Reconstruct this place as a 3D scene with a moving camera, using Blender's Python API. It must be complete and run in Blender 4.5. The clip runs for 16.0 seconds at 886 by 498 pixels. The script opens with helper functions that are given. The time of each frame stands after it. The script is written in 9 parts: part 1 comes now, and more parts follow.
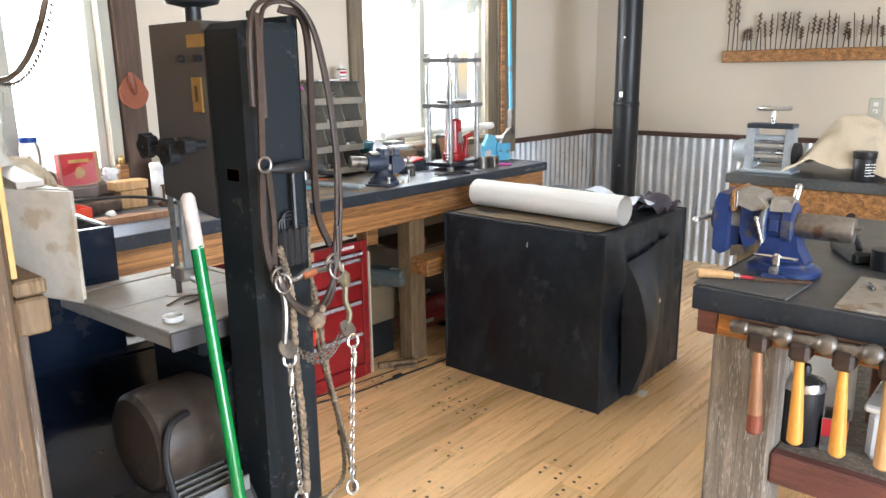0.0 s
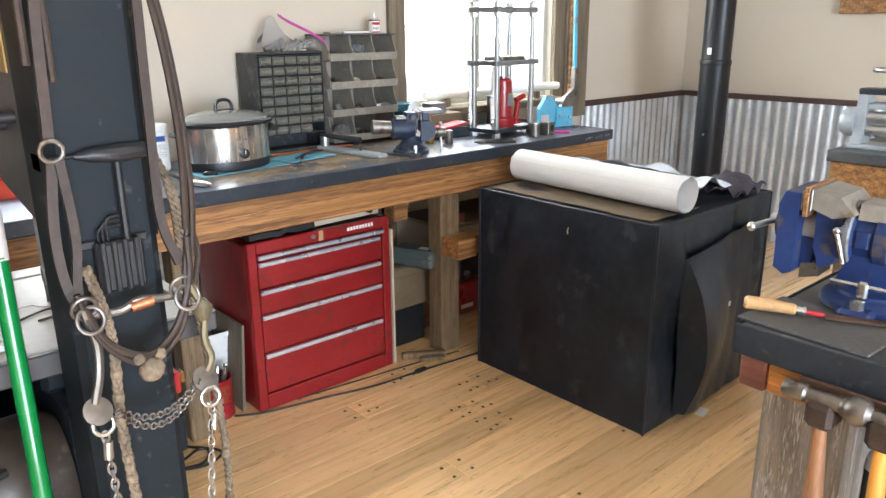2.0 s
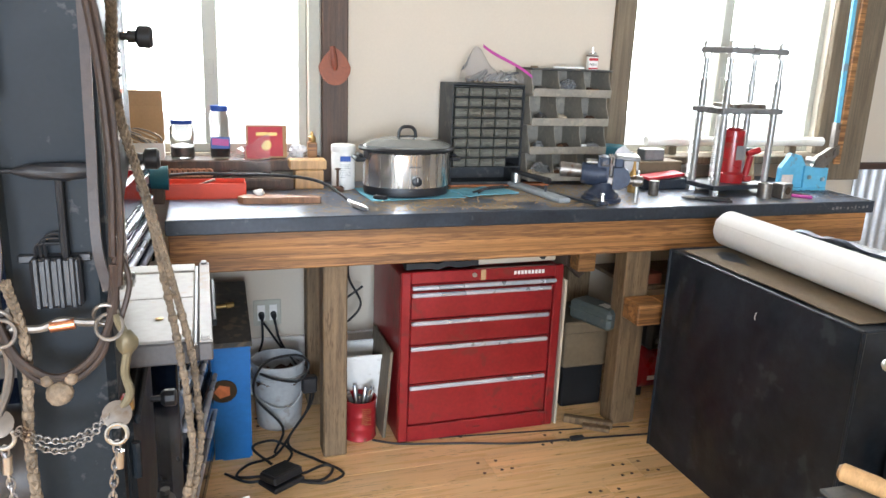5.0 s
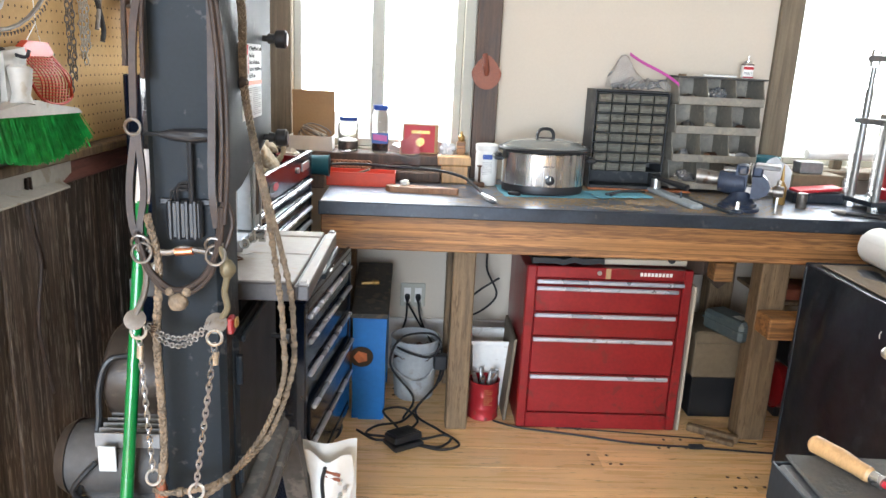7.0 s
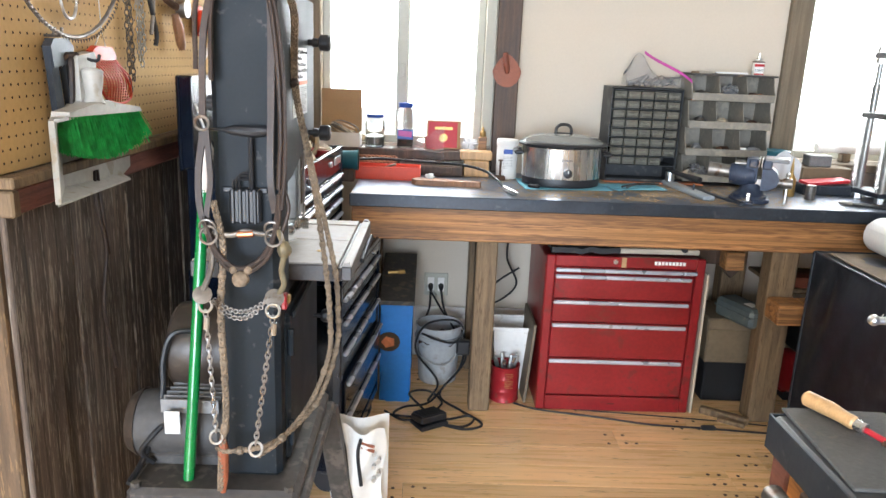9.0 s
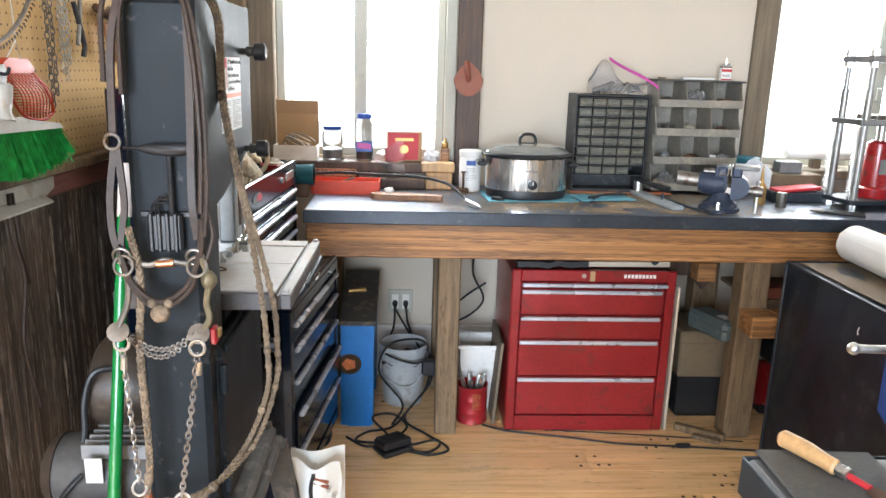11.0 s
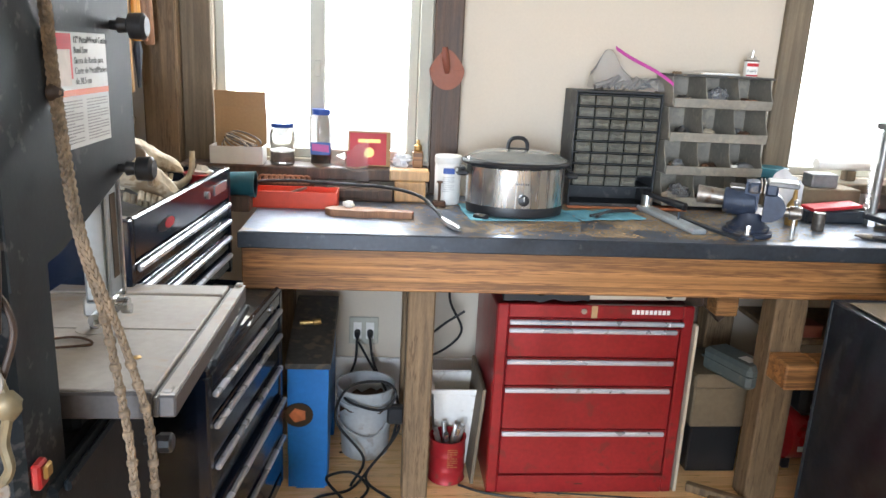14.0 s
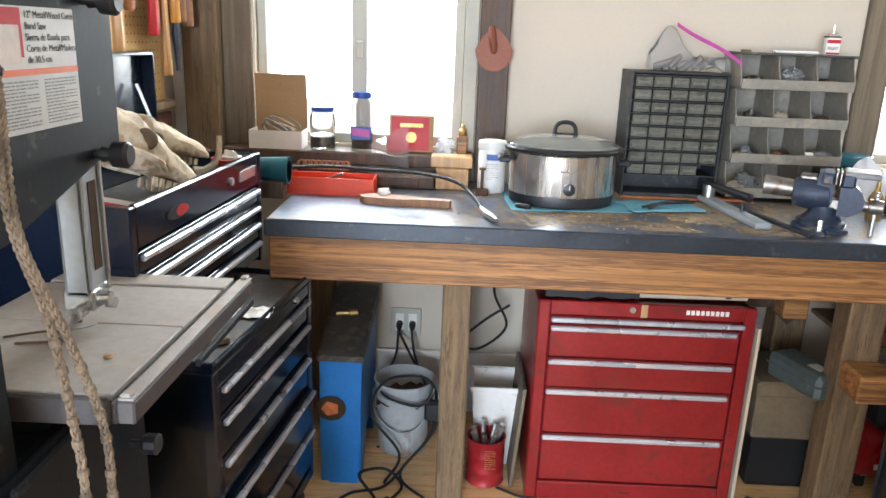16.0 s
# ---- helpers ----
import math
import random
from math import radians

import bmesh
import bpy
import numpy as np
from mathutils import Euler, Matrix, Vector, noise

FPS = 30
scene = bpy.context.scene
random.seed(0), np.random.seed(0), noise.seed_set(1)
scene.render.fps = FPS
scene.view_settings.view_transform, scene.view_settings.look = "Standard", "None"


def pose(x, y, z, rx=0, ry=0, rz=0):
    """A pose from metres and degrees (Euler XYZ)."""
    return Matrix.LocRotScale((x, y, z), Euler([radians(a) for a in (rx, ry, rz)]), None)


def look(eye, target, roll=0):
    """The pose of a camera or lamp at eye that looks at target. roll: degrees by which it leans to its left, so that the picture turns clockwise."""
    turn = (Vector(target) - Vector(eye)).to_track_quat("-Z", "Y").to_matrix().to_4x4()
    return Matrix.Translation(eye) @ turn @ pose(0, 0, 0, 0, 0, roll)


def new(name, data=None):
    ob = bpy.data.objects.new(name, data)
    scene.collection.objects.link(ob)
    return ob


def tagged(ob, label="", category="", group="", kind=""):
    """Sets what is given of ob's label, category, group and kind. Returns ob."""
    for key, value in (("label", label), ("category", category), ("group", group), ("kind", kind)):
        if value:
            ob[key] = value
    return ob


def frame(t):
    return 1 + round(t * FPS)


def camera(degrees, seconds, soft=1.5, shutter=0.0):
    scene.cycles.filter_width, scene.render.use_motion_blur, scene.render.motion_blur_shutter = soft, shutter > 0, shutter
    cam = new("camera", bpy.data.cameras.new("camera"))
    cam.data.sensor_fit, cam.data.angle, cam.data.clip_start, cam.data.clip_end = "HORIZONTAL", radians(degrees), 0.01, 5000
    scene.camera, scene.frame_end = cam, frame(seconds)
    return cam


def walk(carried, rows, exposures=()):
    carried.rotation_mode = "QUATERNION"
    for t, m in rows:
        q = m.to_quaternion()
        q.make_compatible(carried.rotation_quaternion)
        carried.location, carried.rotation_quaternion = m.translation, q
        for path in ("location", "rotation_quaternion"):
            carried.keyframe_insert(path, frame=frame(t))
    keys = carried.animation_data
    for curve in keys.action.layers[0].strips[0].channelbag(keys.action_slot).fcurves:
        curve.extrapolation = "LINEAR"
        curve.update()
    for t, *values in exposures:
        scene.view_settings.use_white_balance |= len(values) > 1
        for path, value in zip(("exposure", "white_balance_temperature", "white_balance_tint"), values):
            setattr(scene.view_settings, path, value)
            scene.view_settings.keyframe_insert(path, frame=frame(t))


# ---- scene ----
cam = camera(62.0, 16.0)
PATH = [
    (0, (0.736, 0.524, 1.453), (2.207, 1.798, 0.988), -0.7),
    (0.5, (0.856, 0.529, 1.442), (2.308, 1.812, 0.945), -0.3),
    (1, (1.018, 0.508, 1.442), (2.339, 1.911, 0.908), -0.4),
    (1.5, (1.14, 0.541, 1.435), (2.354, 2.021, 0.854), -1.0),
    (2, (1.28, 0.631, 1.438), (2.542, 2.073, 0.864), -0.5),
    (2.5, (1.373, 0.666, 1.44), (2.639, 2.115, 0.895), 0.3),
    (3, (1.503, 0.61, 1.434), (2.66, 2.152, 0.901), 1.5),
    (3.5, (1.62, 0.512, 1.436), (2.638, 2.147, 0.895), 2.3),
    (4, (1.675, 0.482, 1.441), (2.56, 2.189, 0.889), 2.1),
    (4.5, (1.722, 0.525, 1.446), (2.481, 2.295, 0.906), 2.0),
    (5, (1.773, 0.575, 1.45), (2.382, 2.412, 0.944), 2.3),
    (7.3, (1.99, 0.294, 1.432), (2.048, 2.231, 0.935), 2.6),
    (7.5, (1.979, 0.278, 1.435), (2.026, 2.214, 0.937), 2.5),
    (8, (1.941, 0.223, 1.439), (1.981, 2.16, 0.941), 2.4),
    (8.5, (1.927, 0.177, 1.438), (1.981, 2.113, 0.94), 2.5),
    (8.7, (1.932, 0.171, 1.441), (1.982, 2.106, 0.936), 2.4),
    (11, (2.007, 0.304, 1.441), (2.119, 2.242, 0.962), 1.7),
    (11.5, (2.045, 0.362, 1.437), (2.166, 2.299, 0.953), 1.5),
    (12, (2.038, 0.443, 1.43), (2.166, 2.374, 0.927), 1.0),
    (12.5, (1.984, 0.57, 1.451), (2.213, 2.493, 0.95), 0.7),
    (13, (1.937, 0.663, 1.449), (2.233, 2.578, 0.952), 0.9),
    (13.5, (1.954, 0.734, 1.44), (2.23, 2.65, 0.935), 1.8),
    (14, (2.051, 0.839, 1.441), (2.228, 2.766, 0.934), 2.8),
    (14.5, (2.142, 0.922, 1.442), (2.218, 2.853, 0.927), 3.0),
    (15, (2.169, 0.949, 1.438), (2.176, 2.878, 0.911), 2.7),
    (15.5, (2.17, 0.957, 1.435), (2.141, 2.882, 0.896), 2.5),
    (16, (2.179, 0.96, 1.432), (2.148, 2.881, 0.877), 2.2),
]
walk(cam, [(t, look(eye, target, roll)) for t, eye, target, roll in PATH])

# ---- world, sun, large lights ----
world = bpy.data.worlds.new("sky")
scene.world = world
world.use_nodes = True
wn = world.node_tree.nodes
sky = wn.new("ShaderNodeTexSky")
sky.sky_type, sky.sun_disc, sky.sun_elevation, sky.sun_rotation = "NISHITA", False, radians(38), radians(20)
wn["Background"].inputs[1].default_value = 0.12
world.node_tree.links.new(sky.outputs[0], wn["Background"].inputs[0])


def area_lamp(name, eye, target, sx, sy, watts, colour):
    data = bpy.data.lights.new(name, "AREA")
    data.shape, data.size, data.size_y, data.energy, data.color = "RECTANGLE", sx, sy, watts, colour
    ob = new(name, data)
    ob.matrix_world = look(eye, target)
    return ob


area_lamp("opening_lamp", (1.82, 3.80, 1.62), (1.82, 0.0, -0.6), 0.75, 1.05, 36, (0.90, 0.96, 1.0))
area_lamp("opening_lamp", (4.20, 3.80, 1.62), (4.20, 0.0, -0.6), 1.10, 1.05, 52, (0.90, 0.96, 1.0))
# added fill lamp in the unseen south opening, lighting fronts and floor
area_lamp("opening_lamp", (0.7, -4.30, 1.32), (1.2, -1.3, -0.4), 3.1, 2.3, 760, (0.79, 0.92, 1.10))
scene.view_settings.exposure = -0.04

# ---- mesh helpers ----


class Mesh:
    """Collects verts and faces of one part."""

    def __init__(self):
        self.v, self.f = [], []

    def add(self, verts, faces):
        n = len(self.v)
        self.v += [tuple(p) for p in verts]
        self.f += [tuple(i + n for i in face) for face in faces]
        return self

    def box(self, x0, x1, y0, y1, z0, z1, c=0.003, m=None):
        c = min(c, 0.49 * abs(x1 - x0), 0.49 * abs(y1 - y0), 0.49 * abs(z1 - z0))
        lo, hi = (x0, y0, z0), (x1, y1, z1)
        verts, index = [], {}
        for sx in (0, 1):
            for sy in (0, 1):
                for sz in (0, 1):
                    s = (sx, sy, sz)
                    for k in range(3):
                        p = [0, 0, 0]
                        for a in range(3):
                            edge = hi[a] if s[a] else lo[a]
                            inner = edge - c if s[a] else edge + c
                            p[a] = edge if a == k else inner
                        index[s, k] = len(verts)
                        verts.append(p)
        faces = []
        for k in range(3):
            a, b = (k + 1) % 3, (k + 2) % 3
            for side in (0, 1):
                loop = []
                for u, w in ((0, 0), (1, 0), (1, 1), (0, 1)):
                    s = [0, 0, 0]
                    s[k], s[a], s[b] = side, u, w
                    loop.append(index[tuple(s), k])
                faces.append(loop if side else loop[::-1])
        for k in range(3):
            a, b = (k + 1) % 3, (k + 2) % 3
            for u in (0, 1):
                for w in (0, 1):
                    s0, s1 = [0, 0, 0], [0, 0, 0]
                    s0[a], s0[b], s1[a], s1[b], s1[k] = u, w, u, w, 1
                    s0, s1 = tuple(s0), tuple(s1)
                    q = [index[s0, a], index[s1, a], index[s1, b], index[s0, b]]
                    faces.append(q if u == w else q[::-1])
        for s in [(i, j, k) for i in (0, 1) for j in (0, 1) for k in (0, 1)]:
            t = [index[s, 0], index[s, 1], index[s, 2]]
            faces.append(t if sum(s) % 2 else t[::-1])
        if m is not None:
            verts = [m @ Vector(p) for p in verts]
        return self.add(verts, faces)

    def cyl(self, p0, p1, r0, r1=None, n=16, caps=True):
        r1 = r0 if r1 is None else r1
        return self.rings([(p0, r0), (p1, r1)], n, caps)

    def rings(self, stations, n=12, caps=True):
        """A swept round bar: (point, radius) after (point, radius)."""
        pts = [Vector(p) for p, _ in stations]
        verts, faces = [], []
        side = None
        for i, (p, (_, r)) in enumerate(zip(pts, stations)):
            d = (pts[min(i + 1, len(pts) - 1)] - pts[max(i - 1, 0)])
            d = d.normalized() if d.length > 1e-9 else Vector((0, 0, 1))
            if side is None:
                side = d.cross(Vector((0, 0, 1)) if abs(d.z) < 0.9 else Vector((1, 0, 0)))
            side = (side - d * side.dot(d))
            side = side.normalized() if side.length > 1e-6 else d.orthogonal().normalized()
            up = d.cross(side)
            for k in range(n):
                a = 2 * math.pi * k / n
                verts.append(p + r * (math.cos(a) * side + math.sin(a) * up))
        for i in range(len(pts) - 1):
            for k in range(n):
                q = (k + 1) % n
                faces.append((i * n + k, i * n + q, (i + 1) * n + q, (i + 1) * n + k))
        if caps:
            faces.append(tuple(range(n))[::-1])
            faces.append(tuple(range((len(pts) - 1) * n, len(pts) * n)))
        return self.add(verts, faces)

    def tube(self, pts, r, n=8, caps=True):
        return self.rings([(p, r) for p in pts], n, caps)

    def lathe(self, profile, m=None, n=24, sx=1.0, sy=1.0):
        """profile: (radius, height) from the bottom up, round z; sx, sy make it oval."""
        verts, faces = [], []
        for r, z in profile:
            for k in range(n):
                a = 2 * math.pi * k / n
                verts.append(Vector((r * sx * math.cos(a), r * sy * math.sin(a), z)))
        for i in range(len(profile) - 1):
            for k in range(n):
                q = (k + 1) % n
                faces.append((i * n + k, i * n + q, (i + 1) * n + q, (i + 1) * n + k))
        faces.append(tuple(range(n))[::-1])
        faces.append(tuple(range((len(profile) - 1) * n, len(profile) * n)))
        if m is not None:
            verts = [m @ p for p in verts]
        return self.add(verts, faces)

    def prism(self, poly, a, b, axis="y", m=None):
        """A flat outline pulled along an axis: poly in (x, z) for y, (y, z) for x, (x, y) for z."""
        n = len(poly)

        def at(u, w, d):
            return {"y": (u, d, w), "x": (d, u, w), "z": (u, w, d)}[axis]
        verts = [Vector(at(u, w, a)) for u, w in poly] + [Vector(at(u, w, b)) for u, w in poly]
        faces = [tuple(range(n)), tuple(range(n, 2 * n))[::-1]]
        faces += [(i, (i + 1) % n + 0, (i + 1) % n + n, i + n)[::-1] for i in range(n)]
        if m is not None:
            verts = [m @ p for p in verts]
        return self.add(verts, faces)

    def sheet(self, fn, nu, nv, thick=0.0):
        """A bent sheet: fn(u, v) -> point for u, v in 0..1, with a thickness downwards."""
        grid = [Vector(fn(i / nu, j / nv)) for i in range(nu + 1) for j in range(nv + 1)]
        w = nv + 1
        faces = [(i * w + j, (i + 1) * w + j, (i + 1) * w + j + 1, i * w + j + 1) for i in range(nu) for j in range(nv)]
        if thick:
            n = len(grid)
            low = [p - Vector((0, 0, thick)) for p in grid]
            rim = [(i * w, (i + 1) * w) for i in range(nu)][::-1]
            edge = [i * w for i in range(nu + 1)] + [nu * w + j for j in range(1, w)] + [i * w + nv for i in range(nu - 1, -1, -1)] + [j for j in range(nv - 1, 0, -1)]
            faces += [tuple(i + n for i in f[::-1]) for f in faces]
            faces += [(a, a + n, b + n, b) for a, b in zip(edge, edge[1:] + edge[:1])]
            grid = grid + low
        return self.add(grid, faces)

    def ball(self, c, rx, ry=None, rz=None, n=12, rough=0.0, seed=0):
        ry, rz = ry or rx, rz or rx
        verts, faces = [], []
        m = max(6, n // 2 + 2)
        for i in range(m + 1):
            t = math.pi * i / m
            for k in range(n):
                a = 2 * math.pi * k / n
                d = Vector((math.sin(t) * math.cos(a), math.sin(t) * math.sin(a), math.cos(t)))
                s = 1 + rough * noise.noise(d * 2.3 + Vector((seed * 7.1, seed * 3.3, 0)))
                verts.append(Vector(c) + Vector((d.x * rx, d.y * ry, d.z * rz)) * s)
        for i in range(m):
            for k in range(n):
                q = (k + 1) % n
                faces.append((i * n + k, (i + 1) * n + k, (i + 1) * n + q, i * n + q))
        return self.add(verts, faces)

    def data(self, name, material, smooth=35):
        me = bpy.data.meshes.new(name)
        me.from_pydata(self.v, [], self.f)
        bm = bmesh.new()
        bm.from_mesh(me)
        bmesh.ops.remove_doubles(bm, verts=bm.verts, dist=1e-5)
        bmesh.ops.recalc_face_normals(bm, faces=bm.faces)
        bm.to_mesh(me)
        bm.free()
        me.polygons.foreach_set("use_smooth", [True] * len(me.polygons))
        me.set_sharp_from_angle(angle=radians(smooth))
        me.materials.append(material)
        return me


def thing(name, m, label, category, group="", kind=""):
    ob = new(name)
    ob.empty_display_size = 0.05
    ob.matrix_basis = m
    return tagged(ob, label, category, group, kind)


def part(name, mesh, material, parent, label=""):
    ob = new(name, mesh.data(name, material))
    ob.parent = parent
    return tagged(ob, label)


def single(name, mesh, material, m, label, category, group="", kind=""):
    ob = new(name, mesh.data(name, material))
    ob.matrix_basis = m
    return tagged(ob, label, category, group, kind)


def structure(name, mesh, material, label, category):
    return single(name, mesh, material, Matrix(), label, category, kind="structure")


def curve_points(pts, n=8):
    """A smooth run through the points."""
    p = [Vector(a) for a in pts]
    p = [2 * p[0] - p[1]] + p + [2 * p[-1] - p[-2]]
    out = []
    for i in range(1, len(p) - 2):
        for k in range(n):
            t = k / n
            a, b, c, d = p[i - 1:i + 3]
            out.append(0.5 * (2 * b + (c - a) * t + (2 * a - 5 * b + 4 * c - d) * t * t + (3 * b - a - 3 * c + d) * t ** 3))
    out.append(p[-2])
    return out


# ---- materials ----


def material(name, colour, rough=0.6, metal=0.0, vary=0.15, scale=6.0, fine=60.0, bump=0.1, dirt=None, dirt_amount=0.0, stretch=(1, 1, 1), wood=0.0,
             island=0.0, coat=0.0, clear=0.0, random_shift=0.0, ior=1.45, alpha=1.0):
    """Two scales of colour change, fine relief, and stains with a shape of their own."""
    mat = bpy.data.materials.new(name)
    mat.use_nodes = True
    nt = mat.node_tree
    nodes, links = nt.nodes, nt.links
    bsdf = nodes["Principled BSDF"]
    co = nodes.new("ShaderNodeTexCoord")
    mp = nodes.new("ShaderNodeMapping")
    mp.inputs["Scale"].default_value = stretch
    links.new(co.outputs["Object"], mp.inputs[0])
    vec = mp.outputs[0]
    if island or random_shift:
        info = nodes.new("ShaderNodeObjectInfo")
        shift = nodes.new("ShaderNodeVectorMath")
        shift.operation = "MULTIPLY_ADD"
        comb = nodes.new("ShaderNodeCombineXYZ")
        for i in range(3):
            links.new(info.outputs["Random"], comb.inputs[i])
        links.new(comb.outputs[0], shift.inputs[0])
        shift.inputs[1].default_value = (37, 53, 71)
        links.new(vec, shift.inputs[2])
        vec = shift.outputs[0]

    def noise_tex(s, detail=4, distortion=0.0):
        n = nodes.new("ShaderNodeTexNoise")
        n.inputs["Scale"].default_value, n.inputs["Detail"].default_value, n.inputs["Distortion"].default_value = s, detail, distortion
        links.new(vec, n.inputs["Vector"])
        return n.outputs["Fac"]

    def ramp(fac, lo, hi, a, b):
        r = nodes.new("ShaderNodeMapRange")
        r.inputs[1].default_value, r.inputs[2].default_value, r.inputs[3].default_value, r.inputs[4].default_value = lo, hi, a, b
        links.new(fac, r.inputs[0])
        return r.outputs[0]

    def times(a, b, op="MULTIPLY"):
        m = nodes.new("ShaderNodeMath")
        m.operation = op
        for i, x in enumerate((a, b)):
            if isinstance(x, (int, float)):
                m.inputs[i].default_value = x
            else:
                links.new(x, m.inputs[i])
        return m.outputs[0]
    big, small = noise_tex(scale), noise_tex(fine, 6)
    value = times(ramp(big, 0.3, 0.7, 1 - vary, 1 + vary), ramp(small, 0.3, 0.7, 1 - vary * 0.6, 1 + vary * 0.6))
    height = small
    if wood:
        along = nodes.new("ShaderNodeMapping")
        along.inputs["Scale"].default_value = [0.2 if s < 1 else 0.55 if s <= 1 else 2.2 for s in stretch]
        links.new(vec, along.inputs[0])
        grain = nodes.new("ShaderNodeTexNoise")
        grain.inputs["Scale"].default_value, grain.inputs["Detail"].default_value, grain.inputs["Distortion"].default_value = 2.6, 7.0, 0.9
        grain.inputs["Roughness"].default_value = 0.62
        links.new(along.outputs[0], grain.inputs["Vector"])
        value = times(value, ramp(grain.outputs["Fac"], 0.32, 0.66, 1 - wood, 1 + wood * 0.5))
        height = grain.outputs["Fac"]
    if island:
        value = times(value, ramp(info.outputs["Random"], 0, 1, 1 - island, 1 + island))
    mul = nodes.new("ShaderNodeMix")
    mul.data_type, mul.blend_type = "RGBA", "MULTIPLY"
    mul.inputs[0].default_value = 1
    mul.inputs[6].default_value = (*colour, 1)
    links.new(value, mul.inputs[7])
    out = mul.outputs[2]
    if dirt is not None:
        d = nodes.new("ShaderNodeMix")
        d.data_type = "RGBA"
        mask = times(noise_tex(scale * 1.7, 8, 0.6), noise_tex(fine * 0.5, 5))
        links.new(ramp(mask, 0.36 - 0.22 * dirt_amount, 0.40 - 0.12 * dirt_amount, 0, 0.85), d.inputs[0])
        links.new(out, d.inputs[6])
        d.inputs[7].default_value = (*dirt, 1)
        out = d.outputs[2]
    links.new(out, bsdf.inputs["Base Color"])
    links.new(ramp(big, 0.25, 0.75, max(0.02, rough - 0.1), min(1, rough + 0.1)), bsdf.inputs["Roughness"])
    bsdf.inputs["Metallic"].default_value = metal
    bsdf.inputs["IOR"].default_value = ior
    bsdf.inputs["Coat Weight"].default_value = coat
    bsdf.inputs["Transmission Weight"].default_value = clear
    bsdf.inputs["Alpha"].default_value = alpha
    if bump:
        b = nodes.new("ShaderNodeBump")
        b.inputs["Strength"].default_value, b.inputs["Distance"].default_value = bump, 0.004
        links.new(height, b.inputs["Height"])
        links.new(b.outputs[0], bsdf.inputs["Normal"])
    return mat


# uneven emission for a surface that stands in for daylight
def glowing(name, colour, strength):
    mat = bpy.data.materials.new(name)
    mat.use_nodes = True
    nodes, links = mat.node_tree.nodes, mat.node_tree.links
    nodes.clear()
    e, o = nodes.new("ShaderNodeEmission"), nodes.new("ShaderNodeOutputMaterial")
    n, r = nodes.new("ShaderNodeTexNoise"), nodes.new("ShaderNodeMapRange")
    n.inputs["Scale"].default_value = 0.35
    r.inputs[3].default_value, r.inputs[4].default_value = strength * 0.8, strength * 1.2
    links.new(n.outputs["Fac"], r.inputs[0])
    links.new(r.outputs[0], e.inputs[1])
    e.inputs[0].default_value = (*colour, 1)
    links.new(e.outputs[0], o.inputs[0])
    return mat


M = {}
M["plaster"] = material("plaster", (0.535, 0.472, 0.385), 0.85, vary=0.03, scale=1.5, fine=120, bump=0.12)
M["ceiling"] = material("ceiling_paint", (0.8, 0.78, 0.74), 0.9, vary=0.03)
M["floorboard"] = material("floorboard", (0.84, 0.545, 0.27), 0.30, vary=0.06, scale=5, fine=90, bump=0.06, stretch=(0.6, 9, 1), wood=0.10, island=0.15, coat=0.3,
                           dirt=(0.30, 0.17, 0.08), dirt_amount=0.05)
M["plug"] = material("wood_plug", (0.06, 0.03, 0.016), 0.6)
M["fir"] = material("fir_timber", (0.37, 0.175, 0.062), 0.5, vary=0.22, scale=3, fine=60, bump=0.25, stretch=(0.45, 6, 9), wood=0.6, dirt=(0.13, 0.058, 0.024), dirt_amount=0.55)
M["post"] = material("post_timber", (0.185, 0.122, 0.066), 0.7, vary=0.25, scale=5, fine=60, bump=0.3, stretch=(9, 6, 1), wood=0.35, dirt=(0.10, 0.06, 0.03), dirt_amount=0.35, random_shift=1)
M["dark_wood"] = material("dark_stained_wood", (0.085, 0.05, 0.033), 0.55, vary=0.3, scale=5, fine=70, bump=0.25, stretch=(9, 6, 1), wood=0.3)
M["trim_wood"] = material("weathered_trim", (0.165, 0.127, 0.085), 0.75, vary=0.2, scale=4, fine=70, bump=0.3, stretch=(9, 6, 1), wood=0.3)
M["rail_wood"] = material("dark_rail", (0.06, 0.03, 0.022), 0.5, vary=0.2)
M["barn"] = material("barn_board", (0.085, 0.062, 0.047), 0.85, vary=0.5, scale=4, fine=70, bump=0.8, stretch=(14, 9, 0.6), wood=0.6, island=0.4, dirt=(0.27, 0.225, 0.18), dirt_amount=0.4)
M["grey_wood"] = material("weathered_grey_post", (0.20, 0.165, 0.13), 0.85, vary=0.3, scale=5, fine=80, bump=0.5, stretch=(12, 9, 1), wood=0.35, dirt=(0.36, 0.33, 0.29), dirt_amount=0.3)
M["red_wood"] = material("reddish_board", (0.16, 0.06, 0.045), 0.75, vary=0.3, scale=5, fine=70, bump=0.4, stretch=(9, 1, 9), wood=0.3)
M["fir_post"] = material("fir_post", (0.46, 0.25, 0.11), 0.6, vary=0.2, scale=4, fine=70, bump=0.2, stretch=(9, 6, 1), wood=0.35)
M["peg"] = material("pegboard", (0.50, 0.315, 0.125), 0.85, vary=0.08, scale=3, fine=90)
# dark colour for the shade inside holes, slots and bores
M["hole"] = material("hole_shade", (0.05, 0.03, 0.015), 0.9)
M["steel_top"] = material("worn_bench_steel", (0.105, 0.125, 0.165), 0.38, 0.5, vary=0.3, scale=4, fine=50, bump=0.08, dirt=(0.20, 0.15, 0.10), dirt_amount=0.34)
M["steel_edge"] = material("dark_steel_edge", (0.038, 0.046, 0.058), 0.36, 0.4, vary=0.2, scale=7, fine=70, bump=0.06, dirt=(0.08, 0.085, 0.09), dirt_amount=0.08)
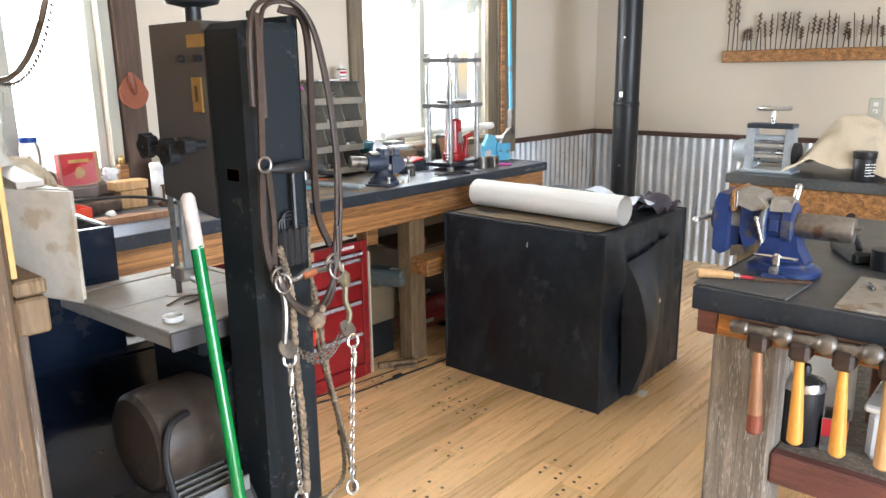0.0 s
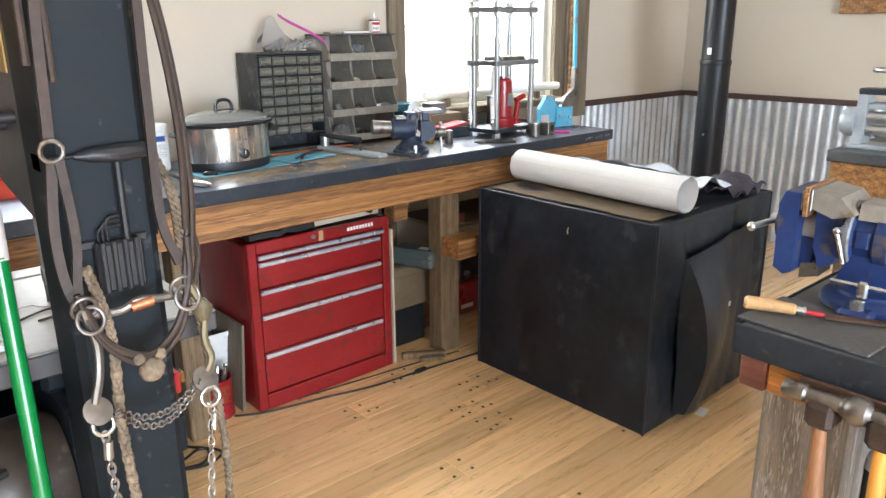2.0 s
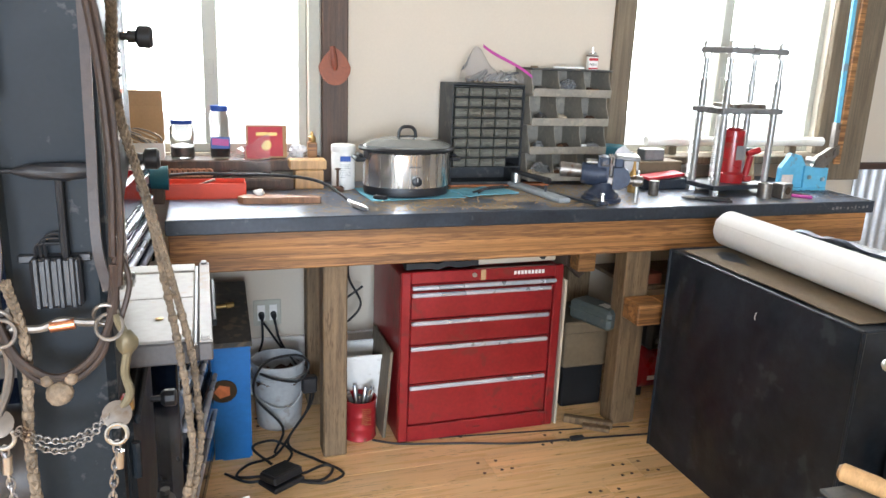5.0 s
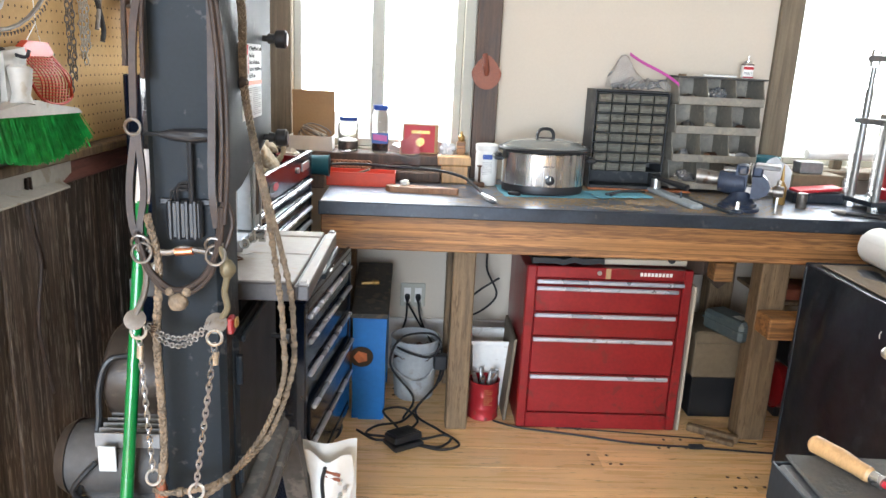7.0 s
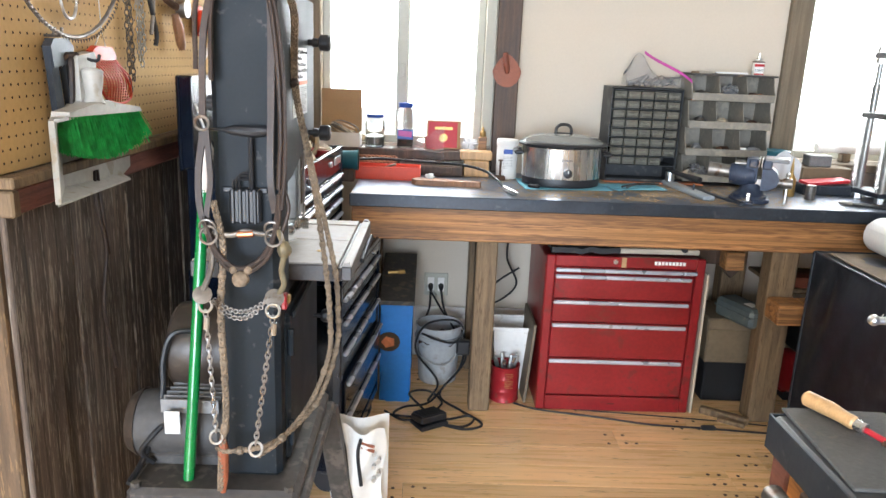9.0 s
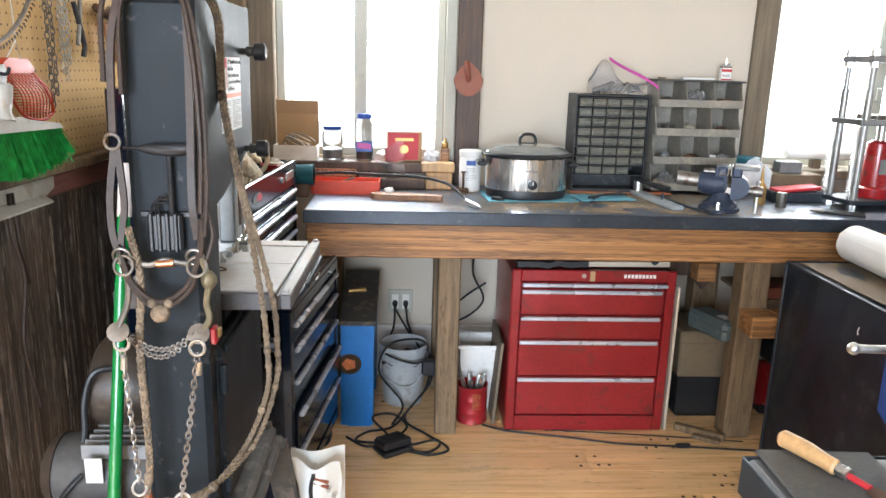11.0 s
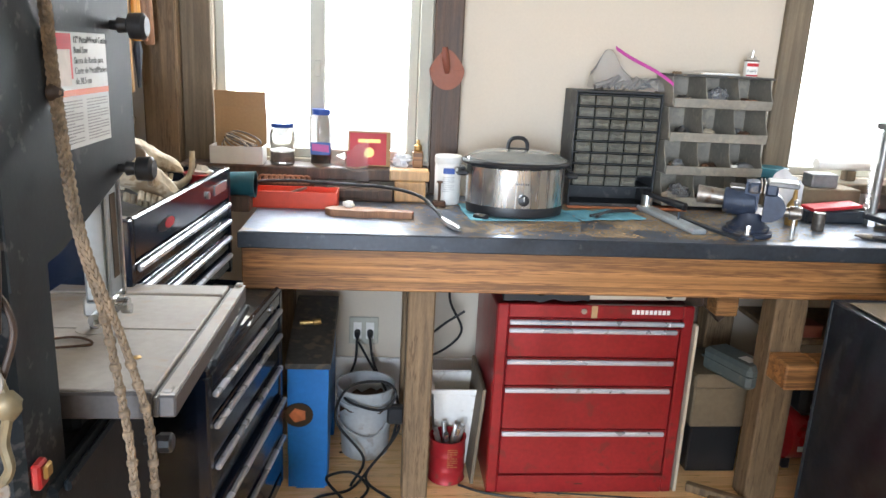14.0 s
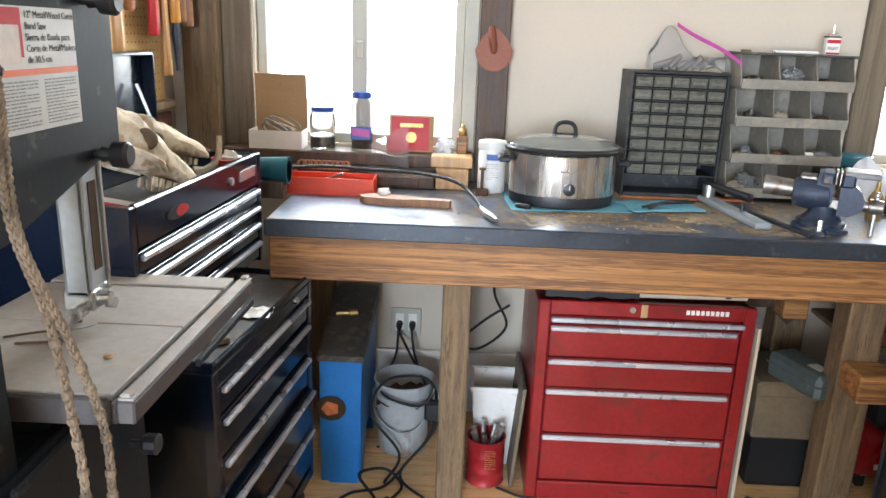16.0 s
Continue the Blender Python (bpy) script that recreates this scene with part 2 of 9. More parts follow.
M["corrugated"] = material("galvanised_sheet", (0.56, 0.59, 0.62), 0.42, 0.75, vary=0.12, scale=4, fine=50, bump=0.05, dirt=(0.46, 0.48, 0.50), dirt_amount=0.1)
M["saw_paint"] = material("dark_grey_saw_paint", (0.0100, 0.0135, 0.0170), 0.54, 0.0, ior=1.27, vary=0.12, scale=5, fine=120, bump=0.05, dirt=(0.05, 0.05, 0.05), dirt_amount=0.1)
# saw grey lifted and warmed for the light the housing's back reflects
M["saw_back"] = material("hammered_grey_with_sheen", (0.062, 0.057, 0.057), 0.45, 0.0, vary=0.15, scale=6, fine=140, bump=0.1)
M["saw_table"] = material("dusty_cast_table", (0.31, 0.29, 0.27), 0.60, 0.0, vary=0.12, scale=4, fine=60, bump=0.05, dirt=(0.30, 0.25, 0.20), dirt_amount=0.3)
M["black_plastic"] = material("black_plastic", (0.014, 0.014, 0.016), 0.42, vary=0.2, bump=0.05)
M["rubber"] = material("cable_rubber", (0.012, 0.012, 0.013), 0.5, vary=0.1, bump=0.0)
M["black_paint"] = material("black_enamel", (0.004, 0.008, 0.018), 0.17, vary=0.2, scale=4, bump=0.01, coat=0.1, dirt=(0.016, 0.018, 0.022), dirt_amount=0.05)
M["red_paint"] = material("red_enamel", (0.225, 0.011, 0.013), 0.36, vary=0.2, scale=3, fine=70, bump=0.05, coat=0.2, dirt=(0.15, 0.020, 0.016), dirt_amount=0.12)
M["chrome"] = material("brushed_trim", (0.50, 0.50, 0.51), 0.30, 0.95, vary=0.1, fine=80, bump=0.03, dirt=(0.25, 0.24, 0.23), dirt_amount=0.15)
M["bright_steel"] = material("bright_steel", (0.55, 0.55, 0.54), 0.3, 0.95, vary=0.12, fine=60, bump=0.04)
M["worn_steel"] = material("worn_steel", (0.22, 0.20, 0.18), 0.42, 0.85, vary=0.25, scale=9, fine=70, bump=0.1, dirt=(0.12, 0.07, 0.04), dirt_amount=0.25)
# bluish base and blotches carry the daylight that the vinyl reflects
M["vinyl"] = material("black_vinyl_cover", (0.014, 0.0195, 0.0275), 0.38, ior=1.34, vary=0.35, scale=3, fine=30, bump=0.3, dirt=(0.034, 0.042, 0.050), dirt_amount=0.15)
M["paper"] = material("white_paper", (0.76, 0.76, 0.75), 0.6, vary=0.03, bump=0.03)
M["white_plastic"] = material("white_plastic", (0.70, 0.69, 0.66), 0.4, vary=0.06, bump=0.02, dirt=(0.45, 0.42, 0.37), dirt_amount=0.12)
M["vinyl_frame"] = material("cream_window_vinyl", (0.40, 0.395, 0.335), 0.5, vary=0.05)
M["blue_vise"] = material("blue_enamel", (0.014, 0.034, 0.125), 0.42, 0.1, vary=0.25, scale=9, fine=60, bump=0.08, dirt=(0.09, 0.075, 0.065), dirt_amount=0.32)
M["stove_pipe"] = material("matte_black_pipe", (0.012, 0.013, 0.015), 0.40, 0.3, vary=0.15)
M["leather"] = material("dark_leather", (0.034, 0.020, 0.014), 0.55, vary=0.3, scale=9, fine=80, bump=0.3)
M["tan_leather"] = material("chestnut_leather", (0.24, 0.068, 0.030), 0.5, vary=0.15, scale=8, fine=90, bump=0.15)
M["rawhide"] = material("braided_rawhide", (0.175, 0.128, 0.085), 0.7, vary=0.4, scale=30, fine=160, bump=0.5)
M["green_pole"] = material("green_painted_pole", (0.004, 0.16, 0.035), 0.25, vary=0.1, coat=0.3, bump=0.02)
M["bristle"] = material("green_bristle", (0.010, 0.30, 0.055), 0.5, vary=0.3, scale=30, island=0.0)
M["pale_grip"] = material("pale_grip", (0.55, 0.48, 0.44), 0.6, vary=0.15, scale=20)
M["motor_brown"] = material("brown_motor_paint", (0.040, 0.029, 0.022), 0.38, 0.0, vary=0.25, dirt=(0.09, 0.07, 0.05), dirt_amount=0.2)
M["grey_metal"] = material("grey_cast_metal", (0.20, 0.20, 0.20), 0.55, 0.4, vary=0.2, bump=0.15, dirt=(0.10, 0.09, 0.08), dirt_amount=0.2)
M["base_metal"] = material("dusty_stand_steel", (0.062, 0.055, 0.05), 0.6, 0.3, vary=0.25, dirt=(0.14, 0.12, 0.10), dirt_amount=0.3)
M["label_paper"] = material("printed_label_stock", (0.50, 0.50, 0.49), 0.45, vary=0.04, bump=0.02)
M["print_black"] = material("black_print", (0.02, 0.02, 0.022), 0.5, vary=0.05, bump=0)
M["print_grey"] = material("grey_print", (0.19, 0.19, 0.19), 0.5, vary=0.05, bump=0)
M["print_orange"] = material("orange_print", (0.60, 0.12, 0.03), 0.5, vary=0.05, bump=0)
M["print_red"] = material("red_print", (0.45, 0.02, 0.03), 0.5, vary=0.05, bump=0)
M["print_white"] = material("white_print", (0.75, 0.74, 0.70), 0.5, vary=0.05, bump=0)
M["brass"] = material("aged_brass", (0.42, 0.27, 0.10), 0.42, 0.8, vary=0.2)
M["copper"] = material("copper", (0.55, 0.22, 0.12), 0.35, 0.9, vary=0.2)
M["bone"] = material("old_bone", (0.52, 0.44, 0.32), 0.75, vary=0.25, scale=12, fine=60, bump=0.7, dirt=(0.27, 0.18, 0.10), dirt_amount=0.45)
# dark bone tone for the shade in eye and nose hollows
M["bone_shade"] = material("bone_hollow_shade", (0.09, 0.06, 0.035), 0.9)
M["red_plastic"] = material("red_orange_plastic", (0.62, 0.055, 0.018), 0.4, vary=0.08, bump=0.03)
M["red_glossy"] = material("red_jack_paint", (0.30, 0.012, 0.015), 0.32, vary=0.15, coat=0.2, bump=0.05, dirt=(0.15, 0.03, 0.02), dirt_amount=0.2)
M["teal"] = material("teal_plastic", (0.02, 0.11, 0.14), 0.4, vary=0.1)
M["cardboard"] = material("brown_cardboard", (0.36, 0.22, 0.11), 0.8, vary=0.08, scale=5, fine=120, bump=0.08)
M["brown_box"] = material("dull_brown_box", (0.155, 0.115, 0.07), 0.75, vary=0.15, bump=0.1)
M["blue_cloth"] = material("blue_shop_towel", (0.13, 0.36, 0.46), 0.85, vary=0.12, fine=150, bump=0.4)
M["canvas"] = material("cream_canvas", (0.52, 0.44, 0.33), 0.85, vary=0.1, fine=150, bump=0.3)
M["purple_cloth"] = material("purple_grey_cloth", (0.055, 0.045, 0.06), 0.85, vary=0.2, bump=0.3)
M["steel_pot"] = material("brushed_stainless", (0.84, 0.83, 0.81), 0.27, 1.0, vary=0.10, scale=9, stretch=(4, 4, 0.15), fine=60, bump=0.0)
M["glass"] = material("clear_glass", (0.95, 0.97, 0.97), 0.06, vary=0.0, bump=0, clear=1.0)
M["lid_glass"] = material("dark_glass_lid", (0.17, 0.175, 0.165), 0.08, vary=0.1, bump=0, coat=0.5)
M["clear_film"] = material("clear_plastic_film", (0.82, 0.84, 0.87), 0.2, vary=0.15, scale=10, fine=30, bump=0.7, clear=0.25, ior=1.2)
M["bag_film"] = material("thin_bag_film", (0.92, 0.93, 0.95), 0.12, vary=0.05, scale=10, fine=30, bump=0.5, clear=0.88, ior=1.12)
M["pull_plastic"] = material("grey_pull_plastic", (0.14, 0.135, 0.11), 0.35, vary=0.2)
M["clear_drawer"] = material("smoky_drawer_plastic", (0.085, 0.083, 0.068), 0.3, vary=0.25, scale=18, fine=60, bump=0.1, coat=0.3, random_shift=1)
M["cabinet_plastic"] = material("dark_grey_cabinet", (0.030, 0.033, 0.036), 0.5, vary=0.2, dirt=(0.09, 0.085, 0.08), dirt_amount=0.2)
M["grey_bin"] = material("dusty_grey_bin", (0.235, 0.212, 0.175), 0.65, vary=0.15, scale=8, fine=70, bump=0.12, dirt=(0.30, 0.27, 0.21), dirt_amount=0.35)
M["vise_grey"] = material("blue_grey_vise", (0.030, 0.042, 0.072), 0.5, 0.2, vary=0.25, dirt=(0.13, 0.115, 0.10), dirt_amount=0.4)
M["light_blue"] = material("light_blue_paint", (0.11, 0.40, 0.58), 0.4, vary=0.12, bump=0.05, dirt=(0.16, 0.20, 0.22), dirt_amount=0.2)
M["machine_blue"] = material("machine_blue_paint", (0.012, 0.16, 0.48), 0.4, vary=0.1, bump=0.05)
M["dark_grey_top"] = material("worn_dark_top", (0.055, 0.052, 0.047), 0.6, vary=0.3, scale=9, dirt=(0.13, 0.10, 0.07), dirt_amount=0.35)
M["bucket_grey"] = material("pale_grey_bucket", (0.38, 0.40, 0.41), 0.5, vary=0.12, dirt=(0.28, 0.27, 0.25), dirt_amount=0.25)
M["tin_red"] = material("red_coffee_tin", (0.30, 0.015, 0.02), 0.4, 0.2, vary=0.15, dirt=(0.15, 0.05, 0.03), dirt_amount=0.25)
M["rubber_mat"] = material("dark_rubber_mat", (0.075, 0.075, 0.074), 0.75, vary=0.2, fine=140, bump=0.3, dirt=(0.10, 0.09, 0.08), dirt_amount=0.25)
M["handle_wood"] = material("pale_tool_handle", (0.52, 0.31, 0.14), 0.45, vary=0.15, stretch=(8, 8, 1), wood=0.2, coat=0.15, bump=0.06)
M["yellow_wood"] = material("yellow_hickory_handle", (0.62, 0.30, 0.06), 0.38, vary=0.12, stretch=(8, 8, 1), wood=0.2, coat=0.3, bump=0.05)
M["old_handle"] = material("old_hickory_handle", (0.27, 0.13, 0.065), 0.5, vary=0.25, stretch=(8, 8, 1), wood=0.3, bump=0.1)
M["paint_tip"] = material("rust_red_tip", (0.20, 0.055, 0.03), 0.5)
M["mill_grey"] = material("silver_grey_enamel", (0.36, 0.40, 0.43), 0.4, 0.3, vary=0.12, bump=0.05)
M["yellow"] = material("yellow_plastic", (0.62, 0.44, 0.02), 0.45, vary=0.1)
M["green_cut"] = material("bright_green_plastic", (0.25, 0.50, 0.03), 0.45, vary=0.1)
M["blue_lid"] = material("blue_lid", (0.02, 0.07, 0.30), 0.4, vary=0.1)
M["teal_case"] = material("grey_green_case", (0.075, 0.095, 0.095), 0.5, vary=0.15, dirt=(0.15, 0.14, 0.12), dirt_amount=0.25)
M["rust"] = material("rusty_iron", (0.10, 0.055, 0.035), 0.75, 0.4, vary=0.35, scale=12, bump=0.3)
M["orange"] = material("orange_cloth", (0.48, 0.14, 0.05), 0.7, vary=0.3, scale=14, bump=0.3)
M["pink"] = material("magenta_zip", (0.40, 0.05, 0.25), 0.4)
M["post_steel"] = material("dull_round_steel", (0.30, 0.30, 0.29), 0.36, 0.6, vary=0.2, bump=0.05)
M["motor_dark"] = material("dark_motor_paint", (0.052, 0.049, 0.047), 0.6, 0.1, vary=0.25, bump=0.15, dirt=(0.09, 0.08, 0.07), dirt_amount=0.2)
M["bronze"] = material("dull_bronze", (0.17, 0.14, 0.085), 0.55, 0.5, vary=0.25)
M["bench_grey"] = material("worn_grey_bench_steel", (0.085, 0.088, 0.090), 0.40, 0.35, vary=0.2, scale=5, fine=60, bump=0.06, dirt=(0.12, 0.095, 0.075), dirt_amount=0.1)
M["orange_fir"] = material("orange_stained_fir", (0.50, 0.205, 0.055), 0.5, vary=0.2, scale=4, fine=60, bump=0.2, stretch=(6, 1, 9), wood=0.45, dirt=(0.16, 0.06, 0.02), dirt_amount=0.3)
M["tan_coil"] = material("tarnished_copper", (0.30, 0.145, 0.085), 0.45, 0.7, vary=0.3)
M["milky_film"] = material("milky_plastic_film", (0.66, 0.72, 0.82), 0.22, vary=0.2, scale=9, fine=25, bump=0.8, coat=0.3)
M["pewter"] = material("dull_pewter_plate", (0.30, 0.28, 0.25), 0.5, 0.4, vary=0.2, dirt=(0.18, 0.12, 0.07), dirt_amount=0.3)
M["dust"] = material("brown_shop_dust", (0.33, 0.25, 0.165), 0.95, vary=0.3, bump=0.2)
M["pull_trim"] = material("brushed_pull_trim", (0.60, 0.63, 0.70), 0.30, 0.6, vary=0.10, fine=80, bump=0.03, dirt=(0.30, 0.29, 0.28), dirt_amount=0.04)
M["old_post"] = material("old_brown_post", (0.105, 0.066, 0.037), 0.75, vary=0.25, scale=5, fine=60, bump=0.35, stretch=(9, 6, 1), wood=0.35, dirt=(0.20, 0.125, 0.06), dirt_amount=0.25)
M["pan_plastic"] = material("dirty_white_plastic", (0.40, 0.375, 0.33), 0.5, vary=0.12, bump=0.04, dirt=(0.30, 0.25, 0.18), dirt_amount=0.3)

# ---- large structure ----
WX, EX, NY, SY, CZ = -1.2, 6.24, 3.62, -4.2, 2.75
PX, PEND = 1.098, 1.61  # partition face and its free end
# the partition stands a little out of square with the window wall
WALL = Matrix.Translation((PX, PEND, 0)) @ Matrix.Rotation(radians(-1.9), 4, "Z") @ Matrix.Translation((-PX, -PEND, 0))
PB = 1.625  # where the boards on it begin

# windows of the north wall: (x0, x1, z0, z1)
WIN = [(1.45, 2.185, 1.045, 2.15), (3.64, 4.76, 1.045, 2.15)]
wall = Mesh()
xs = [WX - 0.15, WIN[0][0], WIN[0][1], WIN[1][0], WIN[1][1], EX + 0.15]
for a, b in ((0, 1), (2, 3), (4, 5)):
    wall.box(xs[a], xs[b], NY, NY + 0.15, 0, CZ, 0)
for x0, x1, z0, z1 in WIN:
    wall.box(x0, x1, NY, NY + 0.15, 0, z0, 0)
    wall.box(x0, x1, NY, NY + 0.15, z1, CZ, 0)
structure("wall_north", wall, M["plaster"], "cream painted plaster wall with two windows", "wall")
structure("wall_east", Mesh().box(EX, EX + 0.15, SY - 0.15, NY, 0, CZ, 0), M["plaster"], "cream painted plaster wall above corrugated steel", "wall")
structure("wall_west", Mesh().box(WX - 0.15, WX, SY - 0.15, NY, 0, CZ, 0), M["plaster"], "plain cream plaster wall", "wall")
# unseen wall; its opening is added to let the fill lamp in
sw = Mesh()
sw.box(WX, -0.9, SY - 0.15, SY, 0, CZ, 0).box(2.3, EX, SY - 0.15, SY, 0, CZ, 0).box(-0.9, 2.3, SY - 0.15, SY, 2.55, CZ, 0)
structure("wall_south", sw, M["plaster"], "unseen cream plaster wall with an added opening for the fill lamp", "wall")
structure("ceiling", Mesh().box(WX - 0.15, EX + 0.15, SY - 0.15, NY + 0.15, CZ, CZ + 0.12, 0), M["ceiling"], "plain pale painted ceiling", "ceiling")
structure("floor", Mesh().box(WX - 0.15, EX + 0.15, SY - 0.15, NY + 0.15, -0.10, -0.006, 0), M["plug"], "honey-coloured plank floor with dark wooden plugs", "floor")
structure("partition", Mesh().box(PX - 0.14, PX - 0.012, PEND + 0.1, NY, 0, CZ, 0), M["plaster"], "stud partition clad in boards and pegboard", "wall").matrix_basis = WALL
structure("partition_post", Mesh().box(PX - 0.16, PX - 0.012, PEND + 0.001, PEND + 0.1, 0, 1.43, 0.006), M["old_post"], "rough sawn wooden post at the partition's end", "post").matrix_basis = WALL


def writing(name, body, size, m, mat, parent, label=""):
    """Flat lettering with the built-in font, as a mesh."""
    cu = bpy.data.curves.new(name, "FONT")
    cu.body, cu.size, cu.extrude = body, size, 0.0002
    tmp = bpy.data.objects.new(name, cu)
    scene.collection.objects.link(tmp)
    bpy.context.view_layer.update()
    me = bpy.data.meshes.new_from_object(tmp.evaluated_get(bpy.context.evaluated_depsgraph_get()))
    bpy.data.objects.remove(tmp)
    me.materials.clear()
    me.materials.append(mat)
    ob = new(name, me)
    ob.parent, ob.matrix_basis = parent, m
    return tagged(ob, label)


# faces of things: letters run along +y on a face that looks to +x, along +x on one that looks to -y
FACE_E = Matrix(((0, 0, 1, 0), (1, 0, 0, 0), (0, 1, 0, 0), (0, 0, 0, 1)))
FACE_S = Matrix(((1, 0, 0, 0), (0, 0, -1, 0), (0, 1, 0, 0), (0, 0, 0, 1)))


def print_bars(name, parent, mat, face, at, rows, width, height, gap, seed=1):
    """Unreadable print as thin bars in lines."""
    rnd = random.Random(seed)
    b = Mesh()
    for r in range(rows):
        u = 0.0
        end = width * (1.0 if r % 4 < 3 else 0.6)
        while u < end:
            w = min(rnd.uniform(0.004, 0.016), end - u)
            b.box(u, u + w, -r * gap - height, -r * gap, 0, 0.0005, 0)
            u += w + 0.003
    ob = part(name, b, mat, parent)
    ob.matrix_basis = Matrix.Translation(at) @ face
    return ob


# ---- windows ----
def window(name, x0, x1, z0, z1, split, label):
    w = thing(name, Matrix(), label, "window", kind="structure")
    f = Mesh()
    y0, y1, t = NY + 0.03, NY + 0.10, 0.035
    f.box(x0, x0 + t, y0, y1, z0, z1, 0.004).box(x1 - t, x1, y0, y1, z0, z1, 0.004)
    f.box(x0 + t, x1 - t, y0, y1, z0, z0 + t, 0.004).box(x0 + t, x1 - t, y0, y1, z1 - t, z1, 0.004)
    part("window_frame", f, M["vinyl_frame"], w)
    part("mullion", Mesh().box(split - 0.028, split + 0.028, y0 - 0.008, y1, z0 + t, z1 - t, 0.005).box(split - 0.012, split + 0.012, y0 - 0.018, y0 - 0.008, z0 + 0.30, z0 + 0.36, 0.003), M["vinyl_frame"], w)
    for a, b in ((x0 + t, split - 0.028), (split + 0.028, x1 - t)):
        p = part("pane", Mesh().box(a, b, y0 + 0.03, y0 + 0.036, z0 + t, z1 - t, 0), M["glass"], w)
        p.visible_shadow = False
    return w


window("window_1", *WIN[0], 1.815, "cream vinyl sliding window with clear glass")
window("window_2", *WIN[1], 4.17, "cream vinyl sliding window with clear glass")
structure("window_trim", Mesh().box(1.345, 1.45, NY - 0.035, NY - 0.002, 0.98, 2.30, 0.004), M["trim_wood"], "weathered brown board beside the window", "trim")
structure("corner_post", Mesh().box(1.225, 1.345, NY - 0.09, NY - 0.002, 0.0, CZ, 0.006), M["post"], "rough brown timber post in the corner", "post")
structure("window_trim", Mesh().box(2.185, 2.232, NY - 0.018, NY - 0.002, 1.045, 2.30, 0.003), M["vinyl_frame"], "cream window jamb board", "trim")
structure("window_trim", Mesh().box(2.236, 2.34, NY - 0.04, NY - 0.002, 0.932, 2.30, 0.004), M["dark_wood"], "dark stained upright board beside the window", "trim")
structure("window_trim", Mesh().box(3.54, 3.64, NY - 0.03, NY - 0.002, 0.97, 2.30, 0.004), M["trim_wood"], "weathered grey-brown board beside the window", "trim")
structure("window_trim", Mesh().box(4.76, 4.85, NY - 0.03, NY - 0.002, 0.97, 2.30, 0.004), M["trim_wood"], "weathered brown board beside the window", "trim")
structure("window_trim", Mesh().box(4.853, 5.06, NY - 0.045, NY - 0.002, 0.905, 2.30, 0.005), M["trim_wood"], "wide weathered brown board beside the window", "trim")
structure("window_trim", Mesh().box(4.865, 4.905, NY - 0.062, NY - 0.047, 0.99, 2.30, 0.004), M["fir"], "narrow reddish wooden strip", "trim")
structure("window_sill", Mesh().box(1.35, 2.232, NY - 0.135, NY + 0.028, 0.99, 1.035, 0.005), M["dark_wood"], "dark wooden window sill with clutter on it", "sill")
structure("window_sill", Mesh().box(3.643, 4.757, NY - 0.135, NY + 0.028, 1.005, 1.043, 0.005), M["trim_wood"], "weathered wooden window sill", "sill")
structure("window_trim", Mesh().box(1.35, 5.0, NY - 0.02, NY - 0.003, 2.30, 2.42, 0.004), M["trim_wood"], "weathered brown head board over the windows", "trim")

# ---- corrugated wainscot and rail ----


def corrugated(name, p0, p1, normal, z0, z1):
    length = (Vector(p1) - Vector(p0)).length
    pitch, amp, n = 0.068, 0.008, int(length / 0.068 * 8)
    d = (Vector(p1) - Vector(p0)).normalized()
    nv = Vector(normal)

    def fn(u, v):
        s = u * length
        off = 0.012 + amp * math.sin(2 * math.pi * s / pitch)
        p = Vector(p0) + d * s + nv * off
        return (p.x, p.y, z0 + v * (z1 - z0))
    return structure(name, Mesh().sheet(fn, n, 1), M["corrugated"], "galvanised corrugated steel wainscot", "wainscot")


corrugated("wainscot_north", (5.065, NY, 0), (EX - 0.022, NY, 0), (0, -1, 0), 0.0, 0.955)
corrugated("wainscot_east", (EX, NY - 0.022, 0), (EX, -1.2, 0), (-1, 0, 0), 0.0, 0.955)
structure("chair_rail_north", Mesh().box(5.062, EX - 0.002, NY - 0.034, NY - 0.002, 0.955, 0.99, 0.004), M["rail_wood"], "dark brown wooden rail on the wainscot", "rail")
structure("chair_rail_east", Mesh().box(EX - 0.034, EX - 0.002, -1.2, NY - 0.036, 0.955, 0.99, 0.004), M["rail_wood"], "dark brown wooden rail on the wainscot", "rail")

# ---- outside ----
structure("ground", Mesh().box(-60, 60, NY + 0.2, 120, -0.55, -0.45, 0), M["ceiling"], "bright bare ground outside the windows", "ground")
# emissive plane stands in for the overexposed daylight outside
backdrop = structure("backdrop", Mesh().box(-26, 34, 30, 30.1, -0.45, 26, 0), glowing("overexposed_glow", (0.97, 0.99, 1.0), 7.0), "glowing backdrop for the overexposed distance outside the windows", "backdrop")

# ---- bandsaw ----
saw = thing("bandsaw", pose(1.58, 1.85, 0), "dark grey upright bandsaw on a steel stand", "bandsaw")
ox, oy = 1.58, 1.85


def sx(a):
    return a - ox


def sy(a):
    return a - oy


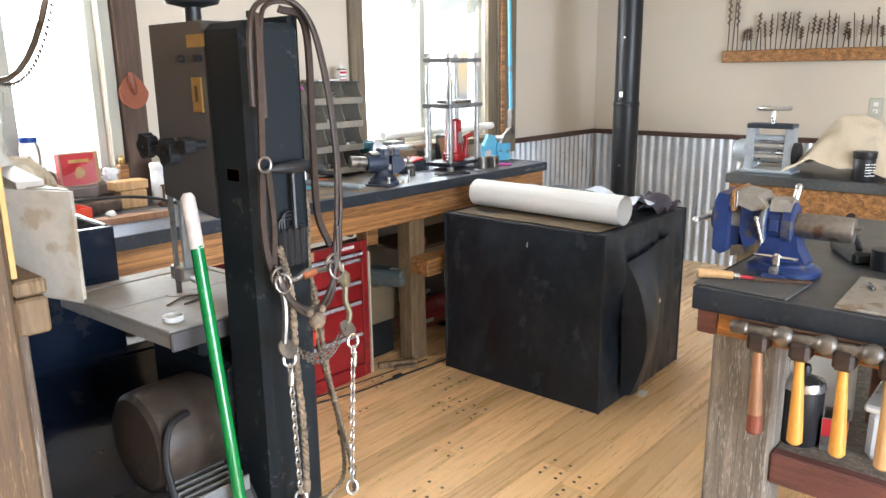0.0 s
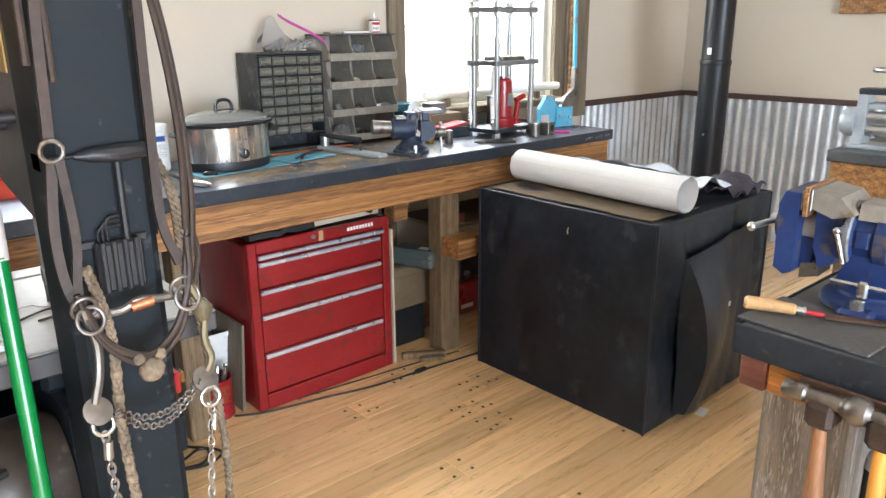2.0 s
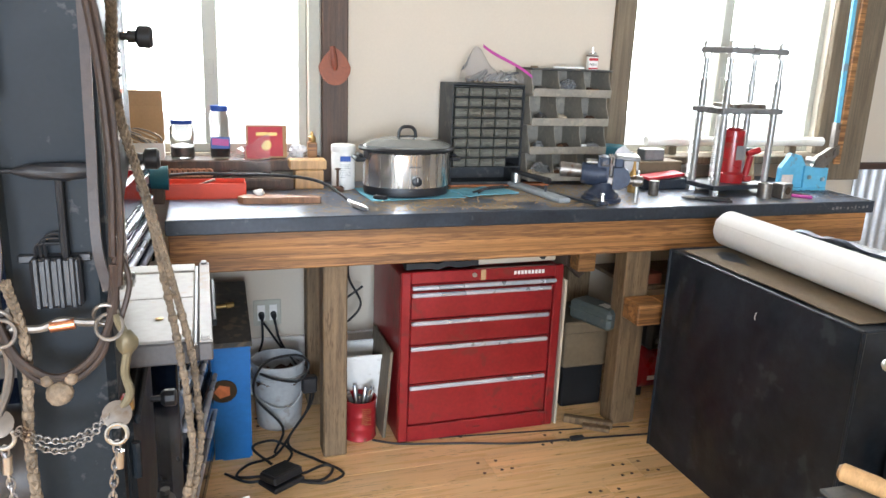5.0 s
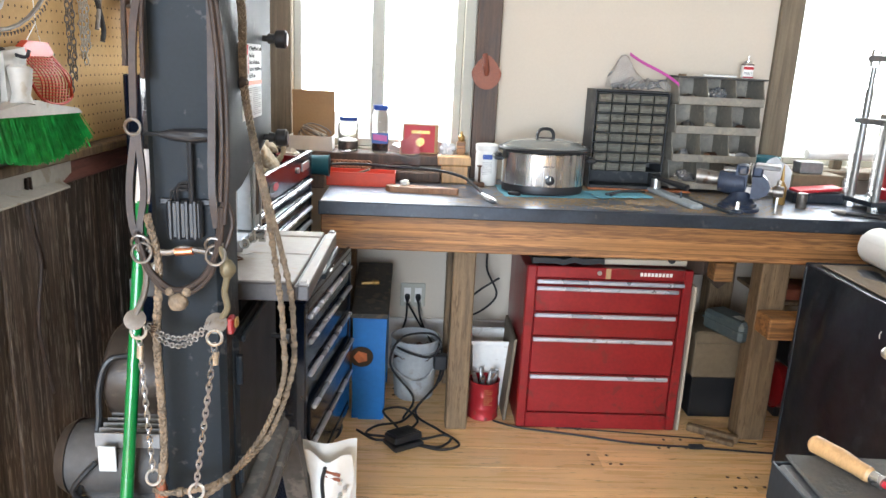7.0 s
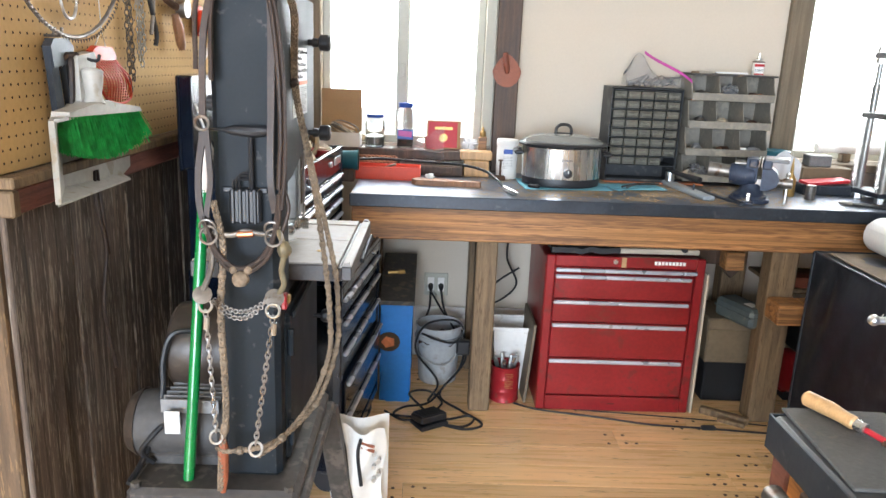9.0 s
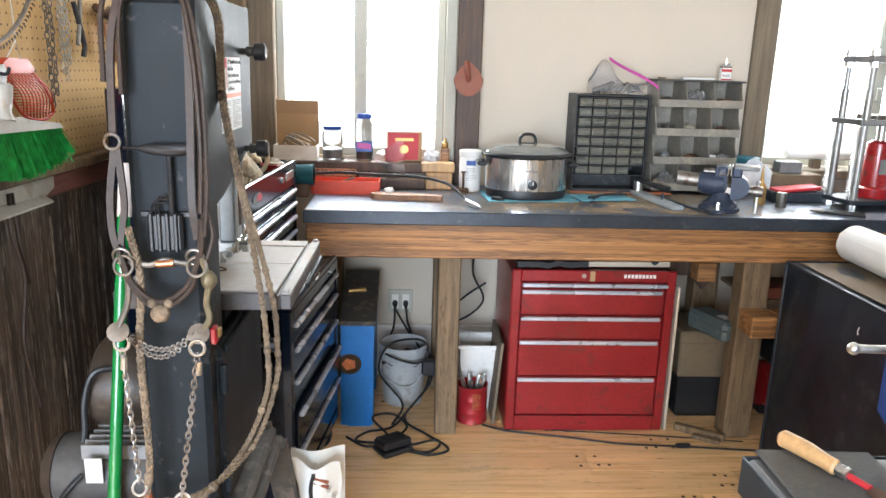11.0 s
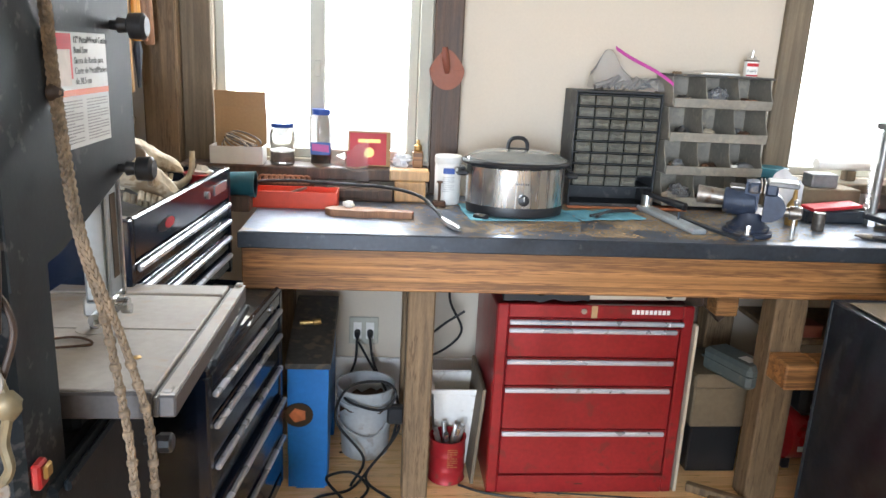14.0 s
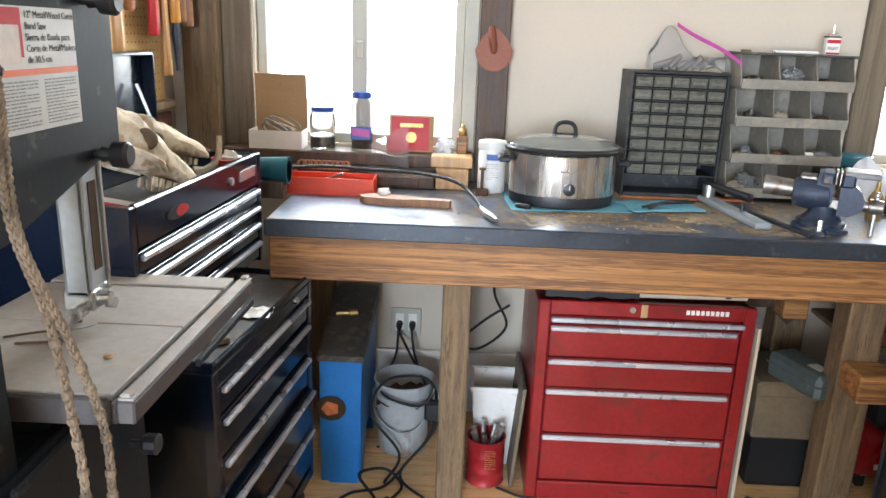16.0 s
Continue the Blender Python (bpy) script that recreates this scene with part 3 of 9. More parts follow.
stand = Mesh()
stand.box(sx(1.30), sx(1.70), sy(1.57), sy(2.12), 0.455, 0.475, 0.006).box(sx(1.315), sx(1.685), sy(1.585), sy(2.105), 0.475, 0.515, 0.012)
stand_ob = part("stand_top", stand, M["base_metal"], saw, "dusty dark steel stand top")
for dx, fx in ((1.32, -0.06), (1.68, 0.06)):
    for dy, fy in ((1.59, -0.07), (2.10, 0.07)):
        leg = Mesh()
        a, b = Vector((sx(dx), sy(dy), 0.458)), Vector((sx(dx + fx), sy(dy + fy), 0.0))
        w = 0.028
        leg.add([a + Vector((-w, -w, 0)), a + Vector((w, -w, 0)), a + Vector((w, w, 0)), a + Vector((-w, w, 0)),
                 b + Vector((-w, -w, 0)), b + Vector((w, -w, 0)), b + Vector((w, w, 0)), b + Vector((-w, w, 0))],
                [(0, 1, 2, 3), (7, 6, 5, 4), (0, 4, 5, 1), (1, 5, 6, 2), (2, 6, 7, 3), (3, 7, 4, 0)])
        part("leg", leg, M["base_metal"], saw)
for bx, by in ((1.335, 1.60), (1.665, 1.60), (1.665, 2.085)):
    part("bolt", Mesh().cyl((sx(bx), sy(by), 0.514), (sx(bx), sy(by), 0.526), 0.011, n=6), M["base_metal"], saw)
col = Mesh().box(sx(1.512), sx(1.640), sy(1.65), sy(1.775), 0.513, 1.545, 0.012)
part("column", col, M["saw_paint"], saw)
# lower wheel housing with its door
part("lower_housing", Mesh().box(sx(1.515), sx(1.628), sy(1.777), sy(2.10), 0.516, 0.875, 0.012), M["saw_paint"], saw)
ld = part("lower_door", Mesh().box(sx(1.630), sx(1.652), sy(1.70), sy(2.105), 0.53, 0.885, 0.008).box(sx(1.652), sx(1.662), sy(1.72), sy(2.09), 0.868, 0.885, 0.004), M["saw_paint"], saw)
part("door_knob", Mesh().cyl((sx(1.652), sy(2.04), 0.76), (sx(1.675), sy(2.04), 0.76), 0.006).rings([((sx(1.672), sy(2.04), 0.76), 0.012), ((sx(1.680), sy(2.04), 0.76), 0.018), ((sx(1.698), sy(2.04), 0.76), 0.018), ((sx(1.702), sy(2.04), 0.76), 0.013)], 10), M["black_plastic"], ld)
for hz in (0.60, 0.82):
    part("hinge", Mesh().cyl((sx(1.655), sy(1.70), hz - 0.03), (sx(1.655), sy(1.70), hz + 0.03), 0.007, n=8), M["saw_paint"], ld)
# upper housing: slanted underside
prof = [(sy(1.777), 1.182), (sy(1.968), 1.212), (sy(1.968), 1.552), (sy(1.777), 1.552)]
part("upper_housing", Mesh().prism(prof, sx(1.515), sx(1.618), "x"), M["saw_back"], saw, "dark grey hammered back of the wheel housing")
dprof = [(sy(1.662), 1.16), (sy(1.80), 1.172), (sy(2.112), 1.252), (sy(2.115), 1.558), (sy(1.662), 1.558)]
ud = part("upper_door", Mesh().prism(dprof, sx(1.620), sx(1.643), "x"), M["saw_paint"], saw, "grey wheel cover door with a printed label")
for kz in (1.246, 1.462):
    k = Mesh().cyl((sx(1.643), sy(2.030), kz), (sx(1.668), sy(2.030), kz), 0.007)
    k.rings([((sx(1.655), sy(2.030), kz), 0.012), ((sx(1.668), sy(2.030), kz), 0.010), ((sx(1.672), sy(2.030), kz), 0.019), ((sx(1.692), sy(2.030), kz), 0.020), ((sx(1.697), sy(2.030), kz), 0.015)], 12)
    part("door_knob", k, M["black_plastic"], ud)
lab = part("printed_label", Mesh().box(sx(1.6432), sx(1.6440), sy(1.817), sy(2.002), 1.297, 1.448, 0), M["label_paper"], ud, "white printed warning label")
lx = sx(1.6445)
for i, row in enumerate(('12" Metal/Wood Cutting', "Band Saw", "Sierra de Banda para", "Corte de Metal/Madera", "de 30.5 cm")):
    writing("lettering", row, 0.0125, Matrix.Translation((lx, sy(1.883), 1.4345 - i * 0.0135)) @ FACE_E, M["print_black"], lab)
stripe = Mesh().box(sx(1.6441), sx(1.6446), sy(1.817), sy(2.002), 1.366, 1.374, 0)
part("stripe", stripe, M["print_orange"], lab)
part("logo_patch", Mesh().box(sx(1.6441), sx(1.6446), sy(1.820), sy(1.876), 1.388, 1.446, 0), M["print_red"], lab)
part("logo_patch", Mesh().box(sx(1.6447), sx(1.6450), sy(1.820), sy(1.869), 1.380, 1.426, 0), M["pale_grip"], lab)
print_bars("fine_print", lab, M["print_grey"], FACE_E, (lx, sy(1.824), 1.360), 14, 0.075, 0.0016, 0.0042, 3)
print_bars("fine_print", lab, M["print_grey"], FACE_E, (lx, sy(1.915), 1.360), 14, 0.078, 0.0016, 0.0042, 4)
# tension wheel and rods on top
tw = Mesh().cyl((sx(1.575), sy(1.90), 1.548), (sx(1.575), sy(1.90), 1.60), 0.016)
tw.lathe([(0.02, 1.585), (0.05, 1.592), (0.056, 1.604), (0.05, 1.618), (0.025, 1.625)], pose(sx(1.575), sy(1.90), 0), 20)
part("tension_knob", tw, M["black_plastic"], saw, "black tension handwheel")
# the back: plates and star knobs
back = sx(1.5145)
part("rating_plate", Mesh().box(back - 0.002, back, sy(1.77), sy(1.83), 1.505, 1.528, 0.0005), M["brass"], saw)
sc = part("scale_plate", Mesh().box(back - 0.003, back, sy(1.79), sy(1.825), 1.385, 1.45, 0.0008), M["brass"], saw)
part("slot", Mesh().box(back - 0.0042, back - 0.0031, sy(1.804), sy(1.812), 1.405, 1.435, 0), M["hole"], sc)
part("warning_tag", Mesh().box(back - 0.0015, back, sy(1.665), sy(1.73), 1.215, 1.285, 0.0005), M["cardboard"], saw)
part("warning_tag", Mesh().box(back - 0.0025, back - 0.0016, sy(1.69), sy(1.728), 1.262, 1.284, 0), M["print_orange"], saw)
for ky, kz, r in ((1.945, 1.318, 0.024), (1.865, 1.31, 0.026), (1.80, 1.325, 0.016)):
    k = Mesh().cyl((back, sy(ky), kz), (back - 0.03, sy(ky), kz), 0.009)
    for a in range(5):
        q = 2 * math.pi * a / 5
        k.cyl((back - 0.028, sy(ky) + r * 0.6 * math.cos(q), kz + r * 0.6 * math.sin(q)), (back - 0.05, sy(ky) + r * 0.6 * math.cos(q), kz + r * 0.6 * math.sin(q)), r * 0.5, n=10)
    part("star_knob", k, M["black_plastic"], saw)
for by in (1.79, 1.85):
    part("bolt", Mesh().cyl((back, sy(by), 1.485), (back - 0.012, sy(by), 1.485), 0.007, n=8), M["black_plastic"], saw)
# hex key holder on the column's outer face
fy = sy(1.6495)
hold = Mesh().box(sx(1.532), sx(1.622), fy - 0.006, fy, 1.160, 1.172, 0.002).box(sx(1.548), sx(1.61), fy - 0.022, fy, 1.10, 1.17, 0.004)
for i in range(4):
    hold.box(sx(1.552 + i * 0.0145), sx(1.560 + i * 0.0145), fy - 0.026, fy - 0.02, 1.10, 1.172, 0.002)
part("key_holder", hold, M["black_plastic"], saw, "black hex key holder")
tk = Mesh().cyl((sx(1.592), fy - 0.014, 1.16), (sx(1.592), fy - 0.014, 1.275), 0.005, n=8)
tk.rings([((sx(1.54), fy - 0.014, 1.286), 0.004), ((sx(1.56), fy - 0.014, 1.286), 0.010), ((sx(1.60), fy - 0.014, 1.285), 0.013), ((sx(1.63), fy - 0.014, 1.287), 0.010), ((sx(1.636), fy - 0.014, 1.287), 0.006)], 10)
tk.rings([((sx(1.513), fy - 0.014, 1.286), 0.003), ((sx(1.545), fy - 0.014, 1.286), 0.003)], 8)
part("t_handle_key", tk, M["black_plastic"], saw, "black T-handle hex key")
lk = Mesh()
for i in range(3):
    lk.tube(curve_points([(sx(1.556 + 0.006 * i), fy - 0.012, 1.17), (sx(1.556 + 0.006 * i), fy - 0.012, 1.182 + 0.007 * i), (sx(1.562 + 0.008 * i), fy - 0.012, 1.188 + 0.007 * i), (sx(1.585), fy - 0.012, 1.188 + 0.007 * i)], 4), 0.0022, 6)
part("hex_key", lk, M["black_plastic"], saw)
# table with slot and fence rail
TB = Mesh()
TB.box(sx(1.413), sx(1.742), sy(1.815), sy(2.335), 0.916, 0.944, 0.003)
tbl = part("table", TB, M["saw_table"], saw, "dusty grey cast saw table")
tbl.matrix_basis = Matrix.Translation((0, sy(2.34), 0.95)) @ Matrix.Rotation(radians(-1.7), 4, "X") @ Matrix.Translation((0, -sy(2.34), -0.95))
for ya, yb in ((1.812, 2.062), (2.0645, 2.262), (2.276, 2.340)):
    part("table_plate", Mesh().box(sx(1.410), sx(1.744), sy(ya), sy(yb), 0.9443, 0.955, 0.002), M["saw_table"], tbl)
part("table_rim", Mesh().box(sx(1.408), sx(1.744), sy(1.802), sy(1.811), 0.914, 0.953, 0.003), M["saw_back"], tbl)
part("fence_rail", Mesh().box(sx(1.7435), sx(1.752), sy(1.805), sy(2.355), 0.916, 0.946, 0.002).box(sx(1.7515), sx(1.776), sy(1.805), sy(2.355), 0.916, 0.949, 0.003), M["saw_back"], tbl, "dark grey fence rail")
# top strip in a paler colour than the rail's sides
part("rail_top", Mesh().box(sx(1.754), sx(1.7755), sy(1.806), sy(2.354), 0.9492, 0.9531, 0.001), M["saw_table"], tbl, "pale top strip of the fence rail")
part("rail_stop", Mesh().box(sx(1.757), sx(1.771), sy(1.806), sy(1.822), 0.9532, 0.959, 0.002), M["saw_table"], tbl)
part("rail_stop", Mesh().box(sx(1.757), sx(1.771), sy(2.335), sy(2.354), 0.9532, 0.959, 0.002), M["saw_table"], tbl)
part("rail_foot", Mesh().box(sx(1.7765), sx(1.786), sy(2.02), sy(2.33), 0.905, 0.918, 0.002), M["saw_paint"], tbl)
part("trunnion", Mesh().box(sx(1.50), sx(1.62), sy(1.86), sy(2.10), 0.873, 0.924, 0.01), M["saw_paint"], saw)
part("insert", Mesh().cyl((sx(1.575), sy(2.06), 0.9545), (sx(1.575), sy(2.06), 0.9562), 0.03, n=24), M["saw_table"], tbl)
bar_ob = part("mitre_bar", Mesh().cyl((sx(1.375), sy(2.35), 0.932), (sx(1.45), sy(2.33), 0.936), 0.010, n=12), M["bright_steel"], tbl)
# guide post, guard and blade
gp = Mesh().box(sx(1.578), sx(1.612), sy(2.035), sy(2.030), 1.02, 1.27, 0.003).box(sx(1.613), sx(1.619), sy(2.03), sy(2.08), 1.03, 1.25, 0.002)
part("guide_post", gp, M["mill_grey"], saw, "pale grey blade guard post")
part("post_slot", Mesh().box(sx(1.6195), sx(1.6205), sy(2.043), sy(2.067), 1.06, 1.20, 0), M["hole"], saw)
part("post_edge", Mesh().box(sx(1.6192), sx(1.625), sy(2.076), sy(2.082), 1.02, 1.25, 0.001), M["chrome"], saw)
gd = Mesh().box(sx(1.57), sx(1.62), sy(2.03), sy(2.085), 0.995, 1.03, 0.004).cyl((sx(1.60), sy(2.03), 1.0), (sx(1.60), sy(2.00), 1.0), 0.012, n=12)
gd.cyl((sx(1.62), sy(2.045), 1.015), (sx(1.64), sy(2.045), 1.015), 0.011, n=12).cyl((sx(1.62), sy(2.07), 0.998), (sx(1.635), sy(2.07), 0.998), 0.009, n=12)
part("blade_guide", gd, M["bright_steel"], saw)
part("blade", Mesh().box(sx(1.568), sx(1.582), sy(2.0585), sy(2.0595), 0.88, 1.26, 0), M["worn_steel"], saw)
# drum motor behind the column and a grey motor on the stand
dm = Mesh().rings([((sx(1.343), sy(1.875), 0.735), 0.060), ((sx(1.347), sy(1.875), 0.735), 0.094), ((sx(1.356), sy(1.875), 0.735), 0.104), ((sx(1.39), sy(1.875), 0.735), 0.108), ((sx(1.49), sy(1.875), 0.735), 0.108), ((sx(1.512), sy(1.875), 0.735), 0.098)], 36)
part("drum", dm, M["motor_brown"], saw, "brown drive drum behind the column")
mb = Mesh().rings([((sx(1.285), sy(1.76), 0.585), 0.06), ((sx(1.295), sy(1.76), 0.585), 0.076), ((sx(1.34), sy(1.76), 0.585), 0.080), ((sx(1.49), sy(1.76), 0.585), 0.080), ((sx(1.502), sy(1.76), 0.585), 0.07)], 24)
mb.box(sx(1.32), sx(1.50), sy(1.69), sy(1.83), 0.514, 0.54, 0.004)
mot = part("motor", mb, M["motor_dark"], saw, "grey finned electric motor")
for i in range(5):
    part("cooling_fin", Mesh().box(sx(1.36), sx(1.49), sy(1.70 + i * 0.022), sy(1.704 + i * 0.022), 0.64, 0.672, 0.001), M["grey_metal"], mot)
part("rating_plate", Mesh().box(sx(1.375), sx(1.41), sy(1.676), sy(1.680), 0.60, 0.655, 0.001), M["label_paper"], mot)
part("motor_cap", Mesh().rings([((sx(1.27), sy(1.76), 0.585), 0.03), ((sx(1.275), sy(1.76), 0.585), 0.066), ((sx(1.30), sy(1.76), 0.585), 0.081)], 24), M["motor_brown"], mot)
cord = curve_points([(sx(1.37), sy(1.674), 0.62), (sx(1.35), sy(1.66), 0.60), (sx(1.325), sy(1.665), 0.56), (sx(1.345), sy(1.68), 0.525)], 6)
part("motor_cord", Mesh().tube(cord, 0.006), M["rubber"], saw)
part("motor_cord", Mesh().tube(curve_points([(sx(1.42), sy(1.79), 0.805), (sx(1.37), sy(1.77), 0.80), (sx(1.35), sy(1.76), 0.74), (sx(1.35), sy(1.74), 0.66), (sx(1.33), sy(1.68), 0.55), (sx(1.32), sy(1.60), 0.52)], 6), 0.007), M["rubber"], saw)
# on the table
single("bottle_cap", Mesh().lathe([(0.021, 0), (0.0215, 0.003), (0.0215, 0.010), (0.019, 0.011), (0.018, 0.004)], None, 24), M["white_plastic"], pose(1.455, 1.875, 0.9697), "white plastic cap on the saw table", "cap")
single("bent_wire", Mesh().tube(curve_points([(0, 0, 0), (0.06, 0.03, 0), (0.10, 0.0, 0), (0.03, -0.02, 0)], 5), 0.002, 6), M["rust"], pose(1.50, 1.98, 0.9685), "thin rusty bent wire on the saw table", "wire")
single("brass_disc", Mesh().lathe([(0.007, 0), (0.0075, 0.001), (0.006, 0.002)], None, 14), M["brass"], pose(1.685, 1.93, 0.968), "small brass disc on the saw table", "disc")
part_sw = Mesh().box(sx(1.640), sx(1.652), sy(1.665), sy(1.69), 0.905, 0.940, 0.003)
part("switch", part_sw, M["red_glossy"], saw, "red safety switch")
part("switch_key", Mesh().box(sx(1.653), sx(1.659), sy(1.668), sy(1.687), 0.918, 0.938, 0.003), M["brass"], saw, "yellow switch key")

# ---- bridle, reins and chains hung over the saw's top ----
br = thing("bridle", pose(1.58, 1.60, 1.55), "worn leather bridle with braided rawhide reins and bit chains", "bridle")


def bp(pts, n=6):
    return curve_points([(x - 1.58, y - 1.60, z - 1.55) for x, y, z in pts], n)


def strap(pts, w, mat, name="strap", t=0.0035):
    """A flat strap along a path, wide across the view from the south."""
    c = bp(pts)
    verts, faces = [], []
    for i, p in enumerate(c):
        d = (c[min(i + 1, len(c) - 1)] - c[max(i - 1, 0)]).normalized()
        s = d.cross(Vector((0, -1, 0)))
        s = s.normalized() if s.length > 1e-4 else Vector((1, 0, 0))
        nrm = d.cross(s).normalized()
        for a, b in ((-w, -t), (w, -t), (w, t), (-w, t)):
            verts.append(p + s * a + nrm * b)
    for i in range(len(c) - 1):
        for k in range(4):
            q = (k + 1) % 4
            faces.append((i * 4 + k, i * 4 + q, i * 4 + 4 + q, i * 4 + 4 + k))
    faces += [(3, 2, 1, 0), tuple(len(verts) - 4 + k for k in range(4))]
    return part(name, Mesh().add(verts, faces), mat, br)


def braid(pts, r, name, knots=()):
    """Braided cord: three plaited strands, with swollen knots at parts of its length."""
    c = bp(pts, 14)
    line = [c[0]]
    for a, b in zip(c, c[1:]):
        k = max(1, int((b - a).length / 0.0028))
        line += [a.lerp(b, (q + 1) / k) for q in range(k)]
    n = len(line)
    strands = Mesh()
    for s in range(3):
        st = []
        for i, p in enumerate(line):
            d = (line[min(i + 3, n - 1)] - line[max(i - 3, 0)]).normalized()
            side = d.cross(Vector((0.2, -1, 0.1))).normalized()
            out = d.cross(side)
            ph = i * 0.62 + 2 * math.pi * s / 3
            st.append((p + side * (r * 0.62 * math.sin(ph)) + out * (r * 0.42 * math.sin(2 * ph)), r * 0.60))
        strands.rings(st, 5)
    cord = part(name, strands, M["rawhide"], br)
    for k, w, s in knots:
        i = min(n - 1, int(k * n))
        j = min(n - 1, i + 4)
        d = (line[j] - line[i]).normalized() if j > i else Vector((0, 0, 1))
        p, h = line[i], max(0.006, 0.25 * w)
        rr = r * (1 + s * 0.6)
        part("knot", Mesh().rings([(p - d * h, r), (p - d * h * 0.6, rr), (p + d * h * 0.6, rr), (p + d * h, r)], 10), M["rawhide"], cord)
    return cord


strap([(1.535, 1.66, 1.556), (1.53, 1.63, 1.55), (1.515, 1.61, 1.46), (1.508, 1.61, 1.31)], 0.0060, M["leather"])
strap([(1.508, 1.612, 1.29), (1.497, 1.605, 1.20), (1.50, 1.60, 1.13), (1.518, 1.60, 1.08)], 0.0060, M["leather"])
strap([(1.515, 1.606, 1.29), (1.52, 1.605, 1.19), (1.512, 1.60, 1.12), (1.525, 1.60, 1.07)], 0.0055, M["leather"])
strap([(1.60, 1.66, 1.57), (1.635, 1.63, 1.54), (1.636, 1.625, 1.36), (1.633, 1.62, 1.20), (1.645, 1.60, 1.13)], 0.0062, M["leather"])
part("headstall_loop", Mesh().tube(bp([(1.498, 1.612, 1.40), (1.505, 1.615, 1.53), (1.545, 1.64, 1.575), (1.59, 1.63, 1.585), (1.632, 1.615, 1.55), (1.652, 1.60, 1.44), (1.66, 1.59, 1.30), (1.655, 1.59, 1.18)], 8), 0.005, 8), M["leather"], br)
part("headstall_loop", Mesh().tube(bp([(1.525, 1.615, 1.38), (1.53, 1.62, 1.52), (1.56, 1.64, 1.572), (1.61, 1.63, 1.575), (1.645, 1.615, 1.53), (1.664, 1.60, 1.40), (1.668, 1.59, 1.24), (1.66, 1.59, 1.14)], 8), 0.0045, 8), M["leather"], br)


def ring(cx, cy, cz, r, t, mat, tilt=0.0, name="ring", squash=1.0):
    pts = [(cx + r * math.cos(a) * squash, cy + r * math.sin(a) * tilt, cz + r * math.sin(a)) for a in [2 * math.pi * k / 20 for k in range(21)]]
    return part(name, Mesh().tube([Vector((x - 1.58, y - 1.60, z - 1.55)) for x, y, z in pts], t, 8), mat, br)


ring(1.508, 1.603, 1.30, 0.013, 0.003, M["worn_steel"])
for x in (1.518, 1.645):
    ring(x, 1.585, 1.085, 0.0165, 0.0028, M["worn_steel"], 0.3)
    ring(x - 0.004, 1.592, 1.10, 0.015, 0.0028, M["worn_steel"], -0.3)
part("mouthpiece", Mesh().tube(bp([(1.525, 1.60, 1.085), (1.56, 1.60, 1.083), (1.585, 1.60, 1.092), (1.61, 1.60, 1.088), (1.64, 1.60, 1.085)], 8), 0.0055, 8), M["worn_steel"], br)
part("copper_roller", Mesh().cyl((-0.008, -0.002, -0.465), (0.022, -0.002, -0.462), 0.0075, n=12), M["copper"], br)
part("noseband", Mesh().tube(bp([(1.513, 1.59, 1.10), (1.53, 1.585, 1.055), (1.555, 1.58, 1.03), (1.58, 1.575, 1.022), (1.605, 1.58, 1.03), (1.63, 1.585, 1.055), (1.652, 1.59, 1.11), (1.655, 1.59, 1.17)], 8), 0.0055, 8), M["leather"], br)
part("noseband", Mesh().tube(bp([(1.508, 1.592, 1.12), (1.522, 1.585, 1.062), (1.552, 1.578, 1.022), (1.58, 1.575, 1.014), (1.61, 1.578, 1.022), (1.638, 1.585, 1.055), (1.648, 1.592, 1.12), (1.66, 1.595, 1.18), (1.672, 1.60, 1.14), (1.655, 1.595, 1.08)], 8), 0.004, 8), M["leather"], br)
part("keeper_knot", Mesh().ball((0.001, -0.028, -0.549), 0.017, 0.014, 0.016, 14, 0.15, 3).ball((-0.013, -0.024, -0.531), 0.009, n=10).ball((0.015, -0.024, -0.531), 0.009, n=10), M["rawhide"], br, "braided rawhide knot")
part("bit_shank", Mesh().tube(bp([(1.652, 1.59, 1.10), (1.665, 1.585, 1.06), (1.66, 1.58, 1.02), (1.665, 1.575, 0.99), (1.648, 1.57, 0.965)], 8), 0.006, 8).ball((0.085, -0.014, -0.49), 0.014, 0.012, 0.018, 10, 0.2), M["bronze"], br, "dull bronze bit shank")
part("bit_shank", Mesh().tube(bp([(1.512, 1.59, 1.10), (1.522, 1.59, 1.05), (1.518, 1.585, 1.01), (1.505, 1.575, 0.975)], 8), 0.006, 8), M["worn_steel"], br)
for x, y in ((1.505, 1.572), (1.648, 1.566)):
    part("shank_disc", Mesh().lathe([(0.004, 0), (0.019, 0.002), (0.019, 0.005), (0.004, 0.007)], pose(x - 1.58, y - 1.60, 0.965 - 1.55, 55, 0, 10), 16), M["worn_steel"], br)


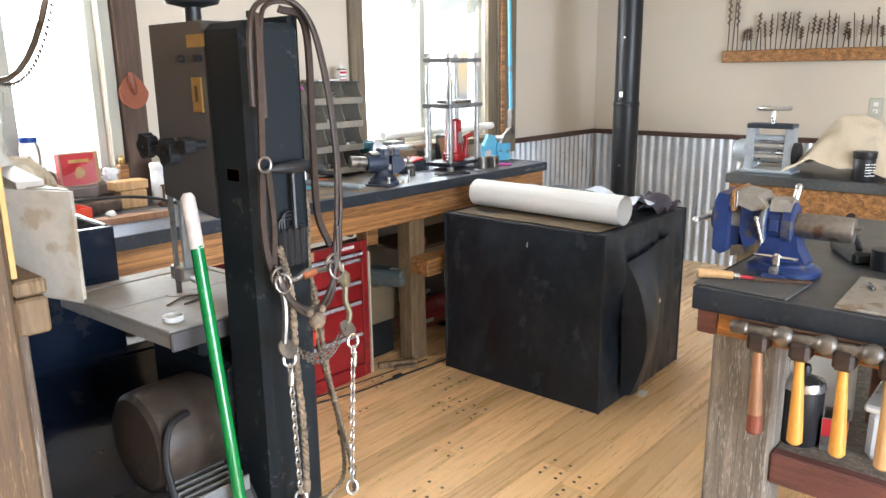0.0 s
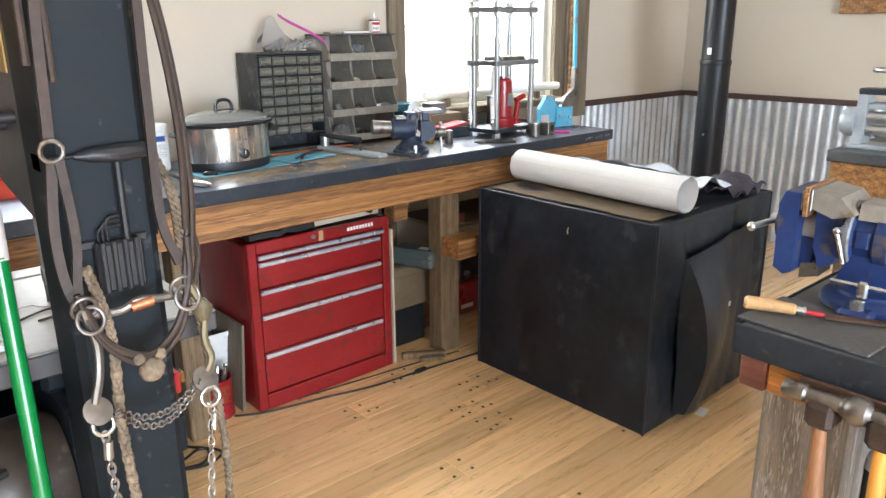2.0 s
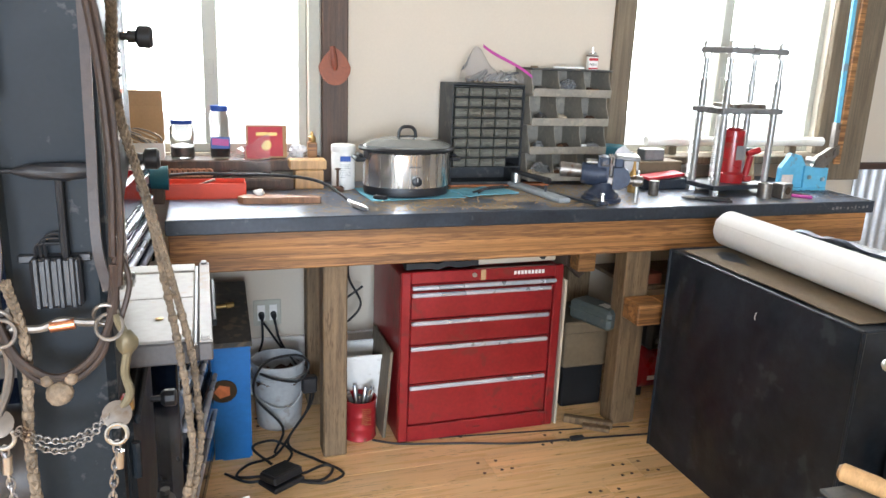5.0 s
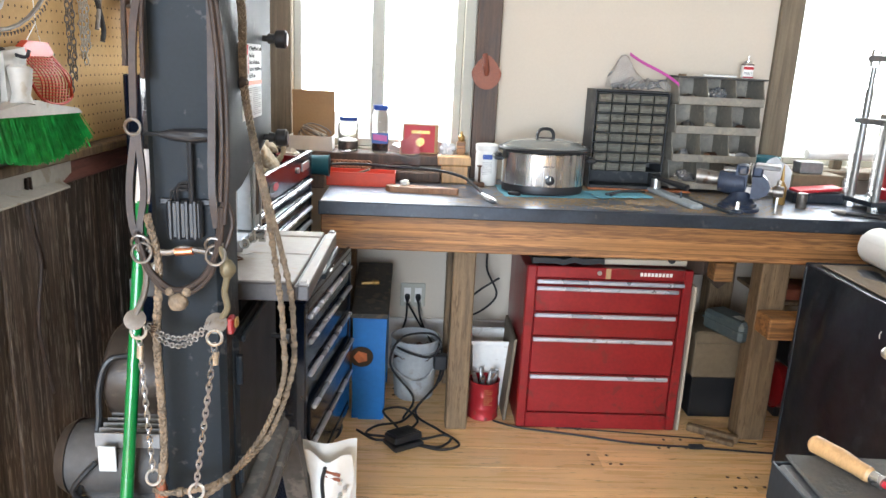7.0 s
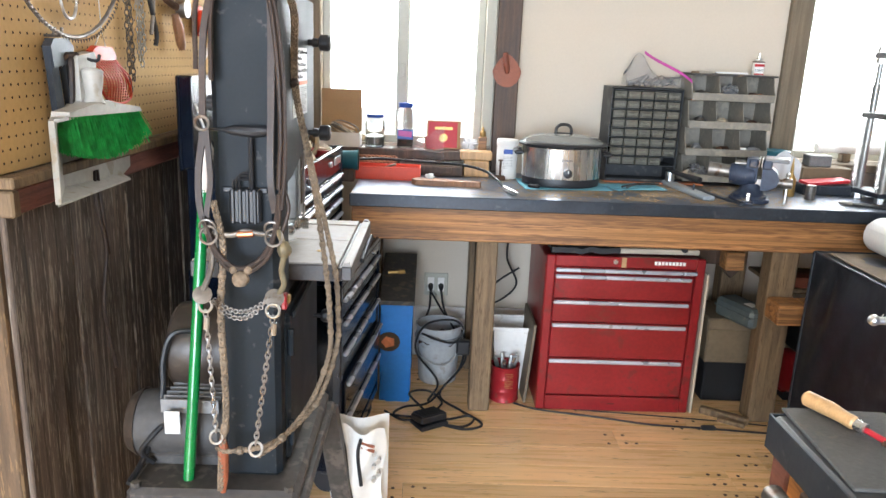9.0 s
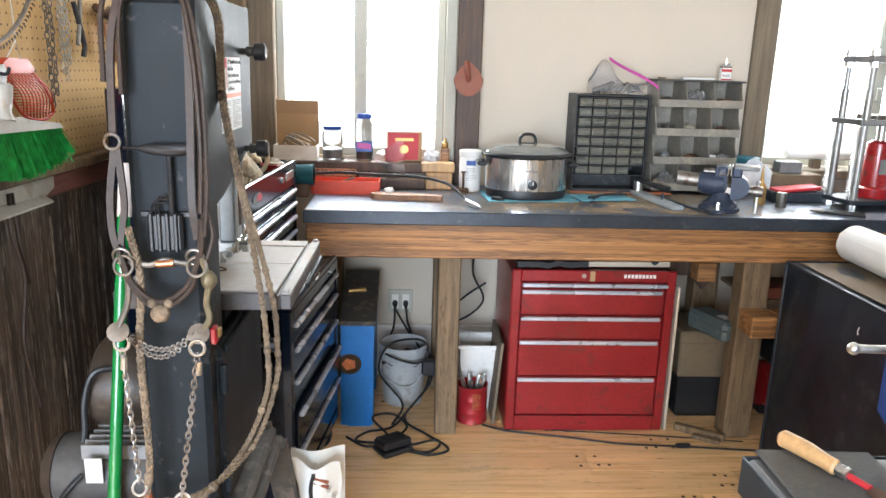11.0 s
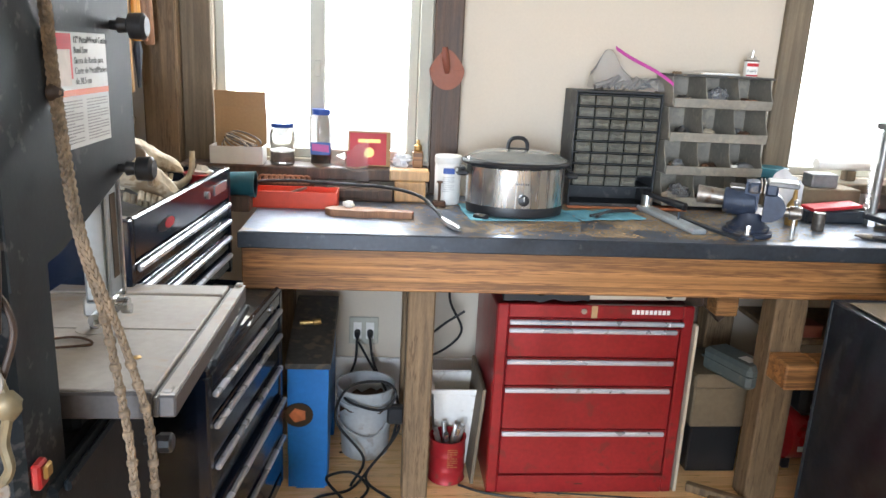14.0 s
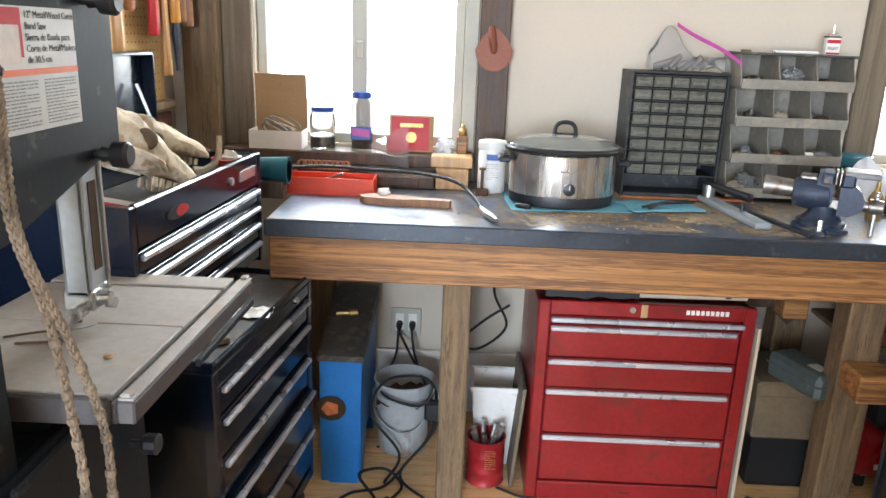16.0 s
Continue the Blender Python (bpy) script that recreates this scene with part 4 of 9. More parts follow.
def chain(p0, p1, n, r, t, mat, name, sag=0.0):
    m = Mesh()
    a, b = Vector(p0), Vector(p1)
    for i in range(n):
        u = (i + 0.5) / n
        c = a.lerp(b, u) - Vector((0, 0, sag * 4 * u * (1 - u)))
        c2 = a.lerp(b, u + 0.01) - Vector((0, 0, sag * 4 * (u + 0.01) * (0.99 - u)))
        d = (c2 - c).normalized()
        s = d.cross(Vector((0, 1, 0.01))).normalized()
        if i % 2:
            s = d.cross(s).normalized()
        L = (b - a).length / n * 0.75
        m.tube([c + d * L * math.cos(q) + s * r * math.sin(q) - Vector((1.58, 1.60, 1.55)) for q in [2 * math.pi * k / 10 for k in range(11)]], t, 5)
    return part(name, m, mat, br)


chain((1.528, 1.568, 0.96), (1.64, 1.565, 0.97), 22, 0.0045, 0.0013, M["worn_steel"], "curb_chain", 0.030)
chain((1.526, 1.564, 0.958), (1.64, 1.560, 0.972), 22, 0.0045, 0.0013, M["worn_steel"], "curb_chain", 0.042)
for top, low in (((1.510, 1.57, 0.945), (1.520, 1.575, 0.665)), ((1.648, 1.55, 0.945), (1.612, 1.53, 0.665))):
    ring(top[0], top[1], top[2], 0.013, 0.003, M["bright_steel"], 0.2)
    chain((top[0], top[1], top[2] - 0.012), low, 22, 0.0045, 0.0016, M["chrome"], "rein_chain")
    part("chain_bar", Mesh().cyl((top[0] - 1.58, top[1] - 1.60, top[2] - 1.60), (top[0] - 1.58 + 0.002, top[1] - 1.60, top[2] - 1.575), 0.006, n=10), M["bright_steel"], br)
    ring(low[0], low[1], low[2] - 0.012, 0.013, 0.0028, M["bright_steel"], 0.4)
kn = [(0.50 + 0.028 * i, 0.009, 0.75) for i in range(9)] + [(0.80, 0.03, 0.9), (0.95, 0.03, 1.3)]
braid([(1.642, 1.66, 1.57), (1.655, 1.76, 1.52), (1.648, 1.80, 1.375), (1.688, 1.735, 1.227), (1.708, 1.755, 1.09), (1.727, 1.750, 0.95), (1.733, 1.746, 0.875), (1.735, 1.73, 0.785), (1.705, 1.66, 0.70), (1.655, 1.575, 0.652), (1.618, 1.53, 0.638)], 0.0050, "rein", kn)
braid([(1.650, 1.66, 1.572), (1.660, 1.76, 1.52), (1.654, 1.80, 1.37), (1.696, 1.735, 1.21), (1.722, 1.765, 1.07), (1.742, 1.785, 0.95), (1.747, 1.785, 0.87), (1.748, 1.76, 0.79), (1.715, 1.68, 0.69), (1.64, 1.59, 0.638), (1.55, 1.572, 0.622), (1.518, 1.575, 0.628)], 0.0050, "rein", kn)
part("rein_knot", Mesh().ball((1.648 - 1.58, 1.802 - 1.60, 1.374 - 1.55), 0.012, n=10, rough=0.2), M["leather"], br)
braid([(1.525, 1.60, 1.15), (1.542, 1.595, 1.06), (1.536, 1.585, 0.93), (1.540, 1.58, 0.80), (1.540, 1.58, 0.70), (1.53, 1.575, 0.62), (1.525, 1.57, 0.53)], 0.0060, "rein", [(0.25 + 0.05 * i, 0.012, 0.5) for i in range(8)] + [(0.78, 0.05, 0.8)])
part("romal_tube", Mesh().rings([((1.532 - 1.58, -0.02, -0.90), 0.006), ((1.532 - 1.58, -0.02, -0.93), 0.012), ((1.53 - 1.58, -0.02, -1.0), 0.010), ((1.528 - 1.58, -0.02, -1.03), 0.006)], 10), M["tan_leather"], br)

# ---- green pole leaning at the saw ----
pole = thing("broom_handle", pose(1.44, 1.62, 0.0), "green painted broom handle with a pale grip, leaning on the saw", "handle")
part("shaft", Mesh().cyl((-0.02, -0.09, 0.0), (0.018, 0.145, 1.14), 0.0125, n=14), M["green_pole"], pole)
part("grip", Mesh().rings([((0.018, 0.145, 1.135), 0.0135), ((0.020, 0.158, 1.19), 0.0145), ((0.0215, 0.167, 1.23), 0.0135), ((0.0218, 0.169, 1.238), 0.008)], 14), M["pale_grip"], pole)

# ---- white tool apron hung on the stand ----
def apron_fn(u, v):
    x = 1.690 + 0.150 * u + 0.008 * math.sin(9 * v)
    return (x, 2.150 + 0.05 * u + 0.015 * math.sin(7 * u + 3 * v) - 0.03 * v, 0.004 + (0.366 - 0.035 * u + 0.012 * math.sin(9 * u)) * (1 - v))


apr = thing("cloth_bag", Matrix.Translation((0, 0, 0)), "white printed cloth bag standing by the saw's stand", "bag")
part("front", Mesh().sheet(apron_fn, 16, 14), M["print_white"], apr)
part("back", Mesh().sheet(lambda u, v: (1.700 + 0.15 * u, 2.215 + 0.05 * u + 0.015 * math.sin(6 * u + 2), 0.004 + (0.372 - 0.02 * u) * (1 - v)), 12, 10), M["print_white"], apr)
part("print_swirl", Mesh().tube(curve_points([(1.700, 2.140, 0.36), (1.722, 2.142, 0.31), (1.730, 2.140, 0.22), (1.745, 2.140, 0.14)], 5), 0.010, 6), M["print_black"], apr, "black printed swirl")
part("print_swirl", Mesh().tube(curve_points([(1.772, 2.158, 0.33), (1.764, 2.155, 0.28), (1.776, 2.150, 0.18)], 5), 0.006, 6), M["print_black"], apr, "black printed swirl")
for i in range(2):
    part("print_bar", Mesh().tube([(1.772, 2.165, 0.315 - 0.015 * i), (1.812, 2.168, 0.300 - 0.015 * i)], 0.005, 6), M["tan_leather"], apr)
for i in range(5):
    part("grommet", Mesh().cyl((1.812 + 0.014 * (i % 2), 2.185, 0.275 - 0.022 * i), (1.812 + 0.014 * (i % 2), 2.166, 0.275 - 0.022 * i), 0.007, n=10), M["bright_steel"], apr)

# ---- black rolling tool cabinet and top chest ----
cab = thing("tool_cabinet", pose(1.493, 2.68, 0.0, 0, 0, -7), "black enamelled rolling tool cabinet with silver drawer pulls", "tool cabinet")
CY0, CY1 = 2.335 - 2.65, 2.972 - 2.65
cx = 1.779 - 1.54
body = Mesh().box(-0.25, cx - 0.02, CY0, CY1, 0.10, 0.742, 0.006)
body.box(-0.25, cx, CY0, CY0 + 0.028, 0.10, 0.742, 0.004).box(-0.25, cx, CY1 - 0.028, CY1, 0.10, 0.742, 0.004).box(-0.25, cx, CY0 + 0.028, CY1 - 0.028, 0.705, 0.742, 0.004).box(-0.25, cx, CY0 + 0.028, CY1 - 0.028, 0.10, 0.135, 0.003)
cbody = part("body", body, M["black_paint"], cab)
rim = Mesh().box(-0.25, cx + 0.002, CY0, CY0 + 0.012, 0.743, 0.764, 0.003).box(-0.25, cx + 0.002, CY1 - 0.012, CY1, 0.743, 0.764, 0.003).box(cx - 0.010, cx + 0.002, CY0 + 0.012, CY1 - 0.012, 0.743, 0.764, 0.003)
part("rim", rim, M["black_paint"], cab)
part("top_tray", Mesh().box(-0.24, cx - 0.011, CY0 + 0.013, CY1 - 0.013, 0.7425, 0.752, 0.002), M["dark_grey_top"], cab, "dusty worn tray top")
part("lock", Mesh().cyl((cx, 0.19, 0.725), (cx + 0.006, 0.19, 0.725), 0.010, n=14), M["bright_steel"], cab)
z = 0.70
for i, h in enumerate((0.075, 0.10, 0.10, 0.125, 0.135)):
    out = 0.012 if i == 3 else (0.008 if i == 4 else 0.0)
    d = part("drawer", Mesh().box(cx - 0.3, cx - 0.004 + out, CY0 + 0.033, CY1 - 0.033, z - h + 0.006, z, 0.003), M["black_paint"], cab)
    pull = Mesh().box(cx - 0.003 + out, cx + 0.012 + out, CY0 + 0.035, CY1 - 0.035, z - 0.019, z - 0.004, 0.004)
    part("drawer_pull", pull, M["pull_trim"], d, "silver full-width drawer pull")
    z -= h + 0.003
for dx in (-0.2, 0.18):
    for dy in (CY0 + 0.06, CY1 - 0.06):
        part("caster", Mesh().cyl((dx, dy - 0.015, 0.045), (dx, dy + 0.015, 0.045), 0.045, n=18).box(dx - 0.02, dx + 0.02, dy - 0.022, dy + 0.022, 0.07, 0.105, 0.003), M["black_plastic"], cab)
single("crumpled_wrapper", Mesh().sheet(lambda u, v: (0.10 * u, 0.07 * v, 0.012 + 0.012 * noise.noise(Vector((5 * u, 4 * v, 1)))), 10, 8, 0.001), M["print_white"], pose(1.635, 2.62, 0.748), "crumpled pale wrapper on the cabinet", "wrapper")
single("wood_offcut", Mesh().box(-0.03, 0.03, -0.012, 0.012, 0, 0.014, 0.002), M["post"], pose(1.655, 2.47, 0.7525, 0, 0, 30), "small brown wooden offcut", "offcut")

tc = thing("tool_chest", pose(1.416, 2.735, 0.7755, 0, 0, -4.3), "black tool chest with its lid open and silver drawer pulls", "tool chest")
TY0, TY1 = 2.31 - 2.72, 3.045 - 2.72
tx = 1.612 - 1.44
tb = Mesh().box(-0.15, tx - 0.012, TY0, TY1, 0.0, 0.225, 0.004)
tb.box(-0.15, tx, TY0, TY0 + 0.022, 0.0, 0.318, 0.003).box(-0.15, tx, TY1 - 0.022, TY1, 0.0, 0.318, 0.003).box(tx - 0.018, tx, TY0 + 0.022, TY1 - 0.022, 0.228, 0.320, 0.005).box(-0.15, -0.135, TY0 + 0.022, TY1 - 0.022, 0.226, 0.318, 0.003)
part("body", tb, M["black_paint"], tc)
z = 0.222
for h in (0.048, 0.048, 0.052, 0.058):
    d = part("drawer", Mesh().box(tx - 0.2, tx - 0.003, TY0 + 0.026, TY1 - 0.026, z - h + 0.005, z, 0.002), M["black_paint"], tc)
    part("drawer_pull", Mesh().box(tx - 0.002, tx + 0.011, TY0 + 0.028, TY1 - 0.028, z - 0.018, z - 0.003, 0.004), M["pull_trim"], d, "silver full-width drawer pull")
    z -= h + 0.002
part("lock", Mesh().cyl((tx, 0.10, 0.275), (tx + 0.006, 0.10, 0.275), 0.010, n=14), M["bright_steel"], tc)
bdg = part("badge", Mesh().prism([(0.16 + a, 0.262 + b) for a, b in ((0, 0), (0.11, 0), (0.115, 0.026), (0.005, 0.026))], tx + 0.0005, tx + 0.003, "x"), M["bright_steel"], tc, "silver maker's badge")
ob_ = part("badge", Mesh().prism([(-0.21 + 0.052 * math.cos(a), 0.268 + 0.015 * math.sin(a)) for a in [2 * math.pi * k / 24 for k in range(24)]], tx + 0.0005, tx + 0.002, "x"), M["black_plastic"], tc, "oval black and red badge")
part("badge_half", Mesh().prism([(-0.190 + 0.030 * math.cos(a), 0.268 + 0.012 * math.sin(a)) for a in [2 * math.pi * k / 20 for k in range(20)]], tx + 0.0021, tx + 0.003, "x"), M["print_red"], ob_)
lid = Mesh().box(-0.172, -0.160, TY0, TY1, 0.31, 0.585, 0.004).box(-0.160, -0.125, TY0, TY0 + 0.006, 0.32, 0.58, 0.002).box(-0.160, -0.125, TY1 - 0.006, TY1, 0.32, 0.58, 0.002).box(-0.160, -0.125, TY0 + 0.006, TY1 - 0.006, 0.575, 0.585, 0.002)
part("lid", lid, M["black_paint"], tc)
part("tray", Mesh().box(-0.134, tx - 0.019, TY0 + 0.023, TY1 - 0.023, 0.226, 0.25, 0.003), M["dark_grey_top"], tc)
for yy in (TY0 + 0.06, TY1 - 0.08):
    part("lid_stay", Mesh().cyl((-0.14, yy, 0.50), (-0.05, yy, 0.255), 0.005, n=8), M["bright_steel"], tc)


def skull(m, s, label):
    """A long animal skull: brain case, snout, cheek arches, eye hollows and teeth."""
    ob = thing("animal_skull", m, label, "skull")
    prof = [(-0.135, 0.030, 0.060), (-0.125, 0.048, 0.100), (-0.09, 0.058, 0.130), (-0.05, 0.060, 0.138), (-0.01, 0.066, 0.130), (0.03, 0.056, 0.112), (0.07, 0.044, 0.092), (0.11, 0.038, 0.074), (0.15, 0.033, 0.056), (0.175, 0.026, 0.040), (0.19, 0.012, 0.022)]
    fine = [tuple(p + (r - p) * k / 4 for p, r in zip(a, b)) for a, b in zip(prof, prof[1:]) for k in range(4)] + [prof[-1]]
    prof, n, verts, faces = fine, 28, [], []
    for i, (x, w, h) in enumerate(prof):
        for k in range(n):
            a = 2 * math.pi * k / n
            q = 1 + 0.16 * noise.noise(Vector((x * 22, math.cos(a) * 2, math.sin(a) * 2))) + 0.07 * noise.noise(Vector((x * 70, math.cos(a) * 6, math.sin(a) * 6 + s)))
            zz = h * 0.55 * math.sin(a) * q
            if math.sin(a) < 0:
                zz *= 0.6
            verts.append((s * x, s * w * math.cos(a) * q, s * (zz + h * 0.45)))
    for i in range(len(prof) - 1):
        for k in range(n):
            q = (k + 1) % n
            faces.append((i * n + k, i * n + q, i * n + n + q, i * n + n + k))
    faces += [tuple(range(n))[::-1], tuple(range(len(verts) - n, len(verts)))]
    part("cranium", Mesh().add(verts, faces), M["bone"], ob)
    for side in (-1, 1):
        # a dark ball instead of a hollow, shade put into its colour
        part("eye_hollow", Mesh().ball((s * -0.005, side * s * 0.058, s * 0.075), s * 0.027, s * 0.014, s * 0.024, 12), M["bone_shade"], ob)
        part("cheek_arch", Mesh().tube(curve_points([(s * 0.06, side * s * 0.042, s * 0.025), (s * 0.01, side * s * 0.082, s * 0.03), (s * -0.05, side * s * 0.076, s * 0.036), (s * -0.09, side * s * 0.048, s * 0.035)], 6), s * 0.008, 8), M["bone"], ob)
        for i in range(6):
            part("tooth", Mesh().box(s * (0.045 + 0.018 * i), s * (0.058 + 0.018 * i), side * s * 0.024 - s * 0.005, side * s * 0.024 + s * 0.005, s * -0.014, s * 0.008, 0.002), M["bone"], ob)
    part("nose_hollow", Mesh().ball((s * 0.178, 0, s * 0.03), s * 0.02, s * 0.012, s * 0.008, 10), M["bone_shade"], ob)
    return ob


skull(pose(1.460, 2.53, 1.115, -12, 22, 56), 1.0, "bleached animal skull lying in the open tool chest")
skull(pose(1.395, 2.80, 1.110, 10, 6, 40), 0.80, "yellowed animal skull lying in the open tool chest")
single("jaw_bone", Mesh().rings([(p, 0.013 - 0.006 * i / 18) for i, p in enumerate(curve_points([(0, 0, 0), (0.03, 0.02, 0.0), (0.055, 0.04, 0.03), (0.058, 0.05, 0.09)], 6))], 10), M["bone"], pose(1.47, 2.90, 1.06), "loose yellowed jaw bone in the tool chest", "bone")
mag = single("magazine", Mesh().box(-0.085, 0.085, -0.07, 0.07, 0, 0.010, 0.002), M["print_white"], pose(1.475, 2.46, 1.045, 0, 8, 0), "glossy printed magazine in the tool chest", "magazine")
part("print_patch", Mesh().box(-0.08, 0.03, -0.06, 0.03, 0.0101, 0.0106, 0), M["print_red"], mag)
single("red_dish", Mesh().lathe([(0.02, 0), (0.05, 0.004), (0.058, 0.03), (0.055, 0.031), (0.047, 0.007), (0.0, 0.006)], None, 24), M["red_glossy"], pose(1.55, 2.985, 1.055), "red plastic dish on the tool chest", "dish")
single("crumpled_paper", Mesh().ball((0, 0, 0.02), 0.03, 0.025, 0.02, 12, 0.9, 4), M["print_white"], pose(1.55, 2.975, 1.062), "crumpled white paper in the dish", "paper")
single("steel_punch", Mesh().cyl((0, 0, 0), (0.02, -0.03, 0.06), 0.007, n=10), M["bright_steel"], pose(1.42, 2.62, 1.13), "short bright steel rod among the skulls", "rod")

# ---- pegboard, ledge and what hangs there ----
pg = thing("pegboard", WALL, "brown perforated pegboard on the partition", "pegboard", kind="structure")
LZ = 1.165
part("panel", Mesh().box(PX - 0.008, PX, PB, NY - 0.10, LZ + 0.015, 2.35, 0.001), M["peg"], pg)
# flat discs, coloured as dark as the inside of a hole
hm = Mesh()
for j in range(int((NY - 0.14 - PB) / 0.0254)):
    for k in range(int((1.85 - LZ) / 0.0254)):
        y, zz = PB + 0.025 + j * 0.0254, LZ + 0.035 + k * 0.0254
        hm.add([(PX + 0.0006, y + 0.0032 * math.cos(a), zz + 0.0032 * math.sin(a)) for a in [2 * math.pi * q / 6 for q in range(6)]], [(0, 1, 2, 3, 4, 5)])
tagged(part("peg_holes", hm, M["hole"], pg), kind="stuff")
structure("ledge", Mesh().box(PX - 0.01, PX + 0.034, PB - 0.008, NY - 0.10, LZ - 0.012, LZ + 0.012, 0.004), M["post"], "brown wooden ledge under the pegboard", "ledge").matrix_basis = WALL
structure("ledge_board", Mesh().box(PX + 0.006, PX + 0.020, PB + 0.018, NY - 0.10, LZ - 0.068, LZ - 0.014, 0.004), M["red_wood"], "worn reddish board under the ledge", "board").matrix_basis = WALL
structure("ledge_end", Mesh().box(PX - 0.012, PX + 0.032, PB - 0.012, PB + 0.016, LZ - 0.068, LZ - 0.014, 0.004), M["post"], "brown sawn end block under the ledge", "block").matrix_basis = WALL


def hung(name, y, z, label, cat):
    return thing(name, WALL @ pose(PX, y, z), label, cat)


# dustpan and brush
TILT = WALL @ pose(PX, 1.93, 1.41)
dp = thing("dustpan", TILT, "dirty white plastic dustpan hung on the pegboard", "dustpan")
part("pan_handle", Mesh().prism([(-0.040, 0.000), (0.040, 0.010), (0.047, -0.004), (0.026, -0.100), (0.060, -0.118), (-0.075, -0.122), (-0.040, -0.098)], 0.016, 0.046, "x"), M["pan_plastic"], dp)
part("back_plate", Mesh().prism([(-0.075, -0.123), (0.060, -0.119), (0.215, -0.178), (0.249, -0.235), (0.247, -0.288), (0.199, -0.305), (-0.104, -0.288), (-0.104, -0.123)], 0.0142, 0.0215, "x"), M["pan_plastic"], dp)
part("side_wall", Mesh().prism([(0.014, -0.106), (0.022, -0.100), (0.102, -0.268), (0.094, -0.276)], -0.290, -0.122, "z"), M["pan_plastic"], dp)
part("top_wall", Mesh().prism([(0.0225, -0.095), (0.098, -0.262), (0.085, -0.150), (0.060, 0.02), (0.0225, 0.06)], -0.128, -0.120, "z"), M["pan_plastic"], dp)
part("bottom_lip", Mesh().add([(0.022, -0.100, -0.286), (0.022, 0.200, -0.303), (0.045, 0.190, -0.312), (0.096, -0.272, -0.292), (0.022, -0.100, -0.290), (0.022, 0.200, -0.307), (0.045, 0.190, -0.316), (0.096, -0.272, -0.296)],
                              [(0, 1, 2, 3), (7, 6, 5, 4), (0, 4, 5, 1), (1, 5, 6, 2), (2, 6, 7, 3), (3, 7, 4, 0)]), M["pan_plastic"], dp)
bs = thing("hand_broom", TILT @ Matrix.Translation((-0.024, 0.012, 0)), "white broom head with green bristles clipped on the dustpan", "broom")
part("socket", Mesh().rings([((0.092, -0.036, -0.028), 0.020), ((0.092, -0.037, -0.033), 0.024), ((0.094, -0.040, -0.062), 0.021), ((0.096, -0.046, -0.085), 0.017), ((0.098, -0.050, -0.104), 0.024)], 14), M["pan_plastic"], bs)
part("head", Mesh().prism([(-0.10, -0.102), (-0.02, -0.096), (0.03, -0.106), (0.150, -0.122), (0.168, -0.134), (-0.200, -0.122), (-0.195, -0.112)], 0.076, 0.116, "x"), M["pan_plastic"], bs)
part("broom_hook", Mesh().tube(curve_points([(0.0, -0.01, 0.01), (0.05, -0.012, 0.0), (0.085, 0.0, -0.01), (0.092, 0.006, 0.004)], 5), 0.004, 6), M["black_plastic"], bs)
bm = Mesh()
rnd = random.Random(5)
for i in range(1500):
    u = rnd.random()
    y0, x0 = -0.196 + 0.358 * u, rnd.uniform(0.080, 0.112)
    z0 = -0.121 - 0.012 * u
    y1 = -0.200 + 0.400 * u + rnd.uniform(-0.006, 0.006)
    x1 = x0 + rnd.uniform(-0.012, 0.02)
    z1 = -0.192 - 0.023 * math.sin(math.pi * min(1, u * 1.15)) - 0.018 * u + 0.035 * max(0, u - 0.9) * 10 * 0.6 + rnd.uniform(-0.008, 0.006)
    w = 0.0014
    bm.add([(x0, y0 - w, z0), (x0, y0 + w, z0), (x1, y1 + w, z1), (x1, y1 - w, z1), (x0 + w, y0, z0), (x1 + w, y1, z1)], [(0, 1, 2, 3), (0, 4, 5, 3), (1, 4, 5, 2)])
tagged(part("bristles", bm, M["bristle"], bs, "green plastic bristles"), kind="stuff")
# red basket scoop
sw = hung("red_strainer", 2.05, 1.42, "red plastic slotted scoop hung on the pegboard", "scoop")
part("rim", Mesh().prism([(-0.055, 0.002), (-0.030, 0.014), (0.050, 0.011), (0.072, -0.012), (0.060, -0.020), (-0.045, -0.020)], 0.014, 0.030, "x"), M["red_plastic"], sw)
part("edge", Mesh().tube(curve_points([(0.022, 0.068, -0.015), (0.026, 0.115, -0.05), (0.026, 0.148, -0.095), (0.024, 0.150, -0.118), (0.022, 0.102, -0.130), (0.022, 0.021, -0.114), (0.022, -0.030, -0.06), (0.022, -0.050, -0.012)], 6), 0.0035, 6), M["red_plastic"], sw)
for i in range(10):
    a = i / 9
    part("rib", Mesh().tube(curve_points([(0.020, -0.045 + 0.110 * a, -0.018), (0.040, -0.015 + 0.135 * a, -0.065), (0.022, 0.021 + 0.128 * a, -0.116 - 0.010 * math.sin(3 * a))], 4), 0.0016, 5), M["red_plastic"], sw)
for i in range(14):
    a = i / 13
    part("rib", Mesh().tube(curve_points([(0.021, -0.046 + 0.064 * a, -0.022 - 0.090 * a), (0.042, 0.02 + 0.062 * a, -0.024 - 0.092 * a), (0.024, 0.076 + 0.070 * a, -0.026 - 0.092 * a)], 4), 0.0013, 5), M["red_plastic"], sw)
part("hanger", Mesh().tube([(0.016, 0.045, 0.006), (0.006, 0.048, 0.052), (0.016, -0.020, 0.008)], 0.0013, 5).tube([(0.006, 0.048, 0.05), (0.005, 0.045, 0.19)], 0.0013, 5), M["print_white"], sw)
# saw blade loop, rings
bl = hung("saw_blade", 1.82, 1.72, "coiled bandsaw blade hung on the pegboard", "saw blade")
